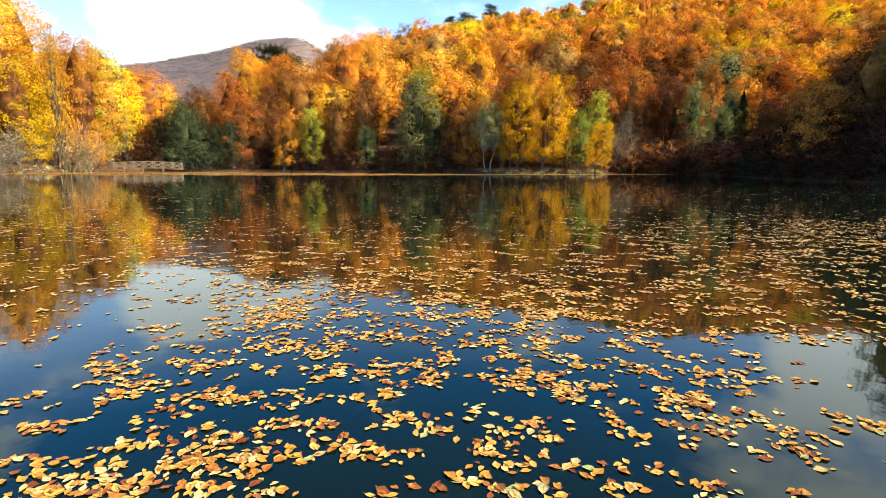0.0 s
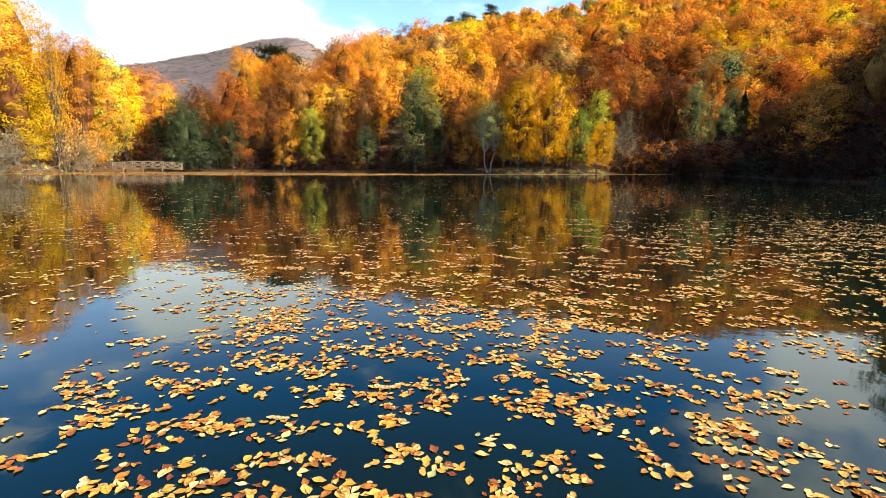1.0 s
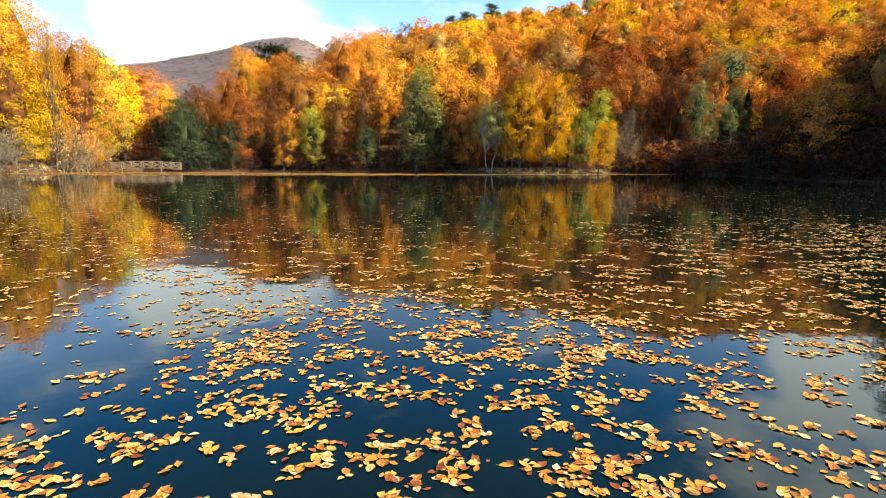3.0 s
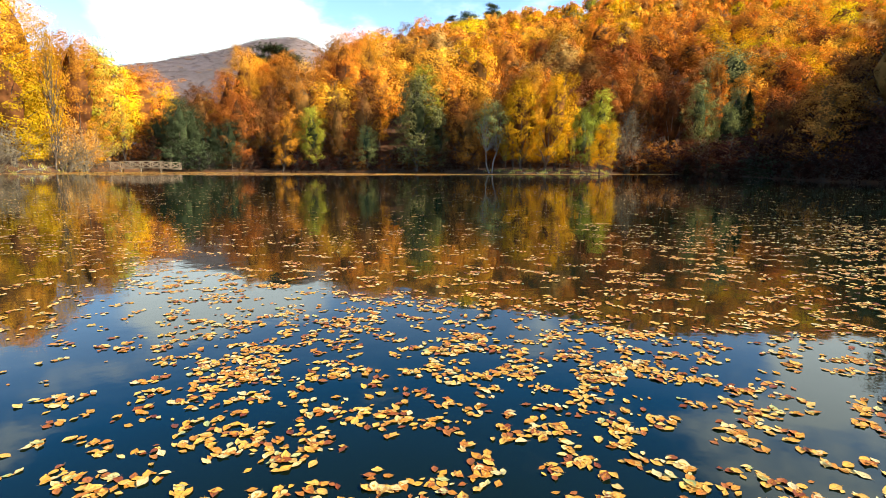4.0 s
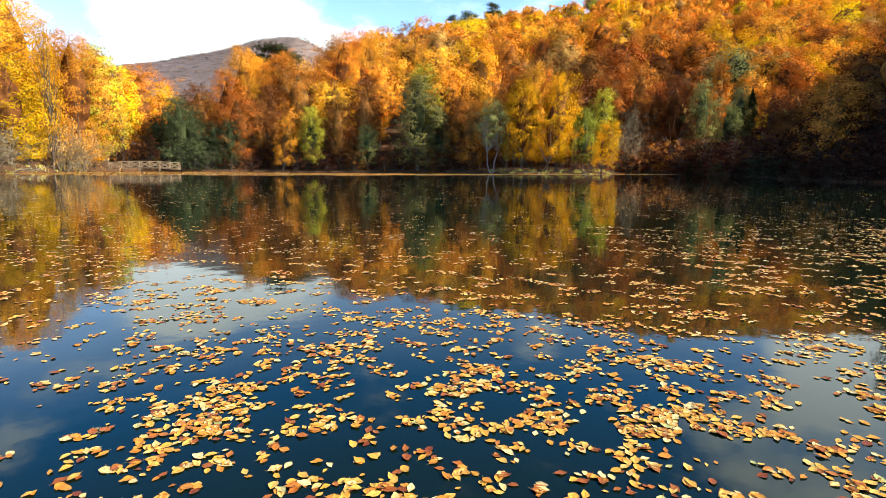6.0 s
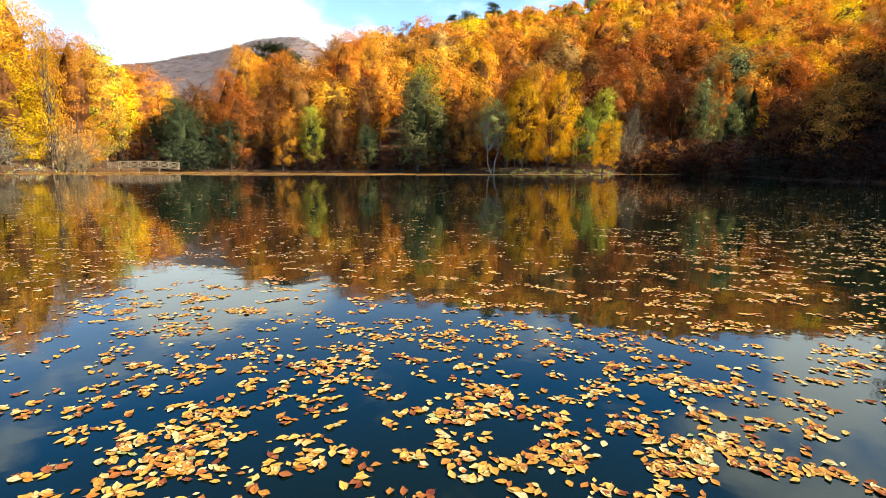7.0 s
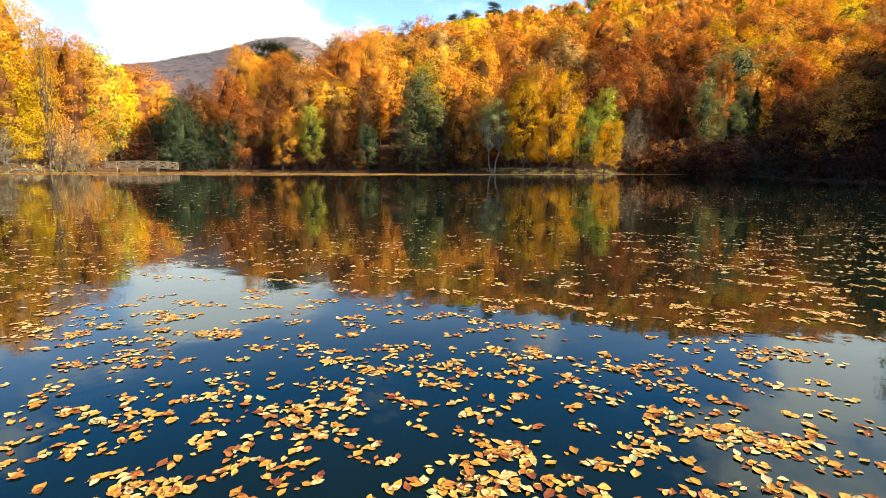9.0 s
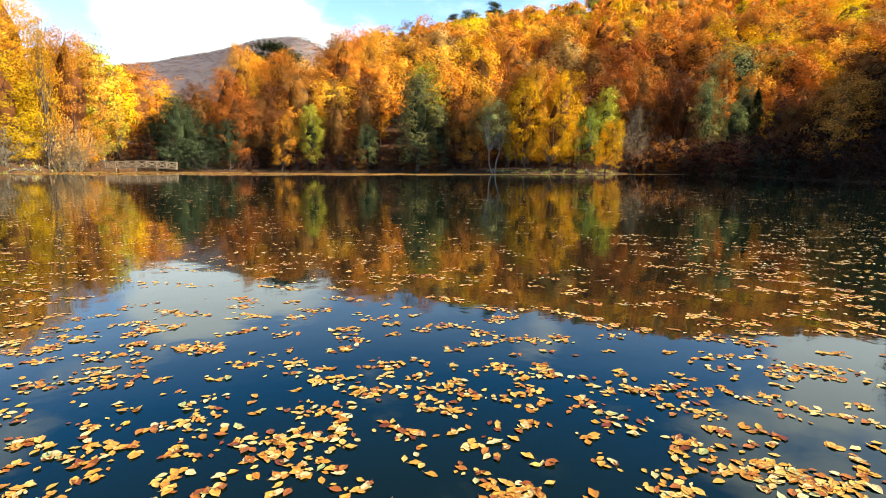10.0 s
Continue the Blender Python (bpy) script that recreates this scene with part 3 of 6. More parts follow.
# Dark green trees; their number and dark tone also stand in for inlet shade.
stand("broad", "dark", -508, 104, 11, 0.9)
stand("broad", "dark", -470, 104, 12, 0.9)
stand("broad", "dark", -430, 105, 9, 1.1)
stand("broad", "shaded_russet", -455, 112, 16.5, 1.0)
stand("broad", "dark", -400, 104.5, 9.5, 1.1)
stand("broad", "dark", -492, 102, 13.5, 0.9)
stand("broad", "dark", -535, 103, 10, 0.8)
stand("broad", "rust", -385, 108, 15, 1.0)
stand("tall", "orange", -400, 118, 19, 1.1)
stand("grand", "amber", -370, 124, 24, 0.9)
# Dark red crowns in this row carry shade in their colour.
stand("broad", "shaded_russet", -345, 110, 14, 0.9)
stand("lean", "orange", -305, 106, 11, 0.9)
stand("broad", "shaded_russet", -320, 112, 17, 0.9)
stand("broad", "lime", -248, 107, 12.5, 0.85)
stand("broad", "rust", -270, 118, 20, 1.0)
stand("broad", "shaded_russet", -200, 109, 14, 0.9)
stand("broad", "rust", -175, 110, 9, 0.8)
stand("tall", "shaded_russet", -150, 112, 18, 1.1)
stand("bare", "grey", -212, 123, 20, 0.9)
stand("grand", "orange", -185, 124, 26, 1.0)
stand("grand", "amber", -140, 124, 26, 1.0)
stand("broad", "sage", -145, 108, 9, 0.9)
stand("poplar", "sage", -52, 107, 18.5, 1.5)
stand("tall", "lime", -38, 112, 21, 1.0)
stand("poplar", "sage", -12, 108, 12.5, 1.2)
stand("broad", "shaded_russet", 22, 108, 14, 0.85)
stand("broad", "rust", 45, 106.5, 13.5, 0.9)
stand("grand", "amber", 160, 102.5, 19.5, 0.74)
stand("grand", "gold", 205, 101, 17.5, 0.62)
stand("tall", "orange", 10, 114, 20, 1.1)
stand("fork", "sage", 88, 101.2, 13.5, 1.0)
stand("broad", "gold", 142, 100.8, 17, 0.9)
stand("lean", "gold", 185, 99.6, 18, 0.9, 0)
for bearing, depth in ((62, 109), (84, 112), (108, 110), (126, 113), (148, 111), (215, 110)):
    stand("broad", "rust" if depth > 111 else "shaded_russet", bearing, depth, 11.0, 0.9)
stand("broad", "green", 254, 105.5, 12, 0.72)
stand("lean", "gold", 290, 98.6, 9.5, 0.95, 0)
stand("broad", "lime", 288, 111, 16.5, 0.7)
stand("thin", "grey", 338, 108, 12.5, 1.1)
stand("bare", "brown", 345, 109, 11.5, 1.2)
stand("bare", "gold", 308, 100, 7.5, 1.1)
# Dark reds put the hill's shade into this low right-hand row.
stand("broad", "shaded_russet", 350, 116, 13, 1.0)
stand("tall", "rust", 385, 116, 17, 0.9)
stand("tall", "rust", 355, 122, 20, 1.1)
stand("broad", "shaded_russet", 420, 114, 18, 0.9)
stand("tall", "sage", 470, 112, 18, 0.9)
stand("tall", "orange", 498, 120, 20, 0.7)
stand("broad", "sage", 520, 112, 13, 0.9)
stand("conifer", "dark", 560, 111, 15, 1.1)
stand("tall", "sage", 540, 113, 16, 0.8)
stand("tall", "yellow", 585, 108, 11, 0.7)
stand("broad", "green", 575, 100, 5, 1.0)
stand("broad", "rust", 600, 112, 16, 1.0)
stand("broad", "shaded_russet", 640, 98, 14, 1.0)

for bearing, high in ((113, 6.5), (127, 7.5), (141, 6.0), (208, 6.0), (224, 7.0), (238, 6.0), (270, 6.5)):
    stand("thin", "gold" if high > 6.8 else "lime", bearing, 101, high, 0.55)

# the shaded spur on the right-hand shore; dark leaf colours add to its shade
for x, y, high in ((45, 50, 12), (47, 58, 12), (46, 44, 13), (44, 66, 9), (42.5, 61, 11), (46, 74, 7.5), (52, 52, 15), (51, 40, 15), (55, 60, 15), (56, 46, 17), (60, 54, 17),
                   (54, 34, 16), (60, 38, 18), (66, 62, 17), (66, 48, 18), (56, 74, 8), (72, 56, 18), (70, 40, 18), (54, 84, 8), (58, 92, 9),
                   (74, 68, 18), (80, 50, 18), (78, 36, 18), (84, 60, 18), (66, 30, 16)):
    tree("broad" if x < 50 else "wood", random.choice(("shaded_russet", "shaded_russet", "rust")), x, y, high, 1.15)

# understorey along the water's edge; dark leaf colours stand in for shade there
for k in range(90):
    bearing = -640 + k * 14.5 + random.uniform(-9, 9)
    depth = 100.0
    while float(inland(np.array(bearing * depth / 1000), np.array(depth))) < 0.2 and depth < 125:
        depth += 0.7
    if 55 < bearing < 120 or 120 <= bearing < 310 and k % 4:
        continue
    stand("bush", random.choice(("dark", "dark", "shaded_russet") if -545 < bearing < -370 else ("shaded_russet", "shaded_wine", "shaded_wine") if bearing < 56 else ("shaded_russet", "shaded_russet", "shaded_russet", "rust")), bearing, depth + random.uniform(0, 3), random.uniform(2.0, 5.0) if -380 < bearing < 56 else random.uniform(2.5, 6.5), random.uniform(0.8, 1.3))
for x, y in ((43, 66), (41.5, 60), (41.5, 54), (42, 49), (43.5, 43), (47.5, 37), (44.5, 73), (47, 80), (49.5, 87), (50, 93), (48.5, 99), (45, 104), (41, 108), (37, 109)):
    tree("bush", random.choice(("shaded_wine", "shaded_wine", "shaded_russet")), x, y, random.uniform(4, 7), 1.2)

# Bushes on the spur's slope, darkened to carry its shade.
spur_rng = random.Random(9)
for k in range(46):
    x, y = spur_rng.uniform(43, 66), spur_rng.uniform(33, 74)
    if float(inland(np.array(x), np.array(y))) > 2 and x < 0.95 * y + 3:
        tree("bush", spur_rng.choice(("shaded_wine", "shaded_russet", "shaded_russet", "shaded_russet")), x, y, spur_rng.uniform(4, 6.5), 1.3)

# Dark bushes added along the waterline, standing in for its deep shade.
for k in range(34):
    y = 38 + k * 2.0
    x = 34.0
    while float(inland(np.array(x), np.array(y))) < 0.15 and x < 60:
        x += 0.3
    tree("bush", spur_rng.choice(("shaded_wine", "shaded_wine", "dark")), x, y, spur_rng.uniform(2.0, 3.4), 1.3)

# pines above the beeches
stand("pine", "dark", -322, 136, 23.2, 1.2)
stand("grand", "orange", -297, 126, 22.0, 0.9)
stand("grand", "amber", -340, 127, 21, 0.8)
stand("pine", "dark", -294, 140, 22.4, 1.0)
stand("pine", "dark", 12, 328, 17, 1.0)
stand("pine", "dark", 42, 326, 17, 1.6)
stand("pine", "dark", 84, 332, 20, 1.0)


def hue_here(x, y):
    """The mix of colours in the woods changes slowly with the place."""
    v = 0.8 * noise.noise((x * 0.02, y * 0.02, 3.0)) + random.uniform(-0.62, 0.62) + (0.22 if y > 150 and x > -20 else 0.0)
    for limit, name in ((-0.42, "rust"), (-0.32, "brown"), (0.28, "orange"), (0.56, "amber"), (0.74, "gold"), (0.80, "yellow"), (0.84, "lime"), (9, "sage")):
        if v < limit:
            return name


# further rows up the slope, one by one
placed = []
tries = 0
while len(placed) < 215 and tries < 9000:
    tries += 1
    y = random.uniform(100, 215)
    x = random.uniform(-0.95, 0.98) * y
    d = float(inland(np.array(x), np.array(y)))
    if d < 9 or any((x - u) ** 2 + (y - v) ** 2 < 50 for u, v in placed):
        continue
    if x < -0.28 * y and y > 150 or -0.66 < x / y < -0.37 and y > 116:
        continue
    placed.append((x, y))
    gap_trees = -0.66 < x / y < -0.37
    # Darker reds stand in for shade on the spur and the lower slope.
    hue = random.choice(("shaded_russet", "shaded_russet", "shaded_wine")) if x > 0.6 * y and y < 130 else random.choice(("rust", "shaded_russet", "rust", "shaded_russet", "brown")) if 0.19 < x / y < 0.48 and y < 152 else random.choice(("rust", "orange", "orange", "amber", "brown")) if 0.19 < x / y < 0.48 and y < 185 else hue_here(x, y)
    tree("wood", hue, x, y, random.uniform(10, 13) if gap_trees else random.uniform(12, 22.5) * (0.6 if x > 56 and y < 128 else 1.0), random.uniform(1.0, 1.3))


# the lit slope above the spur
for bearing, depth, hue in ((560, 128, "orange"), (592, 133, "amber"), (625, 128, "orange"), (655, 136, "gold"), (575, 146, "rust"), (612, 150, "orange"), (645, 154, "orange"),
                            (680, 148, "amber"), (715, 142, "orange"), (600, 168, "gold"), (640, 172, "orange"), (685, 168, "rust"), (720, 164, "amber"), (760, 158, "orange")):
    stand("wood", hue, bearing, depth, random.uniform(15, 19), 1.2)


def far_woods():
    """The wooded hillsides beyond, one mass of crowns."""
    rng = np.random.default_rng(5)
    names = list(LEAF)
    spots = []
    for x0, x1, y0, y1, gap in ((-120, 370, 205, 372, 10.6), (-150, -60, 66, 200, 7.5), (-560, -60, 500, 800, 7.6), (62, 196, 0, 134, 8.5)):
        xs, ys = np.meshgrid(np.arange(x0, x1, gap), np.arange(y0, y1, gap))
        xs = xs.ravel() + rng.uniform(-0.45, 0.45, xs.size) * gap
        ys = ys.ravel() + rng.uniform(-0.45, 0.45, ys.size) * gap
        ok = (inland(xs, ys) > 10) & (np.abs(xs) < 0.95 * np.abs(ys) + 90)
        if y0 == 205:
            ok &= (xs > -0.30 * ys)
        if y0 == 66:
            ok &= (xs < -0.86 * ys + 4) | ((ys > 100) & (xs < -0.35 * ys)) & (xs > -1.1 * ys)
        if y0 == 500:
            ok &= (xs > -0.64 * ys) & (xs < -0.16 * ys) & (ys > 520)
        if x0 == 62:
            ok &= (xs > 78) & (xs > 0.86 * ys + 1) & ((ys < 92) | (xs > 0.95 * ys + 25))
        for x, y in zip(xs[ok], ys[ok]):
            spots.append((x, y, gap))
    forms = [dome_crown(rng, 1.0, 1.7, 0.0, 32, 1080, 0.085) for _ in range(9)]
    small = []
    for _ in range(9):
        u = rng.normal(size=(70, 3)) * (0.55, 0.55, 0.28)
        small.append(join([cards(u + (0, 0, 0.5), rng.normal(size=(70, 3)) * 0.4 + u * 1.1 + (0.3, -0.2, 0.8), 0.13, rng)]))
    co, index, faces, count = [], [], [], 0
    for x, y, gap in spots:
        big = y > 400
        R, H = (rng.uniform(3.6, 5.4), rng.uniform(2.4, 4.0)) if big else (rng.uniform(4.0, 5.4), rng.uniform(7, 9)) if gap < 8 else (rng.uniform(3.9, 5.9), rng.uniform(8.0, 12.0))
        c, f, inner_shade = (small if big else forms)[rng.integers(9)]
        a = rng.uniform(0, 6.28)
        turned = np.stack([c[:, 0] * math.cos(a) - c[:, 1] * math.sin(a), c[:, 0] * math.sin(a) + c[:, 1] * math.cos(a), c[:, 2] * H / 1.7 / R], 1) * R
        co.append(turned + np.array((x, y, float(height(x, y)) + (0.3 if big else rng.uniform(1.5, 5.0)))))
        faces.append(f + count)
        count += len(c)
        # Crowns on the right-hand hill get dark reds in place of shade.
        kind = ("heath" if rng.random() < 0.93 else "brown") if big else ("shaded_russet", "shaded_russet", "shaded_wine", "rust")[rng.integers(4)] if gap == 8.5 else hue_here(x, y)
        index.append(np.where(inner_shade, names.index("inner_shade"), names.index(kind)))
    me = raw_mesh("far_woods", np.concatenate(co), np.concatenate(faces), [LEAF[k] for k in names], np.concatenate(index))
    ob = new("far_woods", me)
    tagged(ob, "dense autumn beech woods covering the hillsides beyond the lake", "woods", kind="stuff")


far_woods()

# ---- the far bank ----
def box(bm, a, b, w, h):
    """A squared timber from a to b, w wide and h high, with softened ends."""
    a, b = Vector(a), Vector(b)
    d = b - a
    m = Matrix.Translation((a + b) / 2) @ d.to_track_quat("Y", "Z").to_matrix().to_4x4()
    made = bmesh.ops.create_cube(bm, size=1.0, matrix=m @ Matrix.Diagonal((w, d.length, h, 1)))
    bmesh.ops.bevel(bm, geom=list({e for v in made["verts"] for e in v.link_edges}), offset=0.012, segments=1, affect="EDGES")


def part(name, bm, material, parent, label=""):
    me = bpy.data.meshes.new(name)
    bm.to_mesh(me)
    bm.free()
    me.materials.append(material)
    ob = new(name, me)
    ob.parent = parent
    if label:
        ob["label"] = label
    return ob


def timber(name, a, b, w, h, parent):
    bm = bmesh.new()
    box(bm, a, b, w, h)
    return part(name, bm, WOOD, parent)


def footbridge(x0, y0, x1, y1, bays):
    """Wooden footbridge: planks on beams, railings with crossed braces, posts standing in the water."""
    root = tagged(new("footbridge"), "weathered wooden footbridge with crossed railings over the inlet", "bridge")
    a, b = Vector((x0, y0, 0)), Vector((x1, y1, 0))
    along = (b - a).normalized()
    side = Vector((-along.y, along.x, 0))
    length = (b - a).length

    def deck(t):
        return 0.45 + 0.25 * math.sin(math.pi * t)

    for s in (-0.75, 0.75):
        for i in range(bays):
            t0, t1 = i / bays, (i + 1) / bays
            p = a + along * length * t0 + side * s
            q = a + along * length * t1 + side * s
            z0, z1 = deck(t0), deck(t1)
            up = Vector((0, 0, 1))
            timber("beam", p + up * z0, q + up * z1, 0.14, 0.2, root)
            timber("rail", p + up * (z0 + 1.1), q + up * (z1 + 1.1), 0.12, 0.12, root)
            timber("brace", p + up * (z0 + 0.15), q + up * (z1 + 1.02), 0.09, 0.09, root)
            timber("brace", p + up * (z0 + 1.02), q + up * (z1 + 0.15), 0.09, 0.09, root)
            timber("post", p + up * (z0 - 0.1), p + up * (z0 + 1.2), 0.14, 0.14, root)
            if i % 2 == 1:
                timber("pile", p - up * 1.6, p + up * z0, 0.2, 0.2, root)
        timber("post", b + side * s + up * (deck(1) - 0.1), b + side * s + up * (deck(1) + 1.2), 0.14, 0.14, root)
    n = int(length / 0.24)
    for i in range(n):
        t = (i + 0.5) / n
        c = a + along * length * t + Vector((0, 0, deck(t) + 0.13))
        timber("plank", c - side * 0.95, c + side * 0.95, 0.2, 0.05, root)


footbridge(-57.3, 91.5, -47.2, 95.0, 7)


def bank_grass():
    """Rough grass and sedge along the sunny bank and the left-hand shore."""
    rng = np.random.default_rng(80)
    n = 26000
    x = np.concatenate([rng.uniform(7, 33, n // 2), rng.uniform(-66, -52, n // 2)])
    y = np.concatenate([rng.uniform(96, 104, n // 2), rng.uniform(55, 92, n // 2)])
    d = inland(x, y)
    clump = np.sin(x * 2.1 + 2 * np.sin(y * 1.3)) + np.sin(y * 2.7 + x)
    ok = (d > -0.25) & (d < 2.2) & (rng.random(n) < 0.15 + 0.5 * clump)
    x, y = x[ok], y[ok]
    z = np.maximum(height(x, y), -0.05)
    h = rng.uniform(0.15, 0.5, len(x)) * (1.0 + 0.8 * np.sin(x * 1.7 + 2 * np.sin(x * 0.6)) * np.sin(y * 1.9))
    a = rng.uniform(0, 6.28, len(x))
    lean = rng.uniform(0.1, 0.5, len(x)) * h
    w = 0.035
    base = np.stack([x, y, z], 1)
    across = np.stack([np.cos(a), np.sin(a), 0 * a], 1) * w
    tip = base + np.stack([-np.sin(a) * lean, np.cos(a) * lean, h], 1)
    co = np.stack([base - across, base + across, tip], 1).reshape(-1, 3)
    tagged(new("bank_grass", raw_mesh("bank_grass", co, np.arange(len(co)).reshape(-1, 3), [GRASS])), "rough yellow-green grass and sedge along the bank", "grass", kind="stuff")


bank_grass()


def fallen_branch(x, y, turn, long):
    """A bare fallen bough lying over the water's edge."""
    rng = np.random.default_rng(int(abs(x) * 10 + y))
    paths = [[(0, 0, 0.1, 0.11), (long * 0.35, 0.2, 0.45, 0.09), (long * 0.7, -0.1, 0.5, 0.06), (long, 0.2, 0.25, 0.02)]]
    for k in range(11):
        t = rng.uniform(0.25, 0.95)
        p = np.array((long * t, 0, 0.4))
        d = np.array((rng.uniform(0.2, 1.0), rng.normal() * 0.8, rng.uniform(-0.2, 1.1))) * rng.uniform(0.5, 1.4)
        paths.append([(*p, 0.045), (*(p + d * 0.6), 0.028), (*(p + d + (0, 0, 0.1)), 0.01)])
    me = raw_mesh("fallen_branch", *tubes(paths, 6), [PALE_BARK])
    ob = new("fallen_branch", me)
    ob.matrix_world = pose(x, y, max(float(height(x, y)), -0.1), 0, 0, turn)
    tagged(ob, "bleached fallen bough lying over the water's edge", "branch")


fallen_branch(-61.2, 63.5, -20, 5.0)
fallen_branch(-60.8, 67.0, 10, 4.0)
fallen_branch(-61.5, 60.0, -35, 6.0)
fallen_branch(-60.2, 75.0, 5, 3.4)


def stone(x, y, r):
    rng = random.Random(int(x * 100 + y * 7))
    bm = bmesh.new()
    bmesh.ops.create_icosphere(bm, subdivisions=2, radius=r)
    for v in bm.verts:
        v.co *= 1 + 0.35 * noise.noise(v.co * (1.6 / r) + Vector((x, y, 0)))
        v.co.z *= 0.6
    me = bpy.data.meshes.new("stone")
    bm.to_mesh(me)
    bm.free()
    me.materials.append(ROCK)
    ob = new("stone", me)
    ob.matrix_world = pose(x, y, max(float(height(x, y)), 0.0) + r * 0.15, 0, 0, rng.uniform(0, 360))
    tagged(ob, "mossy grey stone at the water's edge", "stone", "stones along the bank")


for k in range(16):
    x = 10 + k * 1.3 + random.uniform(-0.6, 0.6)
    y = 96.0
    while float(inland(np.array(x), np.array(y))) < 0.1:
        y += 0.2
    stone(x, y, random.choice((0.15, 0.2, 0.3, 0.5)))


# ---- leaves on the water ----
def leaf_shape(rng, L=0.074, stations=5):
    """A beech leaf lying face up: pointed oval, folded along the midrib, with wavy edges, a turned tip and a stalk.
    Returns co, triangles and the blade's own coordinates (along, across)."""
    s = np.linspace(0, 1, stations + 2)
    w = L * rng.uniform(0.27, 0.35) * np.sin(math.pi * s ** 0.86) ** 1.15 * (1 + rng.uniform(-0.08, 0.08, len(s)))
    curl, bend, twist = rng.uniform(-2.5, 4.5), rng.uniform(-0.8, 2.6), rng.uniform(-0.5, 0.5)
    fold, wave = rng.uniform(-0.06, 0.20), rng.uniform(0.0006, 0.0022)
    side, phase = rng.uniform(-0.1, 0.1) * L, rng.uniform(0, 6.28)
    co, blade = [(-L / 2, 0, 0)], [(0.0, 0.0)]
    for i in range(1, stations + 1):
        x, mid = (s[i] - 0.5) * L, side * math.sin(math.pi * s[i])
        lift = bend * (x * x)
        for k, wob in ((-1, rng.uniform(0.9, 1.06)), (0, 0), (1, rng.uniform(0.9, 1.06))):
            yy = k * w[i] * wob
            ripple = wave * math.sin(2.6 * i + phase + k) if k else -0.0010
            co.append((x, mid + yy, lift + curl * yy * yy * 2.2 + fold * abs(yy) + twist * yy * (s[i] - 0.5) + ripple))
            blade.append((s[i], k))
    co.append((L / 2, 0, bend * L * L / 4 + rng.uniform(0, 0.004)))
    blade.append((1.0, 0.0))
    n = len(co) - 1
    f = [(0, 2, 1), (0, 3, 2)]
    for i in range(stations - 1):
        a, b = 1 + 3 * i, 4 + 3 * i
        f += [(a, a + 1, b), (a + 1, b + 1, b), (a + 1, a + 2, b + 1), (a + 2, b + 2, b + 1)]
    e = 1 + 3 * (stations - 1)
    f += [(e, e + 1, n), (e + 1, e + 2, n)]
    m = len(co)
    co += [(-L * 0.70, 0.004, 0.003), (-L * 0.48, -0.0014, 0.0), (-L * 0.48, 0.0014, 0.0)]
    blade += [(0.0, 0.05), (0.0, 0.05), (0.0, 0.05)]
    f += [(m, m + 1, m + 2)]
    co = np.array(co)
    co[:, 2] -= co[:, 2].min() * 0.6
    return co, np.array(f), np.array(blade)


def mark_blades(me, blade):
    """Store where each vertex lies on its leaf."""
    a = me.attributes.new("blade", "FLOAT_VECTOR", "POINT")
    a.data.foreach_set("vector", np.concatenate([blade, np.zeros((len(blade), 1))], 1).astype(np.float32).ravel())
    return me


shape_rng = np.random.default_rng(77)
SHAPES = [leaf_shape(shape_rng) for _ in range(14)]
PLAIN = [leaf_shape(shape_rng, stations=2) for _ in range(8)]
TINY = [leaf_shape(shape_rng, stations=1) for _ in range(8)]
leaf_rng = np.random.default_rng(78)
FLOATING = []  # x, y, z, turn, tilt, tilt, size


def raft(x, y, dx, dy, n):
    """n leaves drifted together in a streak from (x, y) along (dx, dy)."""
    n += n // 10
    along = leaf_rng.uniform(-0.04, 1.04, n)
    loose = 0.016 + 0.0055 * n ** 0.5
    for k in range(n):
        FLOATING.append((x + dx * along[k] + leaf_rng.normal() * loose * 0.8, y + dy * along[k] + leaf_rng.normal() * loose,
                         0.0015 + 0.003 * leaf_rng.random(), leaf_rng.uniform(0, 6.28), leaf_rng.normal() * 0.06, leaf_rng.normal() * 0.06,
                         leaf_rng.choice((0.44, 0.58, 0.70, 0.78, 0.88, 1.0))))


raft(-1.78, 2.06, 0.13, -0.05, 14)
raft(0.72, 2.06, 0.07, -0.04, 5)
raft(1.08, 2.06, 0.15, -0.02, 7)
raft(-1.51, 2.04, 0.20, 0.02, 19)
raft(-0.77, 2.04, 0.12, 0.03, 10)
raft(0.47, 2.06, 0.07, -0.01, 5)
raft(-0.03, 2.07, 0.03, -0.01, 3)
raft(-1.06, 2.06, 0.23, 0.01, 19)
raft(0.21, 2.08, 0.14, -0.03, 12)
raft(-0.31, 2.02, 0.26, 0.09, 12)
raft(-1.19, 2.08, 0.08, -0.02, 6)
raft(1.47, 2.10, 0.08, -0.06, 6)
raft(-1.58, 2.10, 0.24, 0.01, 20)
raft(0.73, 2.11, 0.14, 0.00, 12)
raft(0.42, 2.12, 0.13, -0.01, 7)
raft(-1.30, 2.10, 0.08, 0.05, 9)
raft(1.13, 2.16, 0.12, -0.07, 10)
raft(0.09, 2.15, 0.12, -0.01, 10)
raft(-1.90, 2.17, 0.23, -0.03, 16)
raft(-1.61, 2.16, 0.13, 0.02, 16)
raft(-0.98, 2.15, 0.18, 0.06, 12)
raft(-1.15, 2.18, 0.16, 0.00, 16)
raft(-1.39, 2.18, 0.07, 0.05, 6)
raft(0.61, 2.22, 0.09, -0.02, 9)
raft(0.13, 2.23, 0.03, -0.01, 2)
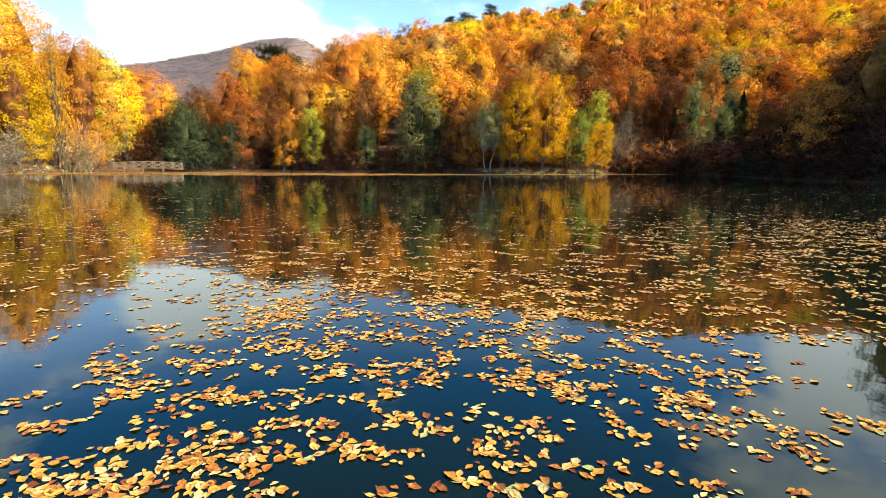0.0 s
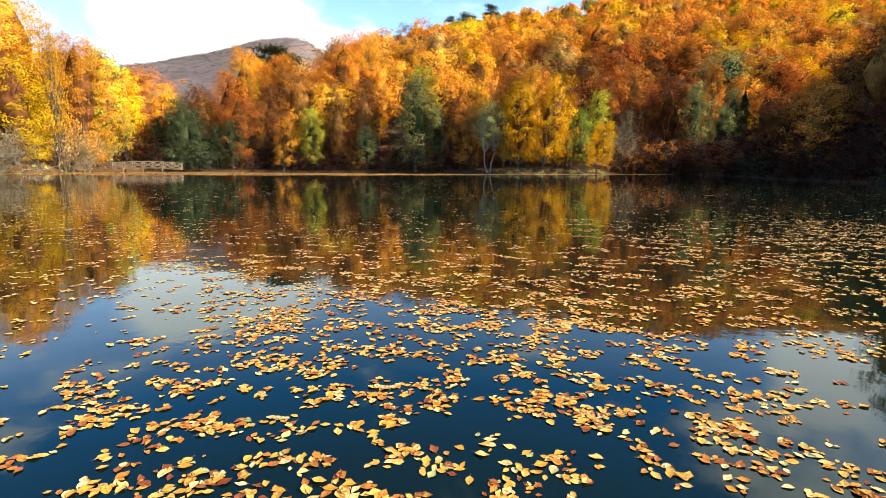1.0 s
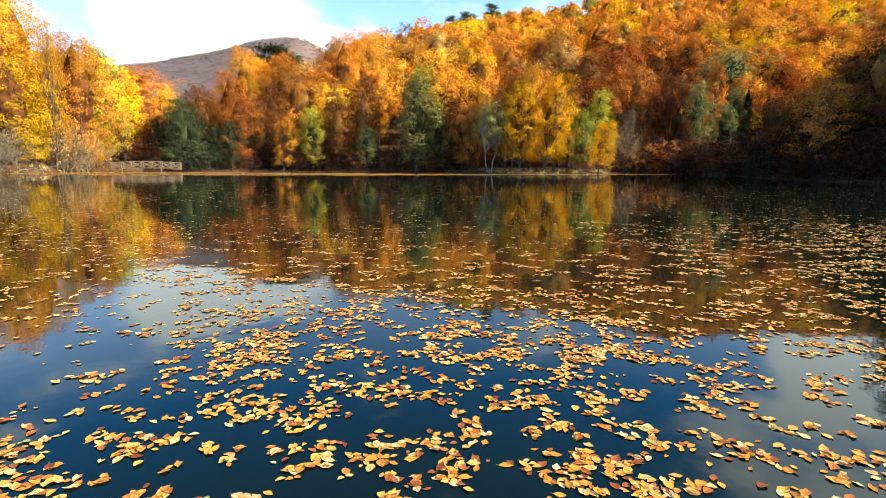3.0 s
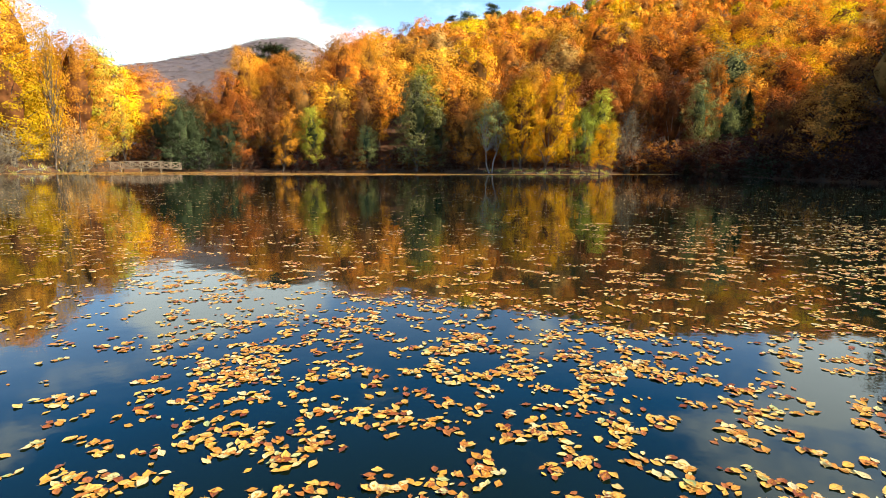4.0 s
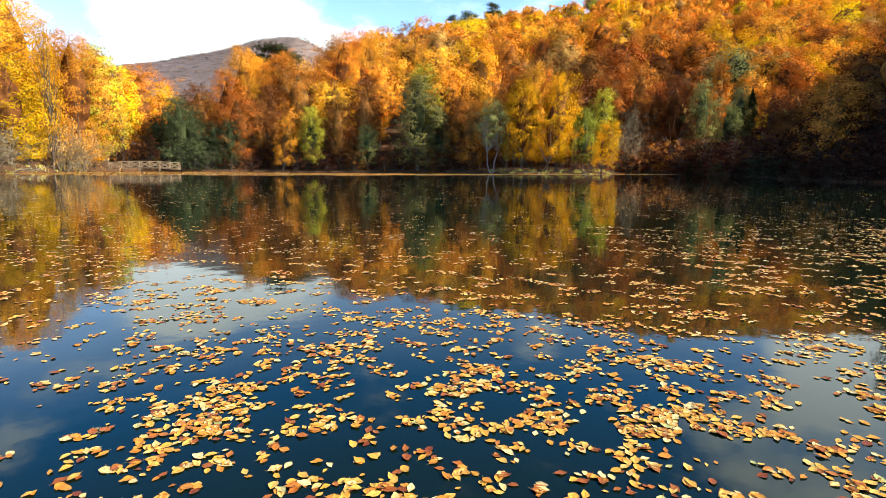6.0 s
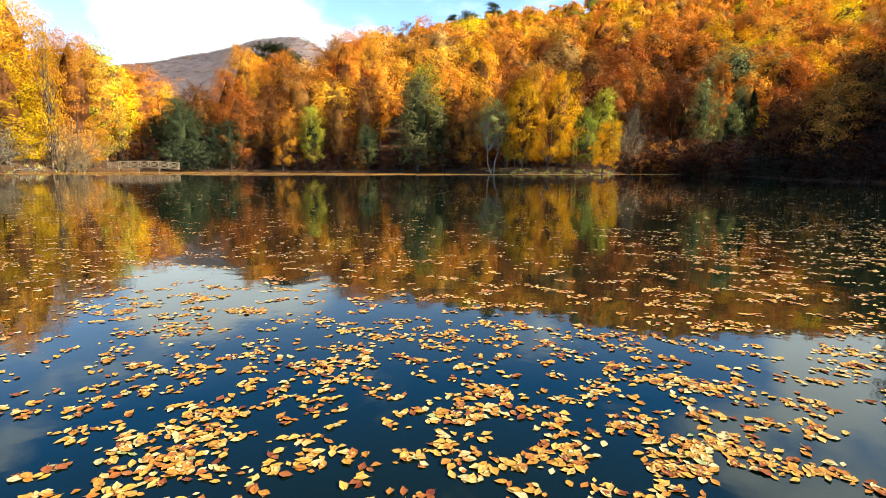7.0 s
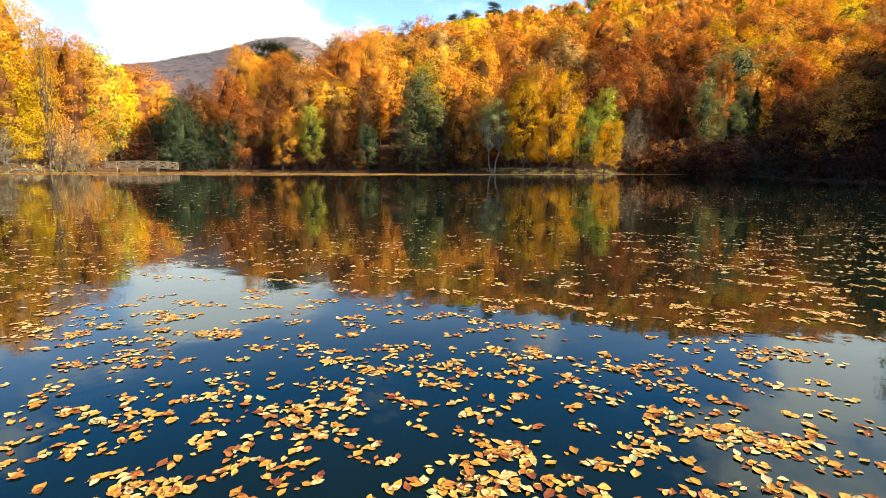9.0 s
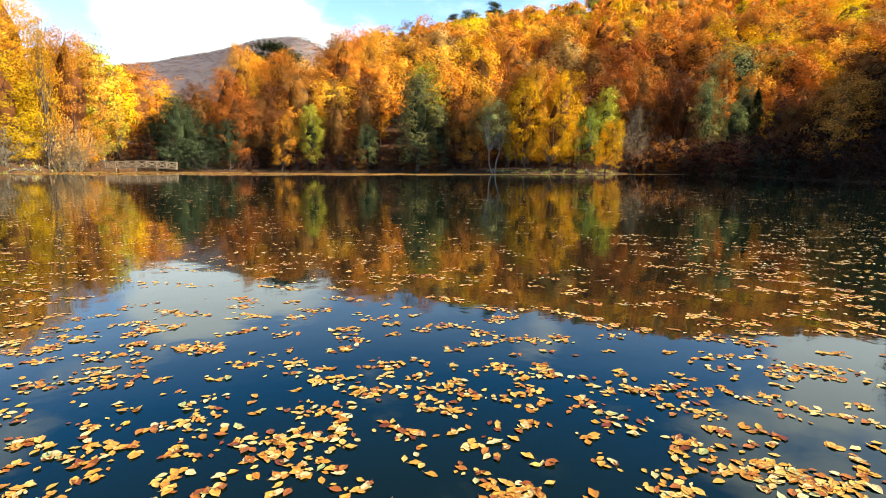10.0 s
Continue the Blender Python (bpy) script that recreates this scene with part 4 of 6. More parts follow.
raft(1.36, 2.23, 0.01, 0.00, 1)
raft(0.93, 2.25, 0.12, -0.01, 5)
raft(0.71, 2.20, 0.23, 0.08, 9)
raft(-1.96, 2.24, 0.18, 0.02, 10)
raft(-1.59, 2.24, 0.05, 0.03, 7)
raft(0.31, 2.31, 0.09, -0.10, 10)
raft(-1.16, 2.25, 0.10, 0.03, 10)
raft(-1.30, 2.27, 0.10, 0.01, 12)
raft(-0.23, 2.30, 0.03, -0.05, 2)
raft(-1.74, 2.24, 0.05, 0.07, 6)
raft(0.19, 2.29, 0.01, -0.01, 1)
raft(-1.02, 2.27, 0.07, 0.05, 7)
raft(-2.06, 2.24, 0.04, 0.11, 9)
raft(-0.69, 2.30, 0.12, 0.00, 7)
raft(-0.97, 2.34, 0.12, -0.04, 12)
raft(-0.50, 2.37, 0.14, -0.08, 12)
raft(-0.80, 2.32, 0.08, 0.04, 10)
raft(-1.34, 2.33, 0.12, 0.05, 13)
raft(0.20, 2.37, 0.15, -0.03, 15)
raft(0.48, 2.38, 0.06, -0.01, 6)
raft(-0.31, 2.33, 0.18, 0.08, 14)
raft(-1.19, 2.35, 0.12, 0.03, 12)
raft(1.76, 2.43, 0.07, -0.12, 16)
raft(1.53, 2.44, 0.05, -0.10, 7)
raft(1.86, 2.43, 0.02, -0.07, 3)
raft(-1.68, 2.38, 0.11, 0.06, 14)
raft(-0.93, 2.40, 0.10, 0.04, 9)
raft(-0.61, 2.39, 0.24, 0.05, 16)
raft(-1.12, 2.43, 0.05, -0.03, 3)
raft(-1.54, 2.41, 0.19, 0.02, 12)
raft(1.24, 2.46, 0.08, 0.00, 6)
raft(0.16, 2.44, 0.13, 0.03, 12)
raft(1.01, 2.48, 0.01, -0.04, 2)
raft(0.32, 2.46, 0.10, 0.02, 6)
raft(1.76, 2.51, 0.06, -0.06, 5)
raft(-0.55, 2.54, 0.09, -0.12, 7)
raft(-1.39, 2.47, 0.10, 0.05, 9)
raft(-1.25, 2.50, 0.17, 0.01, 15)
raft(-1.05, 2.51, 0.11, 0.04, 14)
raft(0.48, 2.48, 0.24, 0.14, 16)
raft(0.01, 2.60, 0.06, -0.08, 3)
raft(0.92, 2.59, 0.17, -0.06, 17)
raft(1.89, 2.60, 0.11, -0.08, 9)
raft(0.86, 2.57, 0.02, 0.00, 1)
raft(-2.25, 2.60, 0.14, -0.04, 12)
raft(1.80, 2.63, 0.07, -0.10, 10)
raft(1.41, 2.61, 0.11, -0.05, 12)
raft(-0.15, 2.58, 0.16, 0.03, 16)
raft(0.25, 2.61, 0.09, -0.03, 7)
raft(-2.14, 2.62, 0.12, -0.04, 7)
raft(-1.58, 2.61, 0.08, -0.02, 6)
raft(0.39, 2.59, 0.09, 0.03, 5)
raft(2.13, 2.64, 0.03, -0.06, 3)
raft(-1.34, 2.57, 0.13, 0.07, 10)
raft(-0.79, 2.57, 0.19, 0.07, 10)
raft(2.32, 2.64, 0.06, -0.06, 9)
raft(-0.40, 2.63, 0.14, -0.03, 7)
raft(-0.99, 2.61, 0.13, 0.05, 10)
raft(-1.71, 2.69, 0.11, -0.08, 6)
raft(0.93, 2.66, 0.05, 0.03, 5)
raft(-0.82, 2.66, 0.16, 0.03, 14)
raft(1.20, 2.71, 0.12, -0.07, 10)
raft(0.08, 2.72, 0.09, -0.04, 3)
raft(-2.00, 2.67, 0.04, 0.05, 5)
raft(1.50, 2.73, 0.14, -0.06, 14)
raft(1.80, 2.75, 0.06, -0.09, 6)
raft(0.39, 2.72, 0.16, -0.02, 12)
raft(2.25, 2.72, 0.16, -0.02, 13)
raft(-0.29, 2.76, 0.12, -0.07, 15)
raft(-0.09, 2.74, 0.06, 0.00, 1)
raft(1.38, 2.78, 0.14, -0.02, 9)
raft(0.16, 2.80, 0.08, -0.02, 3)
raft(0.94, 2.80, 0.04, -0.02, 2)
raft(1.71, 2.83, 0.10, -0.07, 9)
raft(-2.52, 2.77, 0.05, 0.04, 6)
raft(-1.69, 2.84, 0.26, -0.09, 16)
raft(1.91, 2.82, 0.09, -0.02, 3)
raft(-0.44, 2.86, 0.10, -0.06, 6)
raft(2.20, 2.86, 0.01, -0.05, 2)
raft(-2.29, 2.81, 0.02, 0.05, 3)
raft(-1.43, 2.84, 0.06, 0.01, 3)
raft(1.13, 2.92, 0.03, -0.10, 3)
raft(1.26, 2.86, 0.12, 0.02, 9)
raft(-1.02, 2.87, 0.15, 0.00, 10)
raft(0.15, 2.86, 0.20, 0.02, 6)
raft(-1.61, 2.96, 0.13, -0.16, 9)
raft(1.53, 2.98, 0.03, -0.16, 9)
raft(0.83, 2.99, 0.10, -0.18, 10)
raft(-0.83, 2.91, 0.08, -0.01, 3)
raft(-2.03, 2.87, 0.05, 0.09, 12)
raft(-2.58, 2.89, 0.06, 0.07, 10)
raft(-1.37, 2.95, 0.21, -0.04, 17)
raft(1.54, 2.95, 0.07, -0.03, 8)
raft(-0.79, 2.94, 0.02, 0.01, 2)
raft(-1.30, 2.94, 0.12, 0.00, 11)
raft(1.11, 2.97, 0.03, -0.04, 5)
raft(-0.85, 2.95, 0.03, 0.02, 2)
raft(-0.60, 2.96, 0.03, 0.00, 2)
raft(-1.61, 2.93, 0.02, 0.07, 8)
raft(-1.44, 2.95, 0.04, 0.02, 3)
raft(-1.17, 2.95, 0.07, 0.02, 8)
raft(1.35, 2.97, 0.14, 0.00, 19)
raft(-1.92, 2.97, 0.06, 0.01, 5)
raft(0.72, 3.01, 0.05, -0.05, 8)
raft(-0.68, 2.98, 0.01, 0.00, 1)
raft(-1.58, 2.98, 0.09, 0.00, 5)
raft(-0.56, 2.98, 0.06, 0.01, 6)
raft(-0.39, 3.00, 0.09, -0.01, 8)
raft(-1.13, 2.99, 0.10, 0.01, 7)
raft(-2.07, 2.98, 0.03, 0.03, 3)
raft(-1.36, 3.01, 0.15, -0.02, 13)
raft(0.81, 3.03, 0.08, -0.07, 9)
raft(1.45, 3.01, 0.08, -0.02, 11)
raft(-1.01, 3.04, 0.14, -0.04, 8)
raft(-0.30, 3.00, 0.07, 0.04, 3)
raft(1.57, 3.05, 0.04, -0.06, 11)
raft(1.87, 3.03, 0.03, -0.01, 3)
raft(-1.43, 3.02, 0.09, 0.01, 8)
raft(-1.95, 3.01, 0.08, 0.04, 9)
raft(1.34, 3.01, 0.09, 0.04, 5)
raft(-0.37, 3.07, 0.03, -0.01, 2)
raft(-0.95, 3.06, 0.05, 0.02, 5)
raft(-1.82, 3.07, 0.04, -0.00, 2)
raft(-2.05, 3.07, 0.08, 0.00, 6)
raft(-1.47, 3.08, 0.15, -0.01, 10)
raft(0.68, 3.05, 0.16, 0.05, 20)
raft(0.55, 3.09, 0.08, 0.01, 3)
raft(1.34, 3.11, 0.11, -0.02, 8)
raft(1.85, 3.13, 0.11, -0.04, 11)
raft(-0.34, 3.10, 0.06, 0.01, 5)
raft(0.40, 3.11, 0.13, 0.01, 8)
raft(-1.74, 3.11, 0.07, 0.05, 9)
raft(-0.26, 3.15, 0.07, -0.02, 5)
raft(0.94, 3.18, 0.14, -0.07, 17)
raft(-1.85, 3.12, 0.04, 0.05, 7)
raft(0.72, 3.15, 0.13, 0.00, 9)
raft(-2.07, 3.15, 0.09, 0.01, 7)
raft(-1.95, 3.12, 0.05, 0.07, 8)
raft(1.11, 3.17, 0.04, 0.00, 3)
raft(0.64, 3.18, 0.13, 0.00, 13)
raft(0.37, 3.19, 0.07, -0.01, 6)
raft(0.48, 3.17, 0.06, 0.01, 5)
raft(-0.10, 3.21, 0.07, -0.05, 8)
raft(1.67, 3.20, 0.04, -0.04, 6)
raft(-0.22, 3.19, 0.05, 0.01, 2)
raft(-2.17, 3.20, 0.07, 0.00, 5)
raft(-2.08, 3.20, 0.05, 0.00, 2)
raft(-0.83, 3.21, 0.03, 0.00, 3)
raft(-0.14, 3.26, 0.04, -0.09, 8)
raft(-0.30, 3.22, 0.07, 0.01, 3)
raft(0.33, 3.24, 0.14, -0.03, 13)
raft(-0.44, 3.23, 0.08, -0.01, 5)
raft(0.65, 3.26, 0.08, -0.04, 8)
raft(0.50, 3.26, 0.09, 0.01, 8)
raft(1.91, 3.30, 0.14, -0.07, 13)
raft(-2.17, 3.24, 0.12, 0.06, 6)
raft(0.24, 3.27, 0.06, 0.01, 5)
raft(-1.44, 3.26, 0.05, 0.02, 3)
raft(-0.89, 3.28, 0.09, -0.01, 5)
raft(-2.02, 3.27, 0.06, 0.01, 3)
raft(-2.32, 3.28, 0.06, -0.01, 3)
raft(-0.11, 3.29, 0.08, -0.03, 8)
raft(-0.59, 3.28, 0.04, -0.01, 3)
raft(0.44, 3.25, 0.07, 0.06, 5)
raft(-1.57, 3.29, 0.03, 0.00, 1)
raft(1.69, 3.31, 0.03, -0.04, 5)
raft(-0.78, 3.27, 0.09, 0.07, 8)
raft(1.13, 3.32, 0.00, -0.01, 1)
raft(-0.04, 3.33, 0.09, -0.04, 8)
raft(-2.26, 3.31, 0.11, 0.02, 8)
raft(0.31, 3.32, 0.02, -0.01, 3)
raft(1.78, 3.32, 0.01, 0.00, 1)
raft(-1.15, 3.34, 0.03, -0.01, 2)
raft(1.44, 3.37, 0.10, -0.07, 8)
raft(0.12, 3.35, 0.08, -0.03, 3)
raft(-2.38, 3.34, 0.02, 0.02, 2)
raft(-0.54, 3.39, 0.10, -0.09, 10)
raft(-0.47, 3.39, 0.14, -0.09, 10)
raft(-0.74, 3.36, 0.13, -0.01, 10)
raft(0.77, 3.34, 0.04, 0.02, 3)
raft(0.60, 3.40, 0.15, -0.09, 19)
raft(1.82, 3.39, 0.08, -0.04, 7)
raft(-0.57, 3.39, 0.08, -0.04, 6)
raft(-1.23, 3.40, 0.12, -0.03, 9)
raft(2.06, 3.39, 0.04, -0.01, 3)
raft(0.49, 3.40, 0.10, -0.03, 13)
raft(1.97, 3.42, 0.03, -0.06, 8)
raft(0.79, 3.39, 0.15, 0.00, 8)
raft(-2.34, 3.38, 0.13, 0.02, 11)
raft(-2.16, 3.38, 0.07, 0.03, 3)
raft(-0.99, 3.48, 0.09, -0.15, 8)
raft(-0.11, 3.39, 0.08, 0.02, 8)
raft(1.28, 3.37, 0.17, 0.08, 13)
raft(-1.75, 3.40, 0.14, 0.00, 13)
raft(1.44, 3.44, 0.03, -0.06, 6)
raft(1.79, 3.46, 0.03, -0.08, 9)
raft(0.37, 3.46, 0.09, -0.06, 5)
raft(-2.26, 3.41, 0.01, 0.05, 3)
raft(1.61, 3.48, 0.08, -0.08, 8)
raft(-0.91, 3.43, 0.09, 0.02, 8)
raft(-0.31, 3.50, 0.06, -0.13, 8)
raft(0.54, 3.43, 0.07, 0.02, 5)
raft(-1.35, 3.44, 0.11, 0.01, 8)
raft(2.18, 3.47, 0.07, -0.03, 6)
raft(-0.49, 3.48, 0.13, -0.03, 17)
raft(-0.69, 3.42, 0.04, 0.11, 8)
raft(-0.73, 3.48, 0.02, 0.00, 2)
raft(-2.48, 3.46, 0.06, 0.05, 9)
raft(1.06, 3.49, 0.11, 0.00, 6)
raft(-1.85, 3.47, 0.17, 0.05, 11)
raft(-1.64, 3.47, 0.11, 0.05, 8)
raft(-0.20, 3.52, 0.09, -0.05, 8)
raft(0.95, 3.50, 0.10, 0.00, 8)
raft(-2.21, 3.46, 0.05, 0.08, 8)
raft(-0.04, 3.51, 0.12, 0.00, 6)
raft(-2.41, 3.49, 0.06, 0.03, 6)
raft(-1.53, 3.49, 0.05, 0.05, 7)
raft(-0.25, 3.46, 0.14, 0.12, 13)
raft(0.87, 3.50, 0.11, 0.03, 7)
raft(1.31, 3.52, 0.13, 0.00, 11)
raft(-2.29, 3.53, 0.02, 0.00, 2)
raft(-1.91, 3.53, 0.17, 0.05, 11)
raft(-0.47, 3.57, 0.05, -0.02, 5)
raft(-2.15, 3.55, 0.03, 0.05, 3)
raft(0.83, 3.59, 0.08, -0.02, 6)
raft(1.27, 3.57, 0.04, 0.02, 3)
raft(2.23, 3.59, 0.04, 0.01, 2)
raft(-1.56, 3.63, 0.07, -0.07, 3)
raft(0.05, 3.58, 0.07, 0.04, 6)
raft(-1.95, 3.53, -0.00, 0.13, 5)
raft(-2.58, 3.60, 0.04, 0.02, 3)
raft(0.35, 3.65, 0.05, -0.09, 9)
raft(1.70, 3.60, 0.08, 0.04, 3)
raft(0.48, 3.64, 0.19, -0.03, 9)
raft(-0.05, 3.58, 0.12, 0.09, 13)
raft(1.26, 3.66, 0.03, -0.07, 6)
raft(2.31, 3.64, 0.04, -0.02, 2)
raft(0.94, 3.66, 0.12, -0.05, 9)
raft(2.04, 3.66, 0.03, -0.04, 5)
raft(0.76, 3.69, 0.06, -0.09, 7)
raft(1.67, 3.69, 0.04, -0.07, 7)
raft(1.14, 3.65, 0.06, 0.00, 3)
raft(-2.39, 3.65, 0.07, 0.04, 6)
raft(-1.03, 3.69, 0.22, -0.02, 13)
raft(0.42, 3.67, 0.13, 0.02, 9)
raft(-1.04, 3.77, 0.19, -0.11, 11)
raft(0.78, 3.71, 0.20, 0.00, 13)
raft(-2.57, 3.67, 0.06, 0.10, 8)
raft(1.86, 3.75, 0.04, -0.06, 5)
raft(-1.84, 3.74, 0.11, -0.01, 7)
raft(0.00, 3.74, 0.07, 0.00, 5)
raft(-1.33, 3.74, 0.09, 0.02, 6)
raft(2.21, 3.77, 0.20, -0.02, 13)
raft(-1.19, 3.75, 0.08, 0.04, 8)
raft(0.40, 3.77, 0.13, 0.02, 9)
raft(-1.67, 3.76, 0.13, 0.04, 8)
raft(1.67, 3.82, 0.02, -0.06, 3)
raft(-0.88, 3.79, 0.14, 0.02, 11)
raft(-0.72, 3.79, 0.09, 0.03, 3)
raft(-2.27, 3.79, 0.12, 0.04, 8)
raft(-0.06, 3.84, 0.13, -0.04, 9)
raft(-1.46, 3.81, 0.13, 0.01, 9)
raft(1.67, 3.84, 0.03, -0.03, 3)
raft(-1.08, 3.81, 0.07, 0.07, 5)
raft(0.67, 3.86, 0.14, -0.02, 10)
raft(-1.23, 3.84, 0.13, 0.02, 10)
raft(-2.08, 3.89, 0.20, -0.07, 10)
raft(1.41, 3.91, 0.05, -0.10, 10)
raft(-1.52, 3.87, 0.21, 0.01, 14)
raft(-0.93, 3.86, 0.12, 0.02, 9)
raft(0.12, 3.90, 0.10, -0.03, 9)
raft(0.42, 3.90, 0.05, -0.01, 3)
raft(0.76, 3.91, 0.08, -0.01, 6)
raft(1.28, 3.90, 0.08, 0.01, 3)
raft(1.63, 3.93, 0.07, -0.02, 3)
raft(-0.47, 3.89, 0.06, 0.06, 3)
raft(-1.19, 3.94, 0.10, -0.01, 9)
raft(0.39, 3.95, 0.14, 0.00, 12)
raft(-0.97, 3.96, 0.21, -0.01, 16)
raft(-1.32, 3.97, 0.12, -0.02, 6)
raft(0.26, 3.97, 0.12, -0.02, 16)
raft(1.61, 4.01, 0.14, -0.05, 9)
raft(0.75, 4.00, 0.15, -0.02, 16)
raft(-0.16, 4.02, 0.11, -0.05, 7)
raft(1.39, 4.05, 0.03, -0.09, 14)
raft(-0.57, 4.00, 0.13, 0.01, 3)
raft(-0.36, 4.02, 0.02, -0.01, 2)
raft(-1.42, 4.00, 0.13, 0.03, 7)
raft(-1.67, 4.05, 0.16, -0.05, 6)
raft(1.02, 4.06, 0.04, -0.06, 6)
raft(0.17, 4.03, 0.09, -0.01, 6)
raft(-0.28, 4.02, 0.10, 0.05, 7)
raft(-1.31, 4.07, 0.17, -0.05, 9)
raft(0.30, 4.05, 0.09, 0.01, 5)
raft(0.71, 4.08, 0.12, -0.02, 13)
raft(-2.29, 4.04, 0.10, 0.06, 9)
raft(1.49, 4.09, 0.08, -0.04, 6)
raft(-2.02, 4.07, 0.07, 0.01, 2)
raft(-0.70, 4.10, 0.08, -0.05, 5)
raft(0.38, 4.13, 0.10, -0.09, 9)
raft(-0.77, 4.09, 0.02, 0.00, 3)
raft(-1.55, 4.08, 0.14, 0.03, 7)
raft(-0.48, 4.11, 0.17, -0.01, 10)
raft(-0.19, 4.10, 0.14, 0.02, 6)
raft(-1.85, 4.09, 0.15, 0.04, 7)
raft(0.99, 4.14, 0.17, -0.03, 12)
raft(1.58, 4.12, 0.16, 0.02, 12)
raft(-1.01, 4.13, 0.06, 0.01, 3)
raft(-1.95, 4.13, 0.08, 0.04, 6)
raft(0.73, 4.16, 0.05, -0.01, 3)
raft(-1.43, 4.15, 0.18, 0.02, 9)
raft(0.80, 4.16, 0.09, 0.00, 3)
raft(-0.65, 4.20, 0.15, -0.07, 16)
raft(0.19, 4.18, 0.08, -0.01, 6)
raft(-0.03, 4.20, 0.10, -0.03, 5)
raft(0.54, 4.17, 0.16, 0.02, 5)
raft(-0.50, 4.20, 0.18, -0.04, 13)
raft(0.48, 4.19, 0.01, -0.01, 1)
raft(-0.85, 4.22, 0.13, -0.04, 12)
raft(0.91, 4.21, 0.13, -0.03, 10)
raft(-0.95, 4.20, 0.08, 0.01, 5)
raft(1.91, 4.21, 0.09, -0.00, 3)
raft(1.70, 4.23, 0.18, -0.01, 13)
raft(-2.48, 4.22, 0.11, 0.02, 9)
raft(-1.11, 4.23, 0.02, 0.00, 1)
raft(1.55, 4.26, 0.10, -0.04, 9)
raft(-1.64, 4.22, 0.03, 0.05, 3)
raft(-1.95, 4.26, 0.05, -0.01, 2)
raft(-0.19, 4.28, 0.07, -0.05, 5)
raft(0.37, 4.25, 0.20, 0.03, 10)
raft(0.59, 4.31, 0.11, -0.08, 9)
raft(-0.11, 4.30, 0.21, -0.04, 14)
raft(-1.51, 4.25, 0.12, 0.08, 9)
raft(-1.78, 4.29, 0.17, 0.03, 13)
raft(-0.46, 4.31, 0.11, 0.00, 3)
raft(-1.02, 4.32, 0.11, 0.00, 6)
raft(1.29, 4.35, 0.15, -0.05, 13)
raft(1.54, 4.36, 0.18, -0.03, 14)
raft(-2.57, 4.33, 0.17, 0.02, 14)
raft(-0.80, 4.35, 0.05, -0.01, 3)
raft(-1.59, 4.38, 0.05, -0.07, 3)
raft(0.90, 4.36, 0.04, -0.02, 3)
raft(0.63, 4.38, 0.17, -0.03, 9)
raft(-1.28, 4.35, 0.14, 0.04, 9)
raft(-2.37, 4.34, 0.03, 0.07, 5)
raft(1.90, 4.39, 0.15, -0.05, 7)
raft(-1.44, 4.35, 0.08, 0.09, 5)
raft(1.05, 4.41, 0.06, -0.01, 3)
raft(-0.66, 4.40, 0.14, 0.02, 5)
raft(-1.11, 4.40, 0.06, 0.02, 5)
raft(-1.35, 4.40, 0.09, 0.04, 6)
raft(-1.99, 4.36, 0.06, 0.12, 13)
raft(0.07, 4.45, 0.09, -0.07, 5)
raft(-0.38, 4.47, 0.19, -0.07, 16)
raft(0.58, 4.47, 0.21, -0.04, 14)
raft(-1.75, 4.46, 0.21, -0.01, 16)
raft(1.80, 4.50, 0.18, -0.03, 13)
raft(0.81, 4.54, 0.10, -0.05, 6)
raft(0.38, 4.55, 0.18, -0.03, 14)
raft(0.06, 4.53, 0.14, 0.02, 10)
raft(-1.80, 4.52, 0.17, 0.04, 14)
raft(1.67, 4.57, 0.09, -0.05, 14)
raft(-1.19, 4.56, 0.17, -0.04, 10)
raft(0.69, 4.55, 0.11, 0.00, 6)
raft(-0.65, 4.61, 0.10, -0.11, 6)
raft(-2.76, 4.56, 0.06, 0.01, 3)
raft(-2.20, 4.51, 0.18, 0.14, 10)
raft(-1.54, 4.56, 0.13, 0.08, 14)
raft(-0.12, 4.58, 0.16, 0.06, 10)
raft(1.95, 4.67, 0.09, -0.10, 9)
raft(-1.33, 4.66, 0.12, -0.08, 6)
raft(-1.65, 4.67, 0.14, -0.08, 9)
raft(-1.48, 4.68, 0.16, -0.04, 12)
raft(1.45, 4.68, 0.14, -0.04, 6)
raft(0.75, 4.67, 0.27, -0.02, 17)
raft(-1.19, 4.64, 0.15, 0.06, 6)
raft(1.25, 4.70, 0.18, -0.04, 14)
raft(1.60, 4.67, 0.10, 0.02, 5)
raft(-1.26, 4.69, 0.01, 0.00, 2)
raft(-1.66, 4.67, 0.06, 0.03, 8)
raft(0.89, 4.72, 0.15, -0.05, 15)
raft(-1.06, 4.67, 0.04, 0.04, 7)
raft(-1.76, 4.68, 0.05, 0.02, 6)
raft(0.80, 4.69, 0.11, 0.00, 13)
raft(-1.58, 4.70, 0.07, 0.00, 6)
raft(-0.23, 4.70, 0.07, -0.01, 7)
raft(-0.06, 4.71, 0.05, -0.03, 5)
raft(0.09, 4.69, 0.10, 0.01, 9)
raft(1.49, 4.72, 0.06, -0.04, 8)
raft(-2.07, 4.70, 0.07, 0.01, 3)
raft(-1.47, 4.71, 0.13, 0.00, 9)
raft(0.29, 4.71, 0.12, 0.00, 11)
raft(-0.96, 4.71, 0.14, -0.01, 15)
raft(-0.36, 4.72, 0.05, -0.02, 3)
raft(-0.60, 4.70, 0.05, 0.03, 3)
raft(0.74, 4.71, 0.08, 0.00, 5)
raft(1.45, 4.71, 0.09, 0.01, 8)
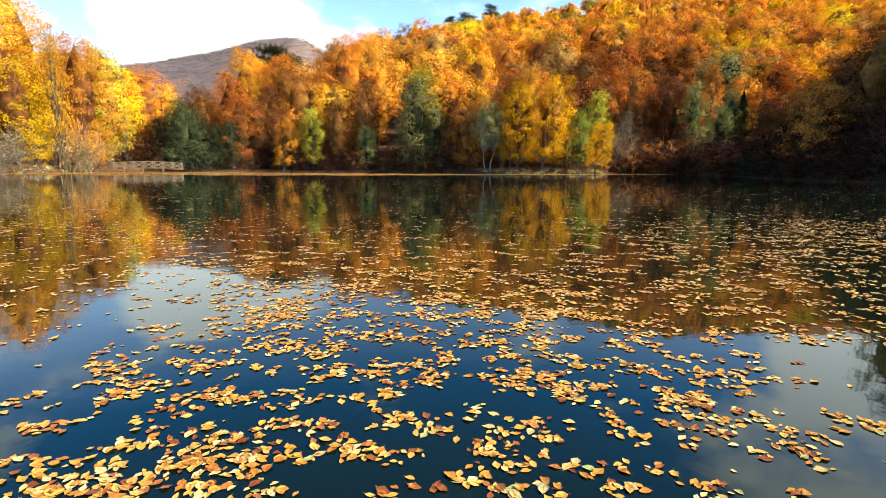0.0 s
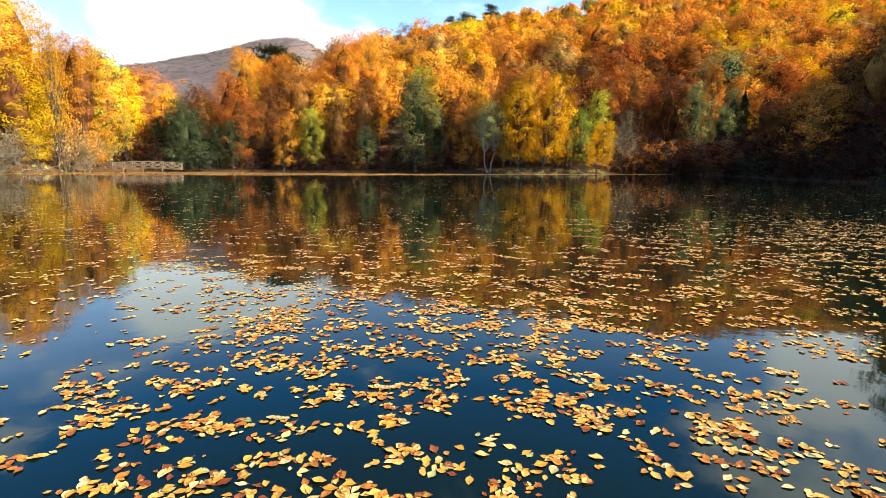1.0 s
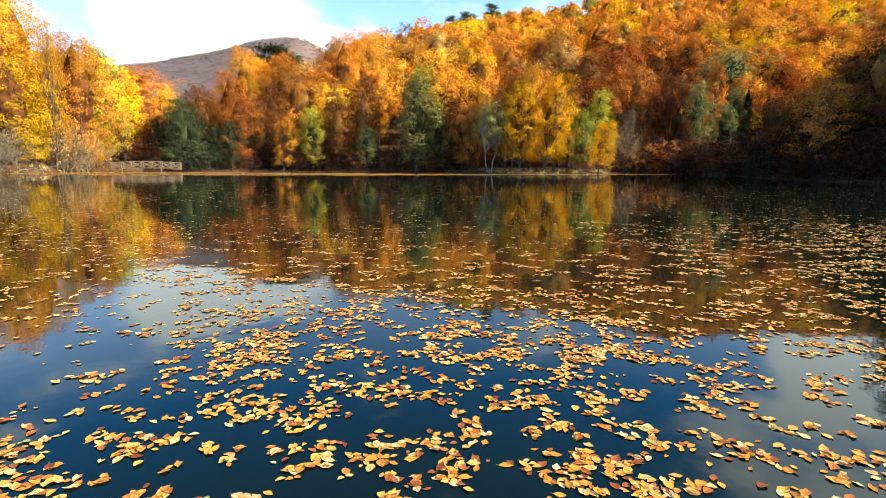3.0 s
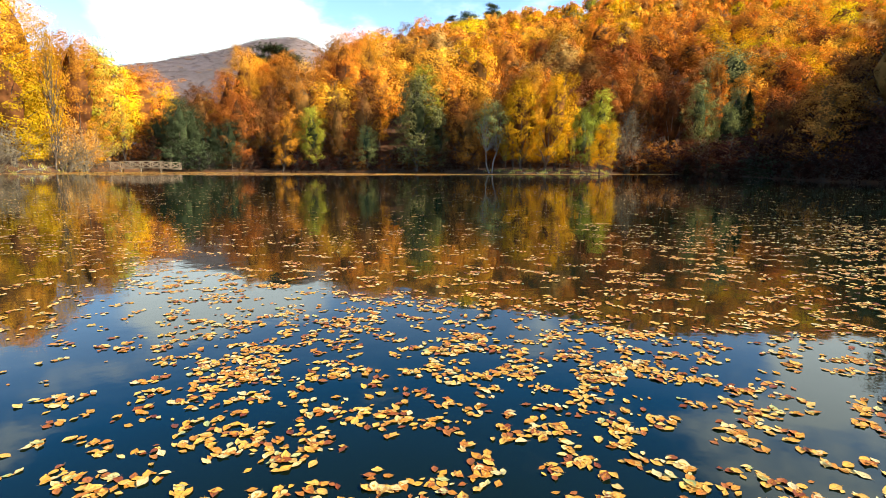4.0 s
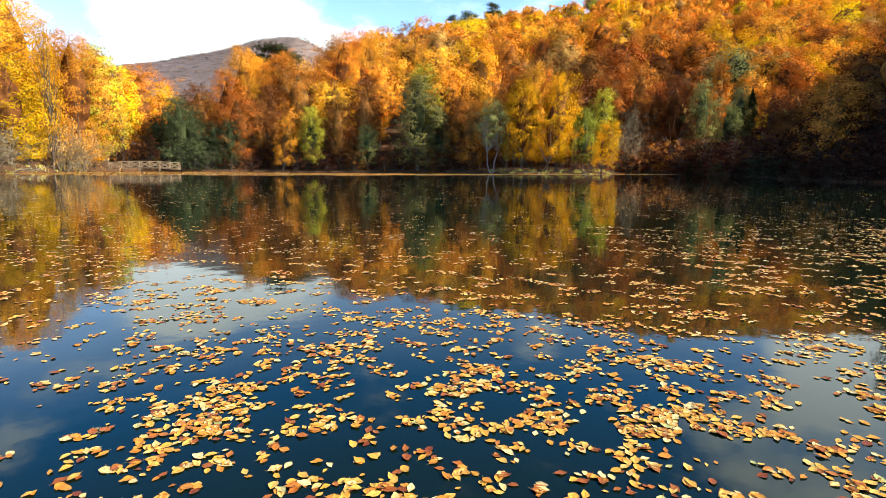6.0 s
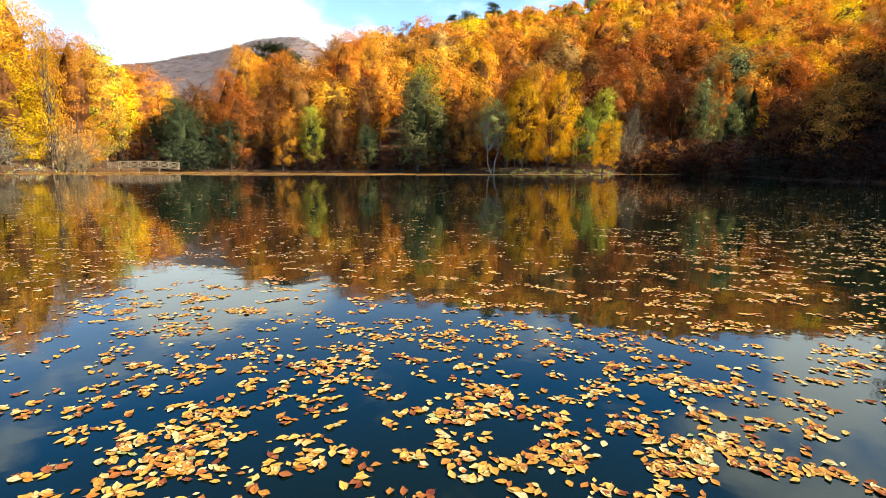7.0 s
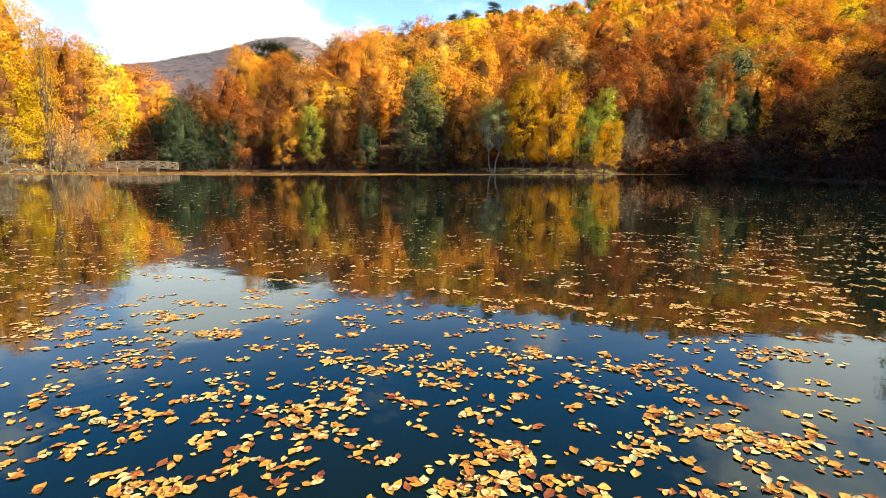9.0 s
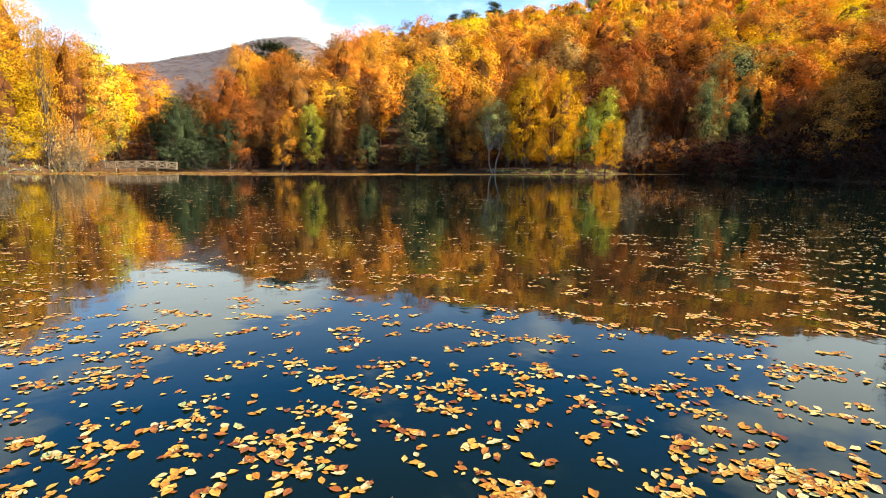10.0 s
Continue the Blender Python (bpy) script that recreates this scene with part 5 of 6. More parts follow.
raft(0.08, 4.73, 0.04, 0.00, 3)
raft(0.94, 4.74, 0.13, -0.01, 8)
raft(1.60, 4.75, 0.06, -0.02, 5)
raft(1.27, 4.74, 0.10, -0.01, 9)
raft(1.13, 4.74, 0.07, 0.00, 3)
raft(-1.83, 4.74, 0.09, 0.01, 8)
raft(0.39, 4.75, 0.10, -0.02, 6)
raft(1.41, 4.77, 0.05, -0.04, 8)
raft(-1.66, 4.75, 0.10, 0.00, 8)
raft(0.18, 4.75, 0.06, 0.02, 5)
raft(0.47, 4.77, 0.04, 0.00, 2)
raft(0.28, 4.76, 0.10, 0.01, 8)
raft(0.77, 4.78, 0.07, -0.02, 8)
raft(-0.94, 4.75, 0.07, 0.05, 8)
raft(1.35, 4.78, 0.05, -0.01, 3)
raft(-0.44, 4.77, 0.12, 0.01, 11)
raft(-0.85, 4.77, 0.07, 0.00, 6)
raft(-0.70, 4.76, 0.09, 0.02, 6)
raft(-1.58, 4.75, 0.06, 0.05, 8)
raft(-0.01, 4.81, 0.04, -0.06, 3)
raft(-0.11, 4.78, 0.06, 0.00, 5)
raft(0.12, 4.75, 0.05, 0.07, 3)
raft(-1.81, 4.80, 0.03, 0.00, 3)
raft(-0.25, 4.80, 0.02, -0.01, 2)
raft(-1.09, 4.79, 0.02, 0.01, 3)
raft(-1.40, 4.79, 0.04, 0.02, 5)
raft(0.96, 4.81, 0.13, -0.01, 19)
raft(-0.79, 4.81, 0.10, -0.01, 5)
raft(0.38, 4.80, 0.12, 0.01, 8)
raft(-0.38, 4.81, 0.05, 0.00, 3)
raft(-0.23, 4.82, 0.07, 0.03, 5)
raft(-0.18, 4.84, 0.13, -0.02, 8)
raft(-1.50, 4.82, 0.08, 0.01, 8)
raft(0.35, 4.82, 0.07, 0.01, 5)
raft(1.13, 4.83, 0.13, 0.00, 13)
raft(0.23, 4.82, 0.09, 0.03, 8)
raft(-1.63, 4.82, 0.06, 0.04, 6)
raft(0.80, 4.85, 0.09, -0.02, 8)
raft(-1.91, 4.83, 0.08, 0.04, 8)
raft(-1.43, 4.85, 0.05, 0.03, 5)
raft(1.57, 4.89, 0.01, -0.05, 3)
raft(1.22, 4.87, 0.07, -0.01, 7)
raft(1.02, 4.86, 0.13, 0.03, 9)
raft(0.39, 4.87, 0.09, 0.00, 5)
raft(0.98, 4.88, 0.08, -0.01, 11)
raft(-0.82, 4.87, 0.04, 0.01, 3)
raft(-1.54, 4.85, 0.01, 0.06, 6)
raft(-1.86, 4.87, 0.13, 0.03, 13)
raft(-1.80, 4.89, 0.07, -0.02, 6)
raft(-0.23, 4.88, 0.06, 0.01, 5)
raft(-1.36, 4.88, 0.05, 0.03, 3)
raft(-1.48, 4.89, 0.03, 0.01, 3)
raft(-0.30, 4.90, 0.07, -0.01, 5)
raft(0.79, 4.92, 0.05, -0.01, 3)
raft(0.35, 4.90, 0.15, 0.03, 11)
raft(-2.20, 4.92, 0.12, 0.00, 9)
raft(1.18, 4.92, 0.13, -0.01, 15)
raft(-1.10, 4.92, 0.07, 0.01, 3)
raft(-1.01, 4.92, 0.11, 0.01, 8)
raft(-0.23, 4.94, 0.04, -0.03, 3)
raft(1.39, 4.98, 0.03, -0.09, 9)
raft(0.24, 4.92, 0.09, 0.03, 8)
raft(0.99, 4.95, 0.07, -0.01, 8)
raft(1.09, 4.95, 0.11, -0.01, 11)
raft(-1.93, 4.95, 0.07, 0.00, 5)
raft(-1.56, 4.95, 0.13, 0.00, 13)
raft(-0.05, 4.97, 0.09, -0.04, 5)
raft(-1.37, 4.94, 0.08, 0.04, 8)
raft(0.84, 4.98, 0.07, -0.04, 6)
raft(0.49, 4.94, 0.12, 0.06, 8)
raft(-1.46, 4.98, 0.04, -0.01, 3)
raft(1.16, 4.98, 0.03, 0.00, 3)
raft(-0.30, 4.97, 0.07, 0.01, 5)
raft(-1.68, 4.96, 0.09, 0.03, 8)
raft(-1.22, 4.98, 0.03, 0.00, 1)
raft(-0.98, 4.97, 0.11, 0.02, 6)
raft(0.42, 4.99, 0.04, -0.01, 3)
raft(1.75, 5.00, 0.09, -0.02, 5)
raft(-1.88, 4.96, 0.07, 0.06, 6)
raft(-0.11, 5.01, 0.04, -0.04, 3)
raft(1.68, 5.00, 0.05, 0.00, 3)
raft(1.23, 4.99, 0.05, 0.01, 3)
raft(1.29, 5.02, 0.07, -0.04, 8)
raft(-1.76, 4.99, 0.06, 0.03, 7)
raft(-2.26, 5.01, 0.09, -0.01, 8)
raft(-2.14, 4.97, 0.01, 0.07, 6)
raft(-1.42, 5.01, 0.05, 0.00, 5)
raft(0.28, 5.00, 0.10, 0.03, 6)
raft(-1.60, 5.01, 0.14, 0.03, 8)
raft(-0.23, 5.04, 0.08, -0.01, 3)
raft(-2.08, 5.04, 0.07, 0.01, 3)
raft(-0.48, 5.05, 0.05, 0.00, 2)
raft(0.77, 5.08, 0.15, -0.04, 11)
raft(0.66, 5.07, 0.20, 0.00, 11)
raft(-1.77, 5.06, 0.13, 0.02, 8)
raft(0.36, 5.08, 0.06, -0.01, 5)
raft(1.20, 5.07, 0.05, 0.00, 3)
raft(1.46, 5.08, 0.06, 0.00, 5)
raft(1.83, 5.10, 0.10, -0.03, 8)
raft(-2.00, 5.09, 0.03, 0.01, 2)
raft(-0.86, 5.09, 0.08, 0.02, 5)
raft(0.31, 5.11, 0.12, -0.01, 6)
raft(-0.57, 5.09, 0.07, 0.03, 5)
raft(0.70, 5.11, 0.10, 0.00, 6)
raft(1.41, 5.14, 0.06, -0.02, 3)
raft(-1.12, 5.12, 0.03, 0.02, 3)
raft(-0.23, 5.13, 0.16, 0.00, 13)
raft(-0.29, 5.13, 0.06, 0.02, 6)
raft(-2.35, 5.13, 0.02, 0.00, 2)
raft(-1.68, 5.14, 0.10, 0.00, 8)
raft(1.62, 5.14, 0.16, 0.00, 9)
raft(1.50, 5.15, 0.12, -0.01, 13)
raft(-1.48, 5.14, 0.06, 0.02, 7)
raft(1.79, 5.16, 0.07, -0.01, 3)
raft(0.84, 5.16, 0.11, 0.00, 9)
raft(0.41, 5.17, 0.03, -0.02, 2)
raft(-2.02, 5.18, 0.02, 0.01, 2)
raft(-1.17, 5.18, 0.11, 0.02, 8)
raft(1.22, 5.20, 0.05, -0.02, 6)
raft(-0.05, 5.21, 0.08, -0.03, 8)
raft(-1.71, 5.20, 0.15, -0.01, 11)
raft(0.16, 5.20, 0.11, 0.00, 5)
raft(-0.98, 5.21, 0.07, -0.02, 3)
raft(-1.57, 5.20, 0.21, 0.02, 17)
raft(1.93, 5.24, 0.06, -0.05, 5)
raft(-0.23, 5.21, 0.10, 0.02, 8)
raft(1.31, 5.25, 0.10, -0.05, 11)
raft(0.79, 5.22, 0.12, 0.00, 6)
raft(-2.41, 5.22, 0.12, 0.00, 11)
raft(-0.53, 5.23, 0.11, 0.01, 5)
raft(0.37, 5.22, 0.07, 0.03, 7)
raft(0.01, 5.24, 0.11, -0.01, 11)
raft(0.99, 5.24, 0.11, -0.01, 6)
raft(-1.55, 5.24, 0.13, 0.00, 9)
raft(-2.62, 5.20, 0.10, 0.07, 6)
raft(-1.95, 5.24, 0.03, 0.00, 1)
raft(-0.28, 5.24, 0.04, 0.00, 3)
raft(0.71, 5.25, 0.05, -0.03, 3)
raft(-1.35, 5.25, 0.03, -0.01, 2)
raft(-1.65, 5.23, 0.07, 0.03, 5)
raft(-1.85, 5.26, 0.04, 0.00, 2)
raft(-1.08, 5.28, 0.08, -0.03, 7)
raft(1.18, 5.26, 0.13, 0.00, 8)
raft(-0.41, 5.26, 0.07, 0.01, 5)
raft(-2.38, 5.27, 0.05, 0.00, 3)
raft(-0.15, 5.31, 0.10, -0.07, 11)
raft(0.19, 5.28, 0.10, 0.02, 8)
raft(-0.83, 5.28, 0.07, 0.02, 6)
raft(0.89, 5.29, 0.03, 0.00, 2)
raft(-2.26, 5.28, 0.06, 0.04, 5)
raft(-0.03, 5.31, 0.12, -0.02, 8)
raft(-1.77, 5.30, 0.15, 0.01, 8)
raft(0.28, 5.31, 0.12, 0.00, 8)
raft(2.06, 5.34, 0.07, -0.03, 3)
raft(-1.33, 5.31, 0.07, 0.04, 8)
raft(1.89, 5.34, 0.12, -0.02, 8)
raft(-1.72, 5.34, 0.05, 0.00, 3)
raft(0.11, 5.35, 0.05, -0.02, 5)
raft(0.04, 5.35, 0.07, -0.01, 3)
raft(-0.18, 5.33, 0.09, 0.04, 8)
raft(-1.05, 5.37, 0.14, -0.02, 8)
raft(-2.39, 5.36, 0.08, 0.04, 5)
raft(1.82, 5.39, 0.11, -0.02, 8)
raft(-0.28, 5.38, 0.02, 0.00, 1)
raft(1.58, 5.42, 0.03, -0.07, 6)
raft(-0.36, 5.41, 0.05, -0.04, 3)
raft(-1.29, 5.38, 0.13, 0.04, 11)
raft(0.52, 5.41, 0.12, -0.02, 9)
raft(0.75, 5.40, 0.04, 0.00, 1)
raft(-1.55, 5.41, 0.09, -0.02, 5)
raft(1.30, 5.42, 0.03, -0.02, 2)
raft(2.00, 5.47, 0.06, -0.11, 11)
raft(-0.16, 5.42, 0.11, 0.00, 11)
raft(-0.65, 5.43, 0.18, -0.02, 8)
raft(1.18, 5.44, 0.09, -0.04, 8)
raft(-2.31, 5.41, 0.12, 0.02, 6)
raft(1.60, 5.46, 0.11, -0.07, 8)
raft(1.88, 5.45, 0.03, -0.04, 3)
raft(-1.09, 5.42, 0.05, 0.02, 5)
raft(-0.92, 5.44, 0.07, -0.02, 3)
raft(0.45, 5.44, 0.08, -0.02, 9)
raft(0.16, 5.44, 0.12, 0.00, 8)
raft(0.70, 5.44, 0.04, 0.00, 1)
raft(0.64, 5.45, 0.04, 0.00, 3)
raft(0.87, 5.47, 0.10, -0.04, 9)
raft(-2.85, 5.47, 0.04, 0.00, 2)
raft(-0.07, 5.47, 0.04, 0.02, 3)
raft(-0.05, 5.51, 0.09, -0.04, 6)
raft(-2.71, 5.49, 0.07, 0.01, 3)
raft(-1.56, 5.49, 0.10, 0.02, 3)
raft(-2.08, 5.44, 0.02, 0.12, 8)
raft(-2.27, 5.50, 0.08, 0.01, 3)
raft(-2.08, 5.50, 0.21, 0.02, 8)
raft(-0.71, 5.50, 0.12, 0.02, 7)
raft(1.75, 5.52, 0.08, 0.00, 5)
raft(-2.51, 5.51, 0.09, 0.02, 7)
raft(0.38, 5.53, 0.04, 0.00, 1)
raft(1.41, 5.54, 0.10, -0.02, 7)
raft(-1.29, 5.49, 0.05, 0.08, 8)
raft(0.00, 5.53, 0.13, 0.00, 11)
raft(0.70, 5.55, 0.14, -0.02, 8)
raft(0.11, 5.56, 0.10, -0.04, 8)
raft(-2.13, 5.54, 0.05, 0.03, 6)
raft(-1.30, 5.50, 0.05, 0.10, 7)
raft(0.40, 5.56, 0.00, -0.01, 1)
raft(-0.00, 5.58, 0.20, -0.03, 27)
raft(-0.72, 5.56, 0.13, 0.01, 7)
raft(-1.47, 5.57, 0.07, -0.01, 3)
raft(-0.97, 5.57, 0.09, -0.02, 5)
raft(1.52, 5.60, 0.09, -0.05, 12)
raft(1.18, 5.57, 0.14, 0.00, 10)
raft(0.69, 5.59, 0.14, -0.02, 13)
raft(1.41, 5.57, 0.11, 0.02, 9)
raft(-1.96, 5.56, 0.04, 0.06, 3)
raft(0.25, 5.60, 0.00, -0.01, 1)
raft(0.83, 5.61, 0.07, -0.01, 4)
raft(1.37, 5.59, 0.08, 0.02, 7)
raft(0.62, 5.61, 0.01, 0.00, 1)
raft(-0.83, 5.61, 0.03, 0.01, 1)
raft(-1.52, 5.63, 0.10, -0.02, 10)
raft(-1.14, 5.62, 0.06, 0.04, 3)
raft(-1.89, 5.62, 0.08, 0.04, 7)
raft(-1.03, 5.62, 0.10, 0.04, 7)
raft(1.54, 5.67, 0.13, -0.04, 15)
raft(-0.09, 5.69, 0.06, -0.06, 7)
raft(-1.27, 5.65, 0.06, 0.04, 4)
raft(1.21, 5.67, 0.11, -0.01, 8)
raft(-0.90, 5.68, 0.03, -0.01, 3)
raft(0.73, 5.69, 0.10, -0.03, 8)
raft(1.36, 5.71, 0.11, -0.07, 20)
raft(1.04, 5.68, 0.05, -0.01, 3)
raft(-0.86, 5.72, 0.11, -0.02, 8)
raft(1.74, 5.74, 0.05, -0.07, 7)
raft(-2.31, 5.68, 0.10, 0.06, 7)
raft(-0.17, 5.73, 0.08, -0.01, 4)
raft(1.22, 5.71, 0.13, 0.03, 14)
raft(-0.96, 5.73, 0.09, 0.00, 7)
raft(0.91, 5.75, 0.10, -0.04, 8)
raft(1.10, 5.77, 0.05, -0.06, 8)
raft(-0.35, 5.72, 0.02, 0.04, 1)
raft(-2.03, 5.75, 0.01, 0.03, 3)
raft(-1.98, 5.74, 0.08, 0.05, 12)
raft(0.54, 5.77, 0.08, -0.01, 8)
raft(1.33, 5.81, 0.07, -0.08, 14)
raft(-1.22, 5.79, 0.07, -0.03, 5)
raft(0.20, 5.81, 0.04, -0.06, 5)
raft(1.18, 5.76, 0.15, 0.05, 10)
raft(-2.22, 5.76, 0.14, 0.05, 10)
raft(-0.42, 5.80, 0.07, -0.01, 4)
raft(-1.52, 5.80, 0.16, 0.02, 7)
raft(-0.89, 5.78, 0.08, 0.05, 7)
raft(-1.13, 5.84, 0.13, -0.06, 14)
raft(0.50, 5.81, 0.04, 0.00, 1)
raft(-1.76, 5.81, 0.03, 0.01, 3)
raft(0.96, 5.85, 0.09, -0.03, 5)
raft(-0.03, 5.85, 0.09, -0.02, 4)
raft(-1.62, 5.82, 0.08, 0.04, 8)
raft(1.74, 5.84, 0.11, 0.00, 4)
raft(-1.01, 5.86, 0.09, -0.01, 5)
raft(-1.91, 5.87, 0.05, 0.00, 3)
raft(0.89, 5.87, 0.06, 0.00, 4)
raft(-1.63, 5.90, 0.08, -0.04, 5)
raft(-2.12, 5.85, 0.19, 0.07, 17)
raft(-2.33, 5.87, 0.11, 0.06, 7)
raft(-2.48, 5.88, 0.06, 0.04, 5)
raft(-1.26, 5.90, 0.07, 0.02, 5)
raft(-1.09, 5.90, 0.03, 0.01, 3)
raft(-1.84, 5.86, 0.06, 0.12, 5)
raft(-1.09, 5.91, 0.12, 0.02, 11)
raft(-0.74, 5.93, 0.03, -0.01, 4)
raft(-0.16, 5.91, 0.11, 0.03, 8)
raft(1.85, 5.93, 0.04, 0.00, 1)
raft(0.05, 5.94, 0.06, -0.03, 3)
raft(1.72, 5.97, 0.04, -0.07, 5)
raft(-2.41, 5.92, 0.07, 0.05, 10)
raft(0.91, 5.96, 0.18, -0.03, 14)
raft(1.98, 5.96, 0.04, -0.01, 3)
raft(-0.45, 5.98, 0.11, -0.06, 5)
raft(-1.35, 5.94, 0.14, 0.05, 11)
raft(1.36, 5.96, 0.10, 0.00, 8)
raft(-2.13, 5.97, 0.06, 0.00, 3)
raft(-0.03, 5.97, 0.08, 0.00, 4)
raft(1.06, 6.01, 0.02, -0.06, 4)
raft(-0.99, 5.97, 0.17, 0.02, 10)
raft(-1.17, 5.94, 0.11, 0.09, 14)
raft(0.47, 6.01, 0.08, -0.01, 7)
raft(-0.86, 6.04, 0.05, -0.06, 4)
raft(-0.82, 6.07, 0.10, -0.12, 8)
raft(0.11, 6.02, 0.01, -0.02, 1)
raft(0.94, 6.05, 0.06, -0.05, 7)
raft(-1.64, 6.04, 0.15, -0.01, 7)
raft(-0.45, 6.04, 0.16, 0.00, 10)
raft(1.49, 6.07, 0.09, -0.03, 8)
raft(1.24, 6.14, 0.01, -0.14, 15)
raft(-0.20, 6.05, 0.10, 0.05, 5)
raft(-0.58, 6.06, 0.16, 0.03, 10)
raft(-1.43, 6.07, 0.06, 0.03, 3)
raft(-2.19, 6.08, 0.11, 0.00, 8)
raft(-1.87, 6.07, 0.13, 0.04, 10)
raft(0.73, 6.11, 0.10, -0.03, 4)
raft(-1.44, 6.07, 0.07, 0.07, 3)
raft(-0.91, 6.10, 0.13, 0.02, 8)
raft(-2.04, 6.08, 0.10, 0.06, 4)
raft(0.60, 6.16, 0.03, -0.08, 5)
raft(1.43, 6.16, 0.04, -0.07, 8)
raft(-2.34, 6.12, 0.04, 0.01, 1)
raft(-1.06, 6.13, 0.06, 0.02, 3)
raft(0.01, 6.18, 0.06, -0.08, 5)
raft(0.17, 6.12, 0.14, 0.05, 11)
raft(-2.24, 6.15, 0.06, 0.00, 3)
raft(-0.59, 6.14, 0.08, 0.02, 5)
raft(2.15, 6.17, 0.05, -0.02, 4)
raft(-2.59, 6.17, 0.04, -0.01, 3)
raft(-1.70, 6.16, 0.05, 0.04, 5)
raft(-1.71, 6.12, 0.18, 0.13, 15)
raft(0.69, 6.18, 0.08, 0.02, 4)
raft(-0.86, 6.22, 0.12, -0.01, 5)
raft(-2.71, 6.21, 0.09, 0.06, 4)
raft(0.70, 6.29, 0.20, -0.07, 15)
raft(-0.89, 6.24, 0.08, 0.04, 5)
raft(1.70, 6.30, 0.07, -0.06, 7)
raft(-1.16, 6.29, 0.22, -0.03, 14)
raft(-1.34, 6.27, 0.05, 0.02, 3)
raft(-0.21, 6.27, 0.14, 0.02, 7)
raft(2.02, 6.27, 0.13, 0.02, 11)
raft(-1.67, 6.28, 0.11, 0.04, 7)
raft(-1.26, 6.31, 0.02, -0.01, 1)
raft(1.37, 6.32, 0.02, -0.01, 1)
raft(0.47, 6.33, 0.03, -0.01, 1)
raft(-2.17, 6.35, 0.13, -0.05, 7)
raft(-0.44, 6.38, 0.15, -0.09, 12)
raft(1.12, 6.35, 0.19, -0.02, 12)
raft(-2.46, 6.33, 0.07, 0.04, 3)
raft(1.27, 6.45, 0.07, -0.19, 10)
raft(-1.78, 6.36, 0.03, 0.01, 3)
raft(0.16, 6.36, 0.03, 0.00, 1)
raft(-0.23, 6.38, 0.13, -0.04, 10)
raft(-0.96, 6.33, 0.24, 0.08, 12)
raft(1.05, 6.45, 0.06, -0.12, 8)
raft(0.55, 6.40, 0.18, -0.02, 11)
raft(0.23, 6.33, 0.17, 0.12, 11)
raft(2.21, 6.45, 0.10, -0.08, 8)
raft(-1.41, 6.42, 0.04, -0.01, 3)
raft(-1.10, 6.47, 0.06, -0.10, 4)
raft(-0.32, 6.49, 0.07, -0.10, 7)
raft(-1.74, 6.42, 0.13, 0.04, 8)
raft(1.76, 6.52, 0.19, -0.16, 21)
raft(-2.94, 6.42, 0.08, 0.09, 7)
raft(0.79, 6.46, 0.03, 0.00, 1)
raft(1.57, 6.50, 0.13, -0.04, 9)
raft(-2.00, 6.49, 0.03, 0.01, 1)
raft(-0.53, 6.53, 0.10, -0.05, 6)
raft(-0.87, 6.50, 0.22, 0.03, 10)
raft(-0.16, 6.49, 0.15, 0.05, 9)
raft(0.55, 6.54, 0.06, -0.06, 6)
raft(0.07, 6.49, 0.20, 0.05, 14)
raft(-0.87, 6.63, 0.21, -0.13, 23)
raft(-1.91, 6.58, 0.01, -0.01, 2)
raft(-1.19, 6.58, 0.05, -0.00, 2)
raft(1.21, 6.56, 0.25, 0.05, 20)
raft(-0.23, 6.60, 0.19, -0.02, 15)
raft(-2.53, 6.60, 0.17, -0.01, 10)
raft(0.73, 6.59, 0.17, 0.03, 13)
raft(0.22, 6.65, 0.15, -0.07, 13)
raft(1.55, 6.63, 0.06, -0.02, 8)
raft(0.94, 6.69, 0.15, -0.13, 29)
raft(-2.30, 6.62, 0.04, 0.01, 4)
raft(-0.47, 6.64, 0.22, -0.02, 15)
raft(-0.72, 6.63, 0.16, 0.00, 6)
raft(-2.96, 6.62, 0.33, 0.08, 23)
raft(1.11, 6.64, 0.18, 0.05, 12)
raft(0.69, 6.67, 0.05, -0.00, 2)
raft(1.91, 6.71, 0.07, -0.02, 6)
raft(-2.16, 6.68, 0.07, 0.05, 8)
raft(-0.19, 6.76, 0.08, -0.10, 12)
raft(-1.17, 6.75, 0.18, -0.05, 15)
raft(2.60, 6.74, 0.08, -0.01, 6)
raft(-2.61, 6.72, 0.33, 0.06, 20)
raft(-1.00, 6.75, 0.18, 0.00, 15)
raft(-1.79, 6.73, 0.09, 0.06, 8)
raft(1.69, 6.80, 0.04, 0.00, 4)
raft(0.63, 6.79, 0.11, 0.03, 5)
raft(-0.47, 6.76, 0.12, 0.11, 12)
raft(0.19, 6.87, 0.21, -0.10, 20)
raft(1.34, 6.85, 0.09, -0.03, 8)
raft(2.26, 6.86, 0.17, -0.05, 23)
raft(-0.73, 6.86, 0.13, -0.02, 8)
raft(-1.30, 6.87, 0.06, -0.05, 5)
raft(0.98, 6.92, 0.01, -0.13, 12)
raft(1.99, 6.91, 0.12, -0.10, 15)
raft(-0.05, 6.88, 0.08, -0.04, 4)
raft(0.44, 6.99, 0.11, -0.21, 27)
raft(-2.73, 6.87, 0.21, 0.03, 15)
raft(-1.18, 6.90, 0.14, 0.03, 8)
raft(-0.90, 6.91, 0.29, 0.09, 13)
raft(0.07, 6.95, 0.15, 0.03, 18)
raft(-1.83, 6.94, 0.24, 0.06, 17)
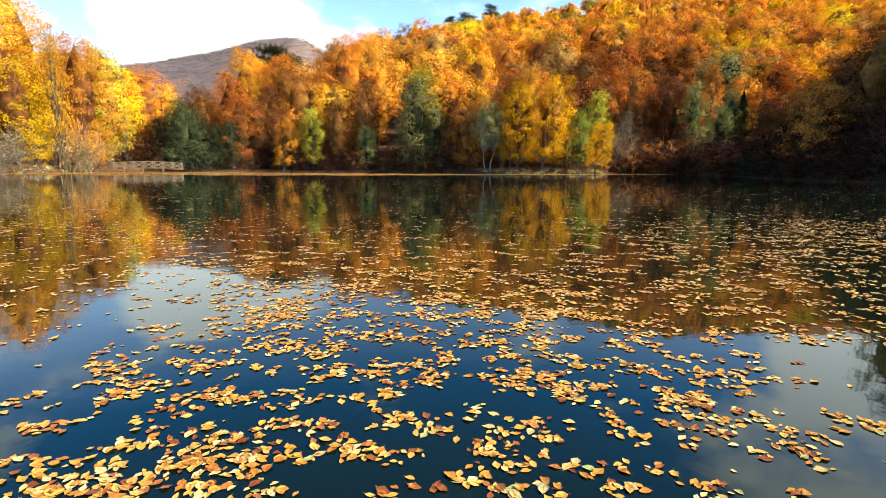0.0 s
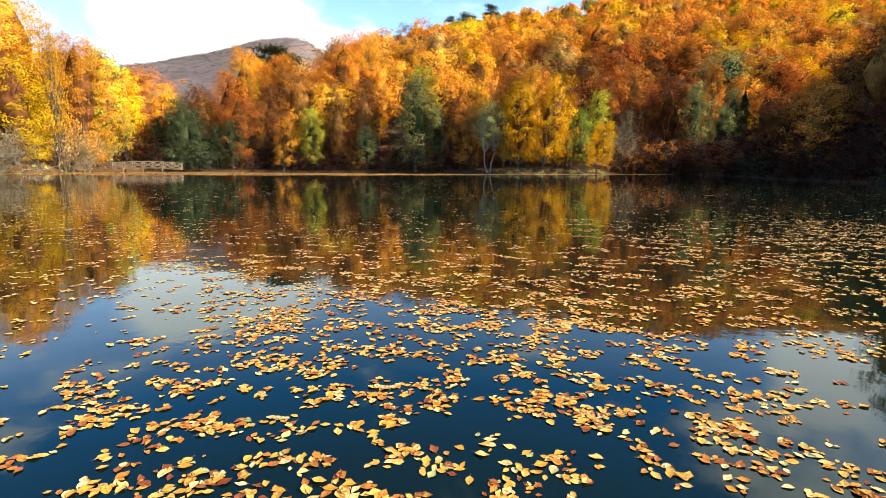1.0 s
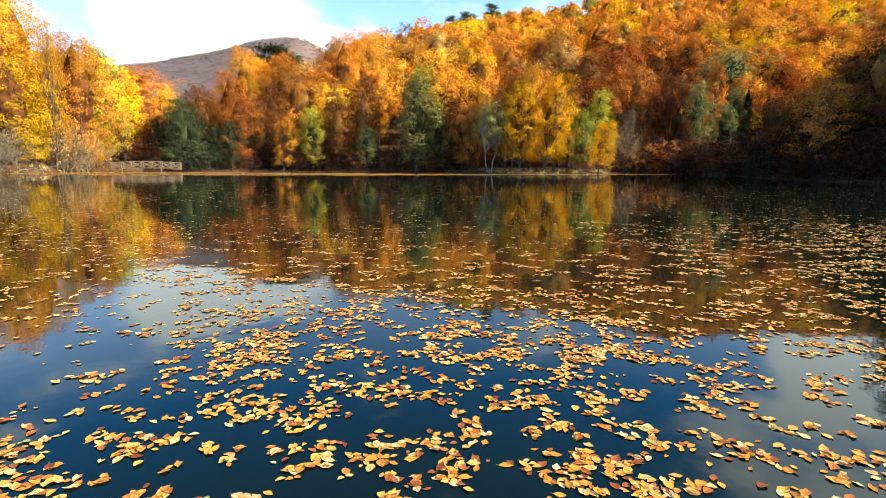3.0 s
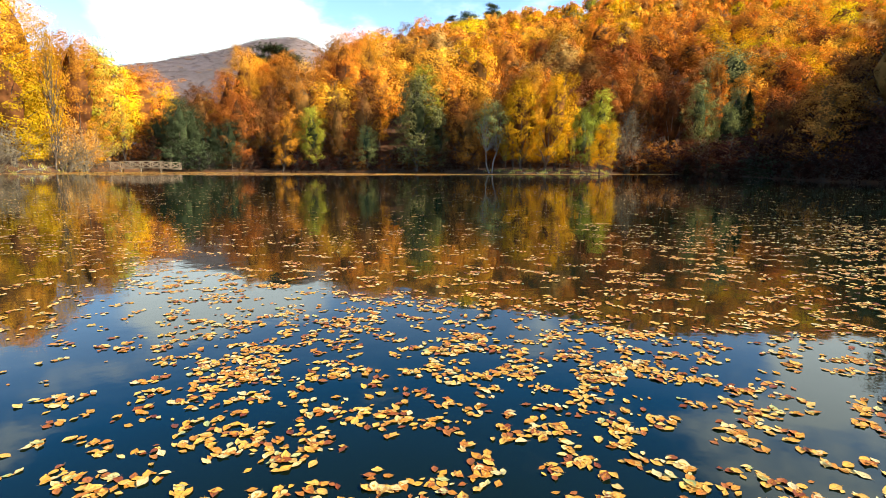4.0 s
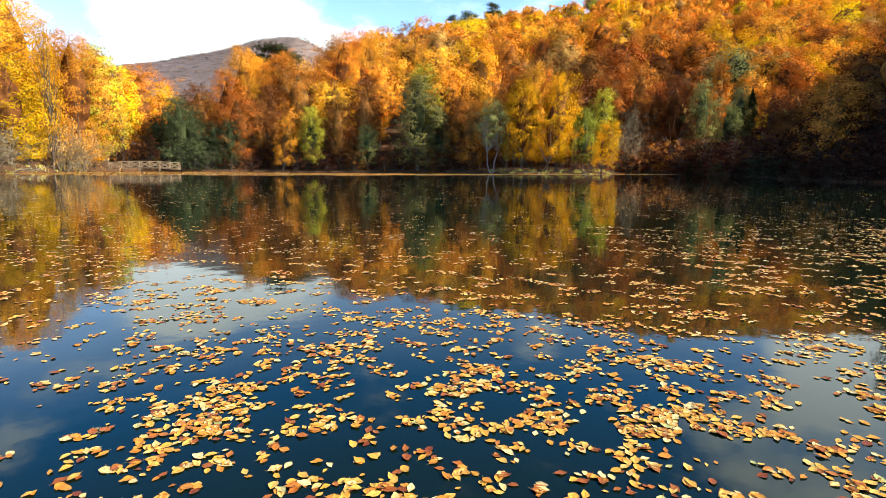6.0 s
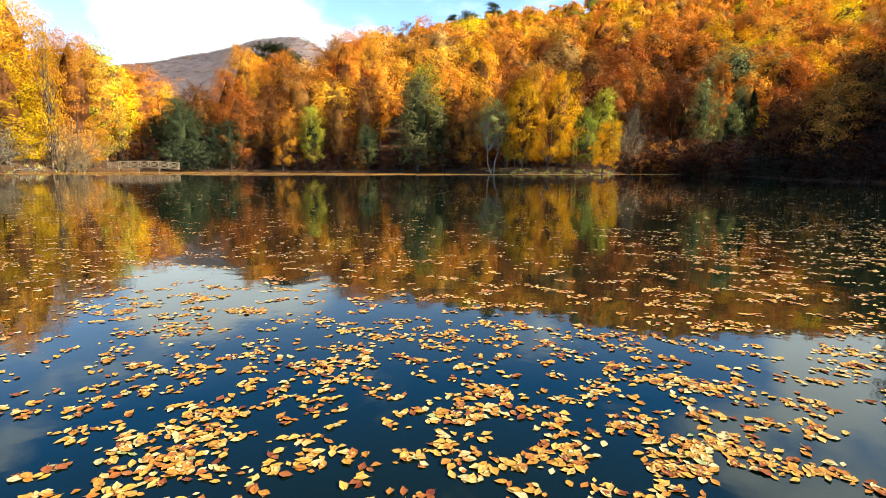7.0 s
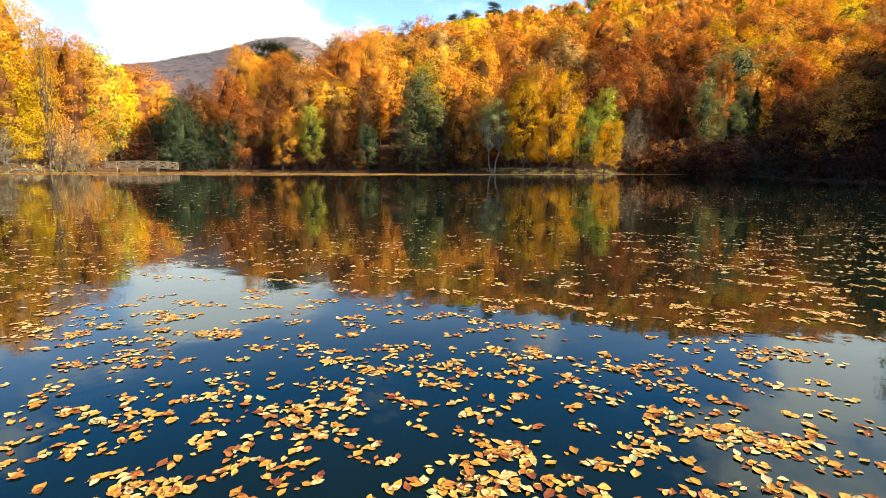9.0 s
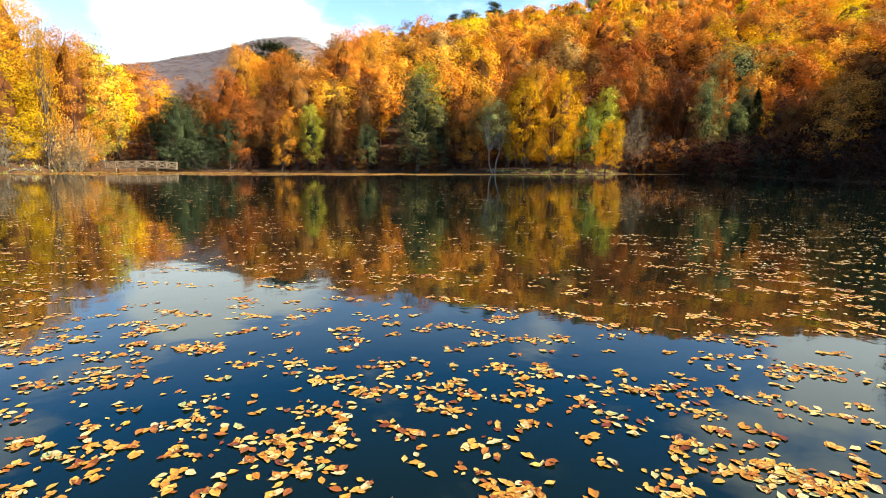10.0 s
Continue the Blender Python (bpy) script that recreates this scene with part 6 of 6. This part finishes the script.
raft(2.41, 7.03, 0.20, -0.08, 20)
raft(-0.19, 6.99, 0.07, 0.01, 4)
raft(1.65, 7.01, 0.05, -0.03, 8)
raft(-1.48, 6.98, 0.25, 0.05, 17)
raft(2.07, 6.99, 0.32, 0.06, 23)
raft(1.83, 7.05, -0.00, -0.03, 4)
raft(-3.26, 7.00, 0.15, 0.06, 20)
raft(-2.49, 6.96, 0.05, 0.15, 13)
raft(-0.74, 7.11, 0.06, -0.12, 6)
raft(-0.60, 7.05, 0.22, 0.02, 10)
raft(-2.95, 7.16, 0.19, -0.09, 20)
raft(1.55, 7.10, 0.16, 0.09, 6)
raft(-1.56, 7.16, 0.06, 0.03, 5)
raft(-2.69, 7.16, 0.11, 0.03, 10)
raft(-3.56, 7.15, 0.03, 0.10, 8)
raft(1.74, 7.26, 0.48, -0.05, 27)
raft(-3.33, 7.18, 0.09, 0.10, 15)
raft(0.32, 7.24, 0.02, -0.01, 2)
raft(-3.44, 7.26, 0.19, 0.04, 15)
raft(-1.13, 7.26, 0.15, 0.07, 10)
raft(0.55, 7.30, 0.07, 0.00, 5)
raft(-1.46, 7.29, 0.06, 0.02, 4)
raft(-2.31, 7.34, 0.27, -0.06, 29)
raft(2.61, 7.31, 0.21, 0.00, 10)
raft(-2.29, 7.32, 0.31, 0.01, 29)
raft(1.45, 7.33, 0.11, -0.01, 8)
raft(1.01, 7.32, 0.06, 0.01, 5)
raft(-0.25, 7.31, 0.12, 0.04, 10)
raft(-1.07, 7.34, 0.11, 0.00, 8)
raft(-2.55, 7.34, 0.11, 0.03, 8)
raft(-2.74, 7.37, 0.11, 0.04, 12)
raft(-2.23, 7.41, 0.28, -0.03, 10)
raft(-2.75, 7.40, 0.10, 0.00, 10)
raft(-3.28, 7.38, 0.13, 0.05, 8)
raft(-3.76, 7.38, 0.19, 0.10, 20)
raft(-0.04, 7.45, 0.22, 0.04, 10)
raft(-0.03, 7.46, 0.12, 0.04, 6)
raft(-3.44, 7.56, 0.30, -0.06, 31)
raft(2.17, 7.55, 0.19, 0.00, 35)
raft(-1.12, 7.61, 0.25, -0.07, 22)
raft(0.16, 7.57, 0.42, 0.02, 35)
raft(0.68, 7.62, 0.13, -0.03, 17)
raft(1.80, 7.64, 0.27, -0.06, 11)
raft(-1.67, 7.64, 0.18, 0.04, 13)
raft(-2.16, 7.66, 0.11, 0.02, 6)
raft(1.08, 7.70, 0.19, -0.02, 11)
raft(1.98, 7.72, 0.13, -0.03, 16)
raft(-0.71, 7.73, 0.10, -0.04, 6)
raft(0.01, 7.71, 0.13, 0.08, 17)
raft(-1.98, 7.70, 0.15, 0.12, 17)
raft(-3.62, 7.74, 0.24, 0.04, 17)
raft(-2.86, 7.65, 0.28, 0.24, 57)
raft(-2.93, 7.88, 0.21, -0.15, 27)
raft(2.49, 7.81, 0.12, 0.00, 11)
raft(-1.21, 7.80, 0.19, 0.04, 17)
raft(2.29, 7.84, 0.15, -0.04, 17)
raft(3.01, 7.86, 0.10, -0.04, 17)
raft(-0.52, 7.78, 0.26, 0.17, 22)
raft(1.45, 7.86, 0.12, 0.00, 16)
raft(1.77, 7.91, 0.06, -0.08, 6)
raft(-4.06, 7.85, 0.24, 0.05, 11)
raft(-0.11, 7.90, 0.08, 0.03, 6)
raft(-0.21, 7.94, 0.03, 0.00, 6)
raft(-1.72, 7.95, 0.08, 0.00, 5)
raft(-3.19, 7.85, 0.27, 0.19, 22)
raft(1.15, 7.93, 0.14, 0.04, 16)
raft(-0.78, 7.93, 0.16, 0.09, 17)
raft(2.12, 8.00, 0.23, 0.09, 17)
raft(2.37, 8.00, 0.34, 0.09, 27)
raft(-3.66, 8.03, 0.10, 0.05, 16)
raft(3.37, 8.07, 0.31, -0.03, 31)
raft(-3.98, 8.11, 0.15, 0.05, 16)
raft(-1.01, 8.09, 0.28, 0.10, 16)
raft(0.14, 8.12, 0.30, 0.10, 31)
raft(-1.71, 8.17, 0.15, 0.02, 16)
raft(-3.52, 8.17, 0.19, 0.03, 16)
raft(-2.22, 8.25, 0.27, -0.09, 27)
raft(3.26, 8.29, 0.19, -0.18, 31)
raft(-2.52, 8.19, 0.07, 0.03, 5)
raft(-2.89, 8.28, 0.31, -0.09, 27)
raft(0.92, 8.33, 0.30, -0.18, 31)
raft(-4.29, 8.19, 0.06, 0.10, 9)
raft(-0.58, 8.24, 0.11, 0.00, 6)
raft(-4.48, 8.24, 0.04, 0.05, 6)
raft(2.11, 8.31, 0.36, -0.08, 27)
raft(-1.12, 8.28, 0.05, 0.00, 5)
raft(1.82, 8.35, 0.07, -0.09, 13)
raft(-3.07, 8.37, 0.22, -0.04, 16)
raft(2.88, 8.33, 0.28, 0.06, 13)
raft(2.11, 8.26, 0.32, 0.20, 16)
raft(3.83, 8.40, 0.21, -0.04, 17)
raft(-1.70, 8.41, 0.37, -0.02, 20)
raft(0.53, 8.47, 0.08, 0.00, 9)
raft(0.68, 8.57, 0.24, -0.20, 22)
raft(0.11, 8.56, 0.35, -0.14, 27)
raft(3.20, 8.48, 0.26, 0.06, 17)
raft(-2.38, 8.49, 0.12, 0.06, 20)
raft(-3.41, 8.46, 0.19, 0.17, 16)
raft(-0.65, 8.54, 0.08, 0.06, 5)
raft(3.56, 8.60, 0.11, -0.05, 11)
raft(-4.37, 8.54, 0.19, 0.06, 11)
raft(-4.74, 8.53, 0.08, 0.11, 9)
raft(-0.86, 8.64, 0.04, 0.00, 5)
raft(-4.51, 8.43, -0.03, 0.45, 27)
raft(3.96, 8.71, 0.19, -0.05, 16)
raft(-1.94, 8.72, 0.16, -0.05, 16)
raft(1.60, 8.65, 0.58, 0.13, 35)
raft(1.20, 8.81, 0.18, -0.11, 20)
raft(-2.53, 8.88, 0.38, -0.22, 31)
raft(-4.34, 8.77, 0.33, 0.09, 20)
raft(3.47, 8.81, 0.40, 0.01, 27)
raft(-0.26, 8.88, 0.27, -0.11, 22)
raft(-1.54, 8.91, 0.41, -0.11, 27)
raft(2.66, 8.97, 0.12, -0.06, 11)
raft(-0.47, 9.00, 0.21, -0.06, 13)
raft(4.14, 9.20, 0.38, -0.12, 31)
raft(-4.92, 9.13, 0.42, 0.08, 22)
raft(2.49, 9.28, 0.20, -0.13, 17)
raft(0.25, 9.21, 0.26, 0.01, 17)
raft(2.13, 9.27, 0.20, -0.06, 11)
raft(1.09, 9.11, 0.26, 0.27, 20)
raft(-1.13, 9.24, 0.32, 0.08, 9)
raft(3.48, 9.31, 0.42, -0.05, 27)
raft(-1.58, 9.36, 0.19, -0.13, 16)
raft(4.74, 9.35, 0.07, -0.07, 11)
raft(-2.25, 9.42, 0.35, -0.20, 27)
raft(-2.48, 9.41, 0.22, -0.06, 11)
raft(4.18, 9.61, 0.30, -0.27, 40)
raft(3.31, 9.59, 0.21, -0.21, 27)
raft(-3.75, 9.59, 0.61, -0.20, 20)
raft(-0.06, 9.48, 0.10, 0.08, 9)
raft(-5.78, 9.76, 0.64, -0.37, 16)
raft(-1.05, 9.60, 0.34, 0.04, 17)
raft(-4.40, 9.81, 0.59, -0.30, 20)
raft(1.19, 9.52, 0.61, 0.33, 13)
raft(-1.55, 9.74, 0.22, -0.07, 13)
raft(-4.92, 9.79, 0.62, -0.14, 17)
raft(3.81, 9.91, 0.47, -0.14, 40)
raft(-0.52, 10.11, 0.25, -0.25, 11)
raft(-0.92, 10.10, 0.41, -0.16, 16)
raft(-5.57, 9.94, 0.59, 0.20, 20)
raft(-1.31, 10.45, 0.22, -0.54, 16)
raft(3.99, 10.26, 0.59, 0.20, 44)
raft(-4.39, 10.54, 0.83, -0.26, 27)
raft(1.36, 10.45, 0.37, 0.07, 11)
raft(3.12, 10.51, 0.12, 0.00, 2)
raft(3.49, 10.24, 0.94, 0.62, 40)
raft(-6.39, 10.47, 0.65, 0.23, 22)
raft(-3.37, 10.29, 0.26, 0.63, 17)
raft(-2.92, 10.40, 0.30, 0.53, 22)
raft(2.65, 10.80, 0.64, -0.18, 35)
raft(3.44, 10.93, 0.40, -0.40, 27)
raft(5.23, 11.59, 0.24, -0.24, 13)

# lone leaves between the rafts, and rafts to either side of the drift
for k in range(240):
    y = leaf_rng.uniform(1.9, 12)
    raft(leaf_rng.uniform(-1.0, 1.0) * (y + 0.6), y, 0.02, 0.0, 1)
for k in range(1500):
    y = leaf_rng.uniform(-3, 12)
    x = leaf_rng.uniform(-13, 13)
    known = 0.85 * (y if y < 2.93 else y - 0.87 if y < 3.82 else y - 1.74 if y < 4.68 else y - 2.61 if y < 5.55 else y - 3.48)
    if abs(x) > known + 0.05 or y < 1.8:
        raft(x, y, leaf_rng.normal() * 0.12, leaf_rng.normal() * 0.12, int(leaf_rng.integers(2, 12)))


for k in range(420):
    y = leaf_rng.uniform(-2, 9)
    x = leaf_rng.normal() * 3.6
    if abs(x) > 0.85 * y + 0.1 or y < 1.7:
        raft(x, y, leaf_rng.normal() * 0.2, leaf_rng.normal() * 0.1, int(leaf_rng.integers(5, 17)))

for k in range(650):
    y = leaf_rng.uniform(4.0, 13)
    x = leaf_rng.uniform(0.25, 0.95) * y
    known = 0.85 * (y - 1.74 if y < 4.68 else y - 2.61 if y < 5.55 else y - 3.48)
    if x > known + 0.05:
        raft(x, y, leaf_rng.normal() * 0.16, leaf_rng.normal() * 0.12, int(leaf_rng.integers(3, 13)))


# rafts along the sunny side
for k in range(260):
    y = leaf_rng.uniform(5.2, 13)
    x = -leaf_rng.uniform(0.3, 1.0) * y
    if -x > 0.85 * (y - 2.61 if y < 5.55 else y - 3.48) + 0.05:
        raft(x, y, leaf_rng.normal() * 0.2, leaf_rng.normal() * 0.1, int(leaf_rng.integers(2, 10)))

# the dense drift off the shaded shore
for k in range(360):
    raft(leaf_rng.uniform(2.8, 13.5), leaf_rng.uniform(7.6, 14.5), leaf_rng.normal() * 0.2, leaf_rng.normal() * 0.12, int(leaf_rng.integers(4, 13)))


def drift(x, y):
    """How thickly leaves lie further out, by the wind's lanes."""
    lanes = 0.55 + 0.6 * noise.noise((x * 0.13, y * 0.08, 7.0)) + 0.45 * noise.noise((x * 0.5, y * 0.3, 2.0))
    return max(0.0, lanes) * float(np.interp(y, [9.3, 12, 20, 45, 110], [0.35, 0.9, 0.8, 0.6, 0.4])) * (1.25 if x > 0.12 * y else 0.8) * (float(np.interp(y, [14, 20], [1.0, 0.3])) if x > 0.42 * y else 1.0)


far_rafts = 0
while far_rafts < 7000:
    y = (9.3 ** 0.65 + (103 ** 0.65 - 9.3 ** 0.65) * leaf_rng.random()) ** (1 / 0.65)
    x = leaf_rng.uniform(-0.98, 0.98) * y
    if leaf_rng.random() > drift(x, y) or float(inland(np.array(x), np.array(y))) > -0.5:
        continue
    far_rafts += 1
    raft(x, y, leaf_rng.normal() * 0.25, leaf_rng.normal() * 0.2, int(leaf_rng.integers(1, 9)))


def leaf_pose(p):
    return Matrix.LocRotScale((p[0], p[1], p[2]), Euler((p[4], p[5], p[3])), (p[6], p[6], p[6]))


def float_leaves():
    """The three hundred leaves in the middle of the camera's way are things of their own; all others are one mass."""
    shapes = []
    for co, f, blade in SHAPES:
        me = mark_blades(raw_mesh("floating_leaf", co, f, [FALLEN]), blade)
        me.polygons.foreach_set("use_smooth", [True] * len(me.polygons))
        shapes.append(me)
    single, co_all, f_all, blades, count = 0, [], [], [], 0
    for i, p in enumerate(FLOATING):
        if single < 300 and abs(p[0]) < 0.42 and 2.4 < p[1] < 7:
            single += 1
            ob = new("floating_leaf", shapes[i % len(shapes)])
            ob.matrix_world = leaf_pose(p)
            tagged(ob, "fallen beech leaf floating on the dark water", "leaf", "leaves floating on the lake")
            continue
        co, f, blade = (SHAPES[:8] if 1.9 < p[1] < 6.2 and abs(p[0]) < 0.95 * p[1] else PLAIN if p[1] < 10.5 else TINY)[i % 8]
        q = np.array(leaf_pose(p))
        lie = co * (1, 1, 0.45) if p[1] > 8 else co
        co_all.append(lie @ q[:3, :3].T + q[:3, 3])
        f_all.append(f + count)
        blades.append(blade)
        count += len(co)
    me = mark_blades(raw_mesh("floating_leaves", np.concatenate(co_all), np.concatenate(f_all), [FALLEN]), np.concatenate(blades))
    me.polygons.foreach_set("use_smooth", [True] * len(me.polygons))
    tagged(new("floating_leaves", me), "yellow and rust beech leaves drifting in rafts on the lake", "leaves", kind="stuff")


float_leaves()


def leaf_mat():
    """The thick lane of leaves blown against the far shore."""
    rng = np.random.default_rng(79)
    n = 60000
    x = rng.uniform(-58, 44, n)
    near = np.interp(x, [-58, -45, -20, 5, 16, 30, 44], [62, 60, 68, 78, 88, 96, 99])
    far = np.interp(x, [-58, -45, -20, 5, 16, 30, 44], [96, 98, 92, 92, 96, 102, 105])
    t = rng.uniform(0, 1, n)
    y = near + (far - near) * t
    edge = np.minimum(t, 1 - t) * 4 + 0.35 * np.sin(x * 0.9 + 3 * np.sin(y * 0.3)) + 0.25 * np.sin(x * 0.31 + y * 0.5)
    ok = (inland(x, y) < -0.3) & (rng.random(n) < np.clip(edge, 0.03, 1.0))
    x, y = x[ok], y[ok]
    c = np.stack([x, y, np.full(len(x), 0.012)], 1)
    co, f = cards(c, rng.normal(size=(len(c), 3)) * 0.05 + (0, 0, 1), 0.13, rng, 0.7)
    co[:, 2] = np.clip(co[:, 2], 0.004, 0.03)
    me = mark_blades(raw_mesh("leaf_mat", co, f, [FALLEN]), np.tile((0.3, 0.35), (len(co), 1)))
    tagged(new("leaf_mat", me), "thick lane of orange leaves floating off the far shore", "leaves", kind="stuff")


leaf_mat()
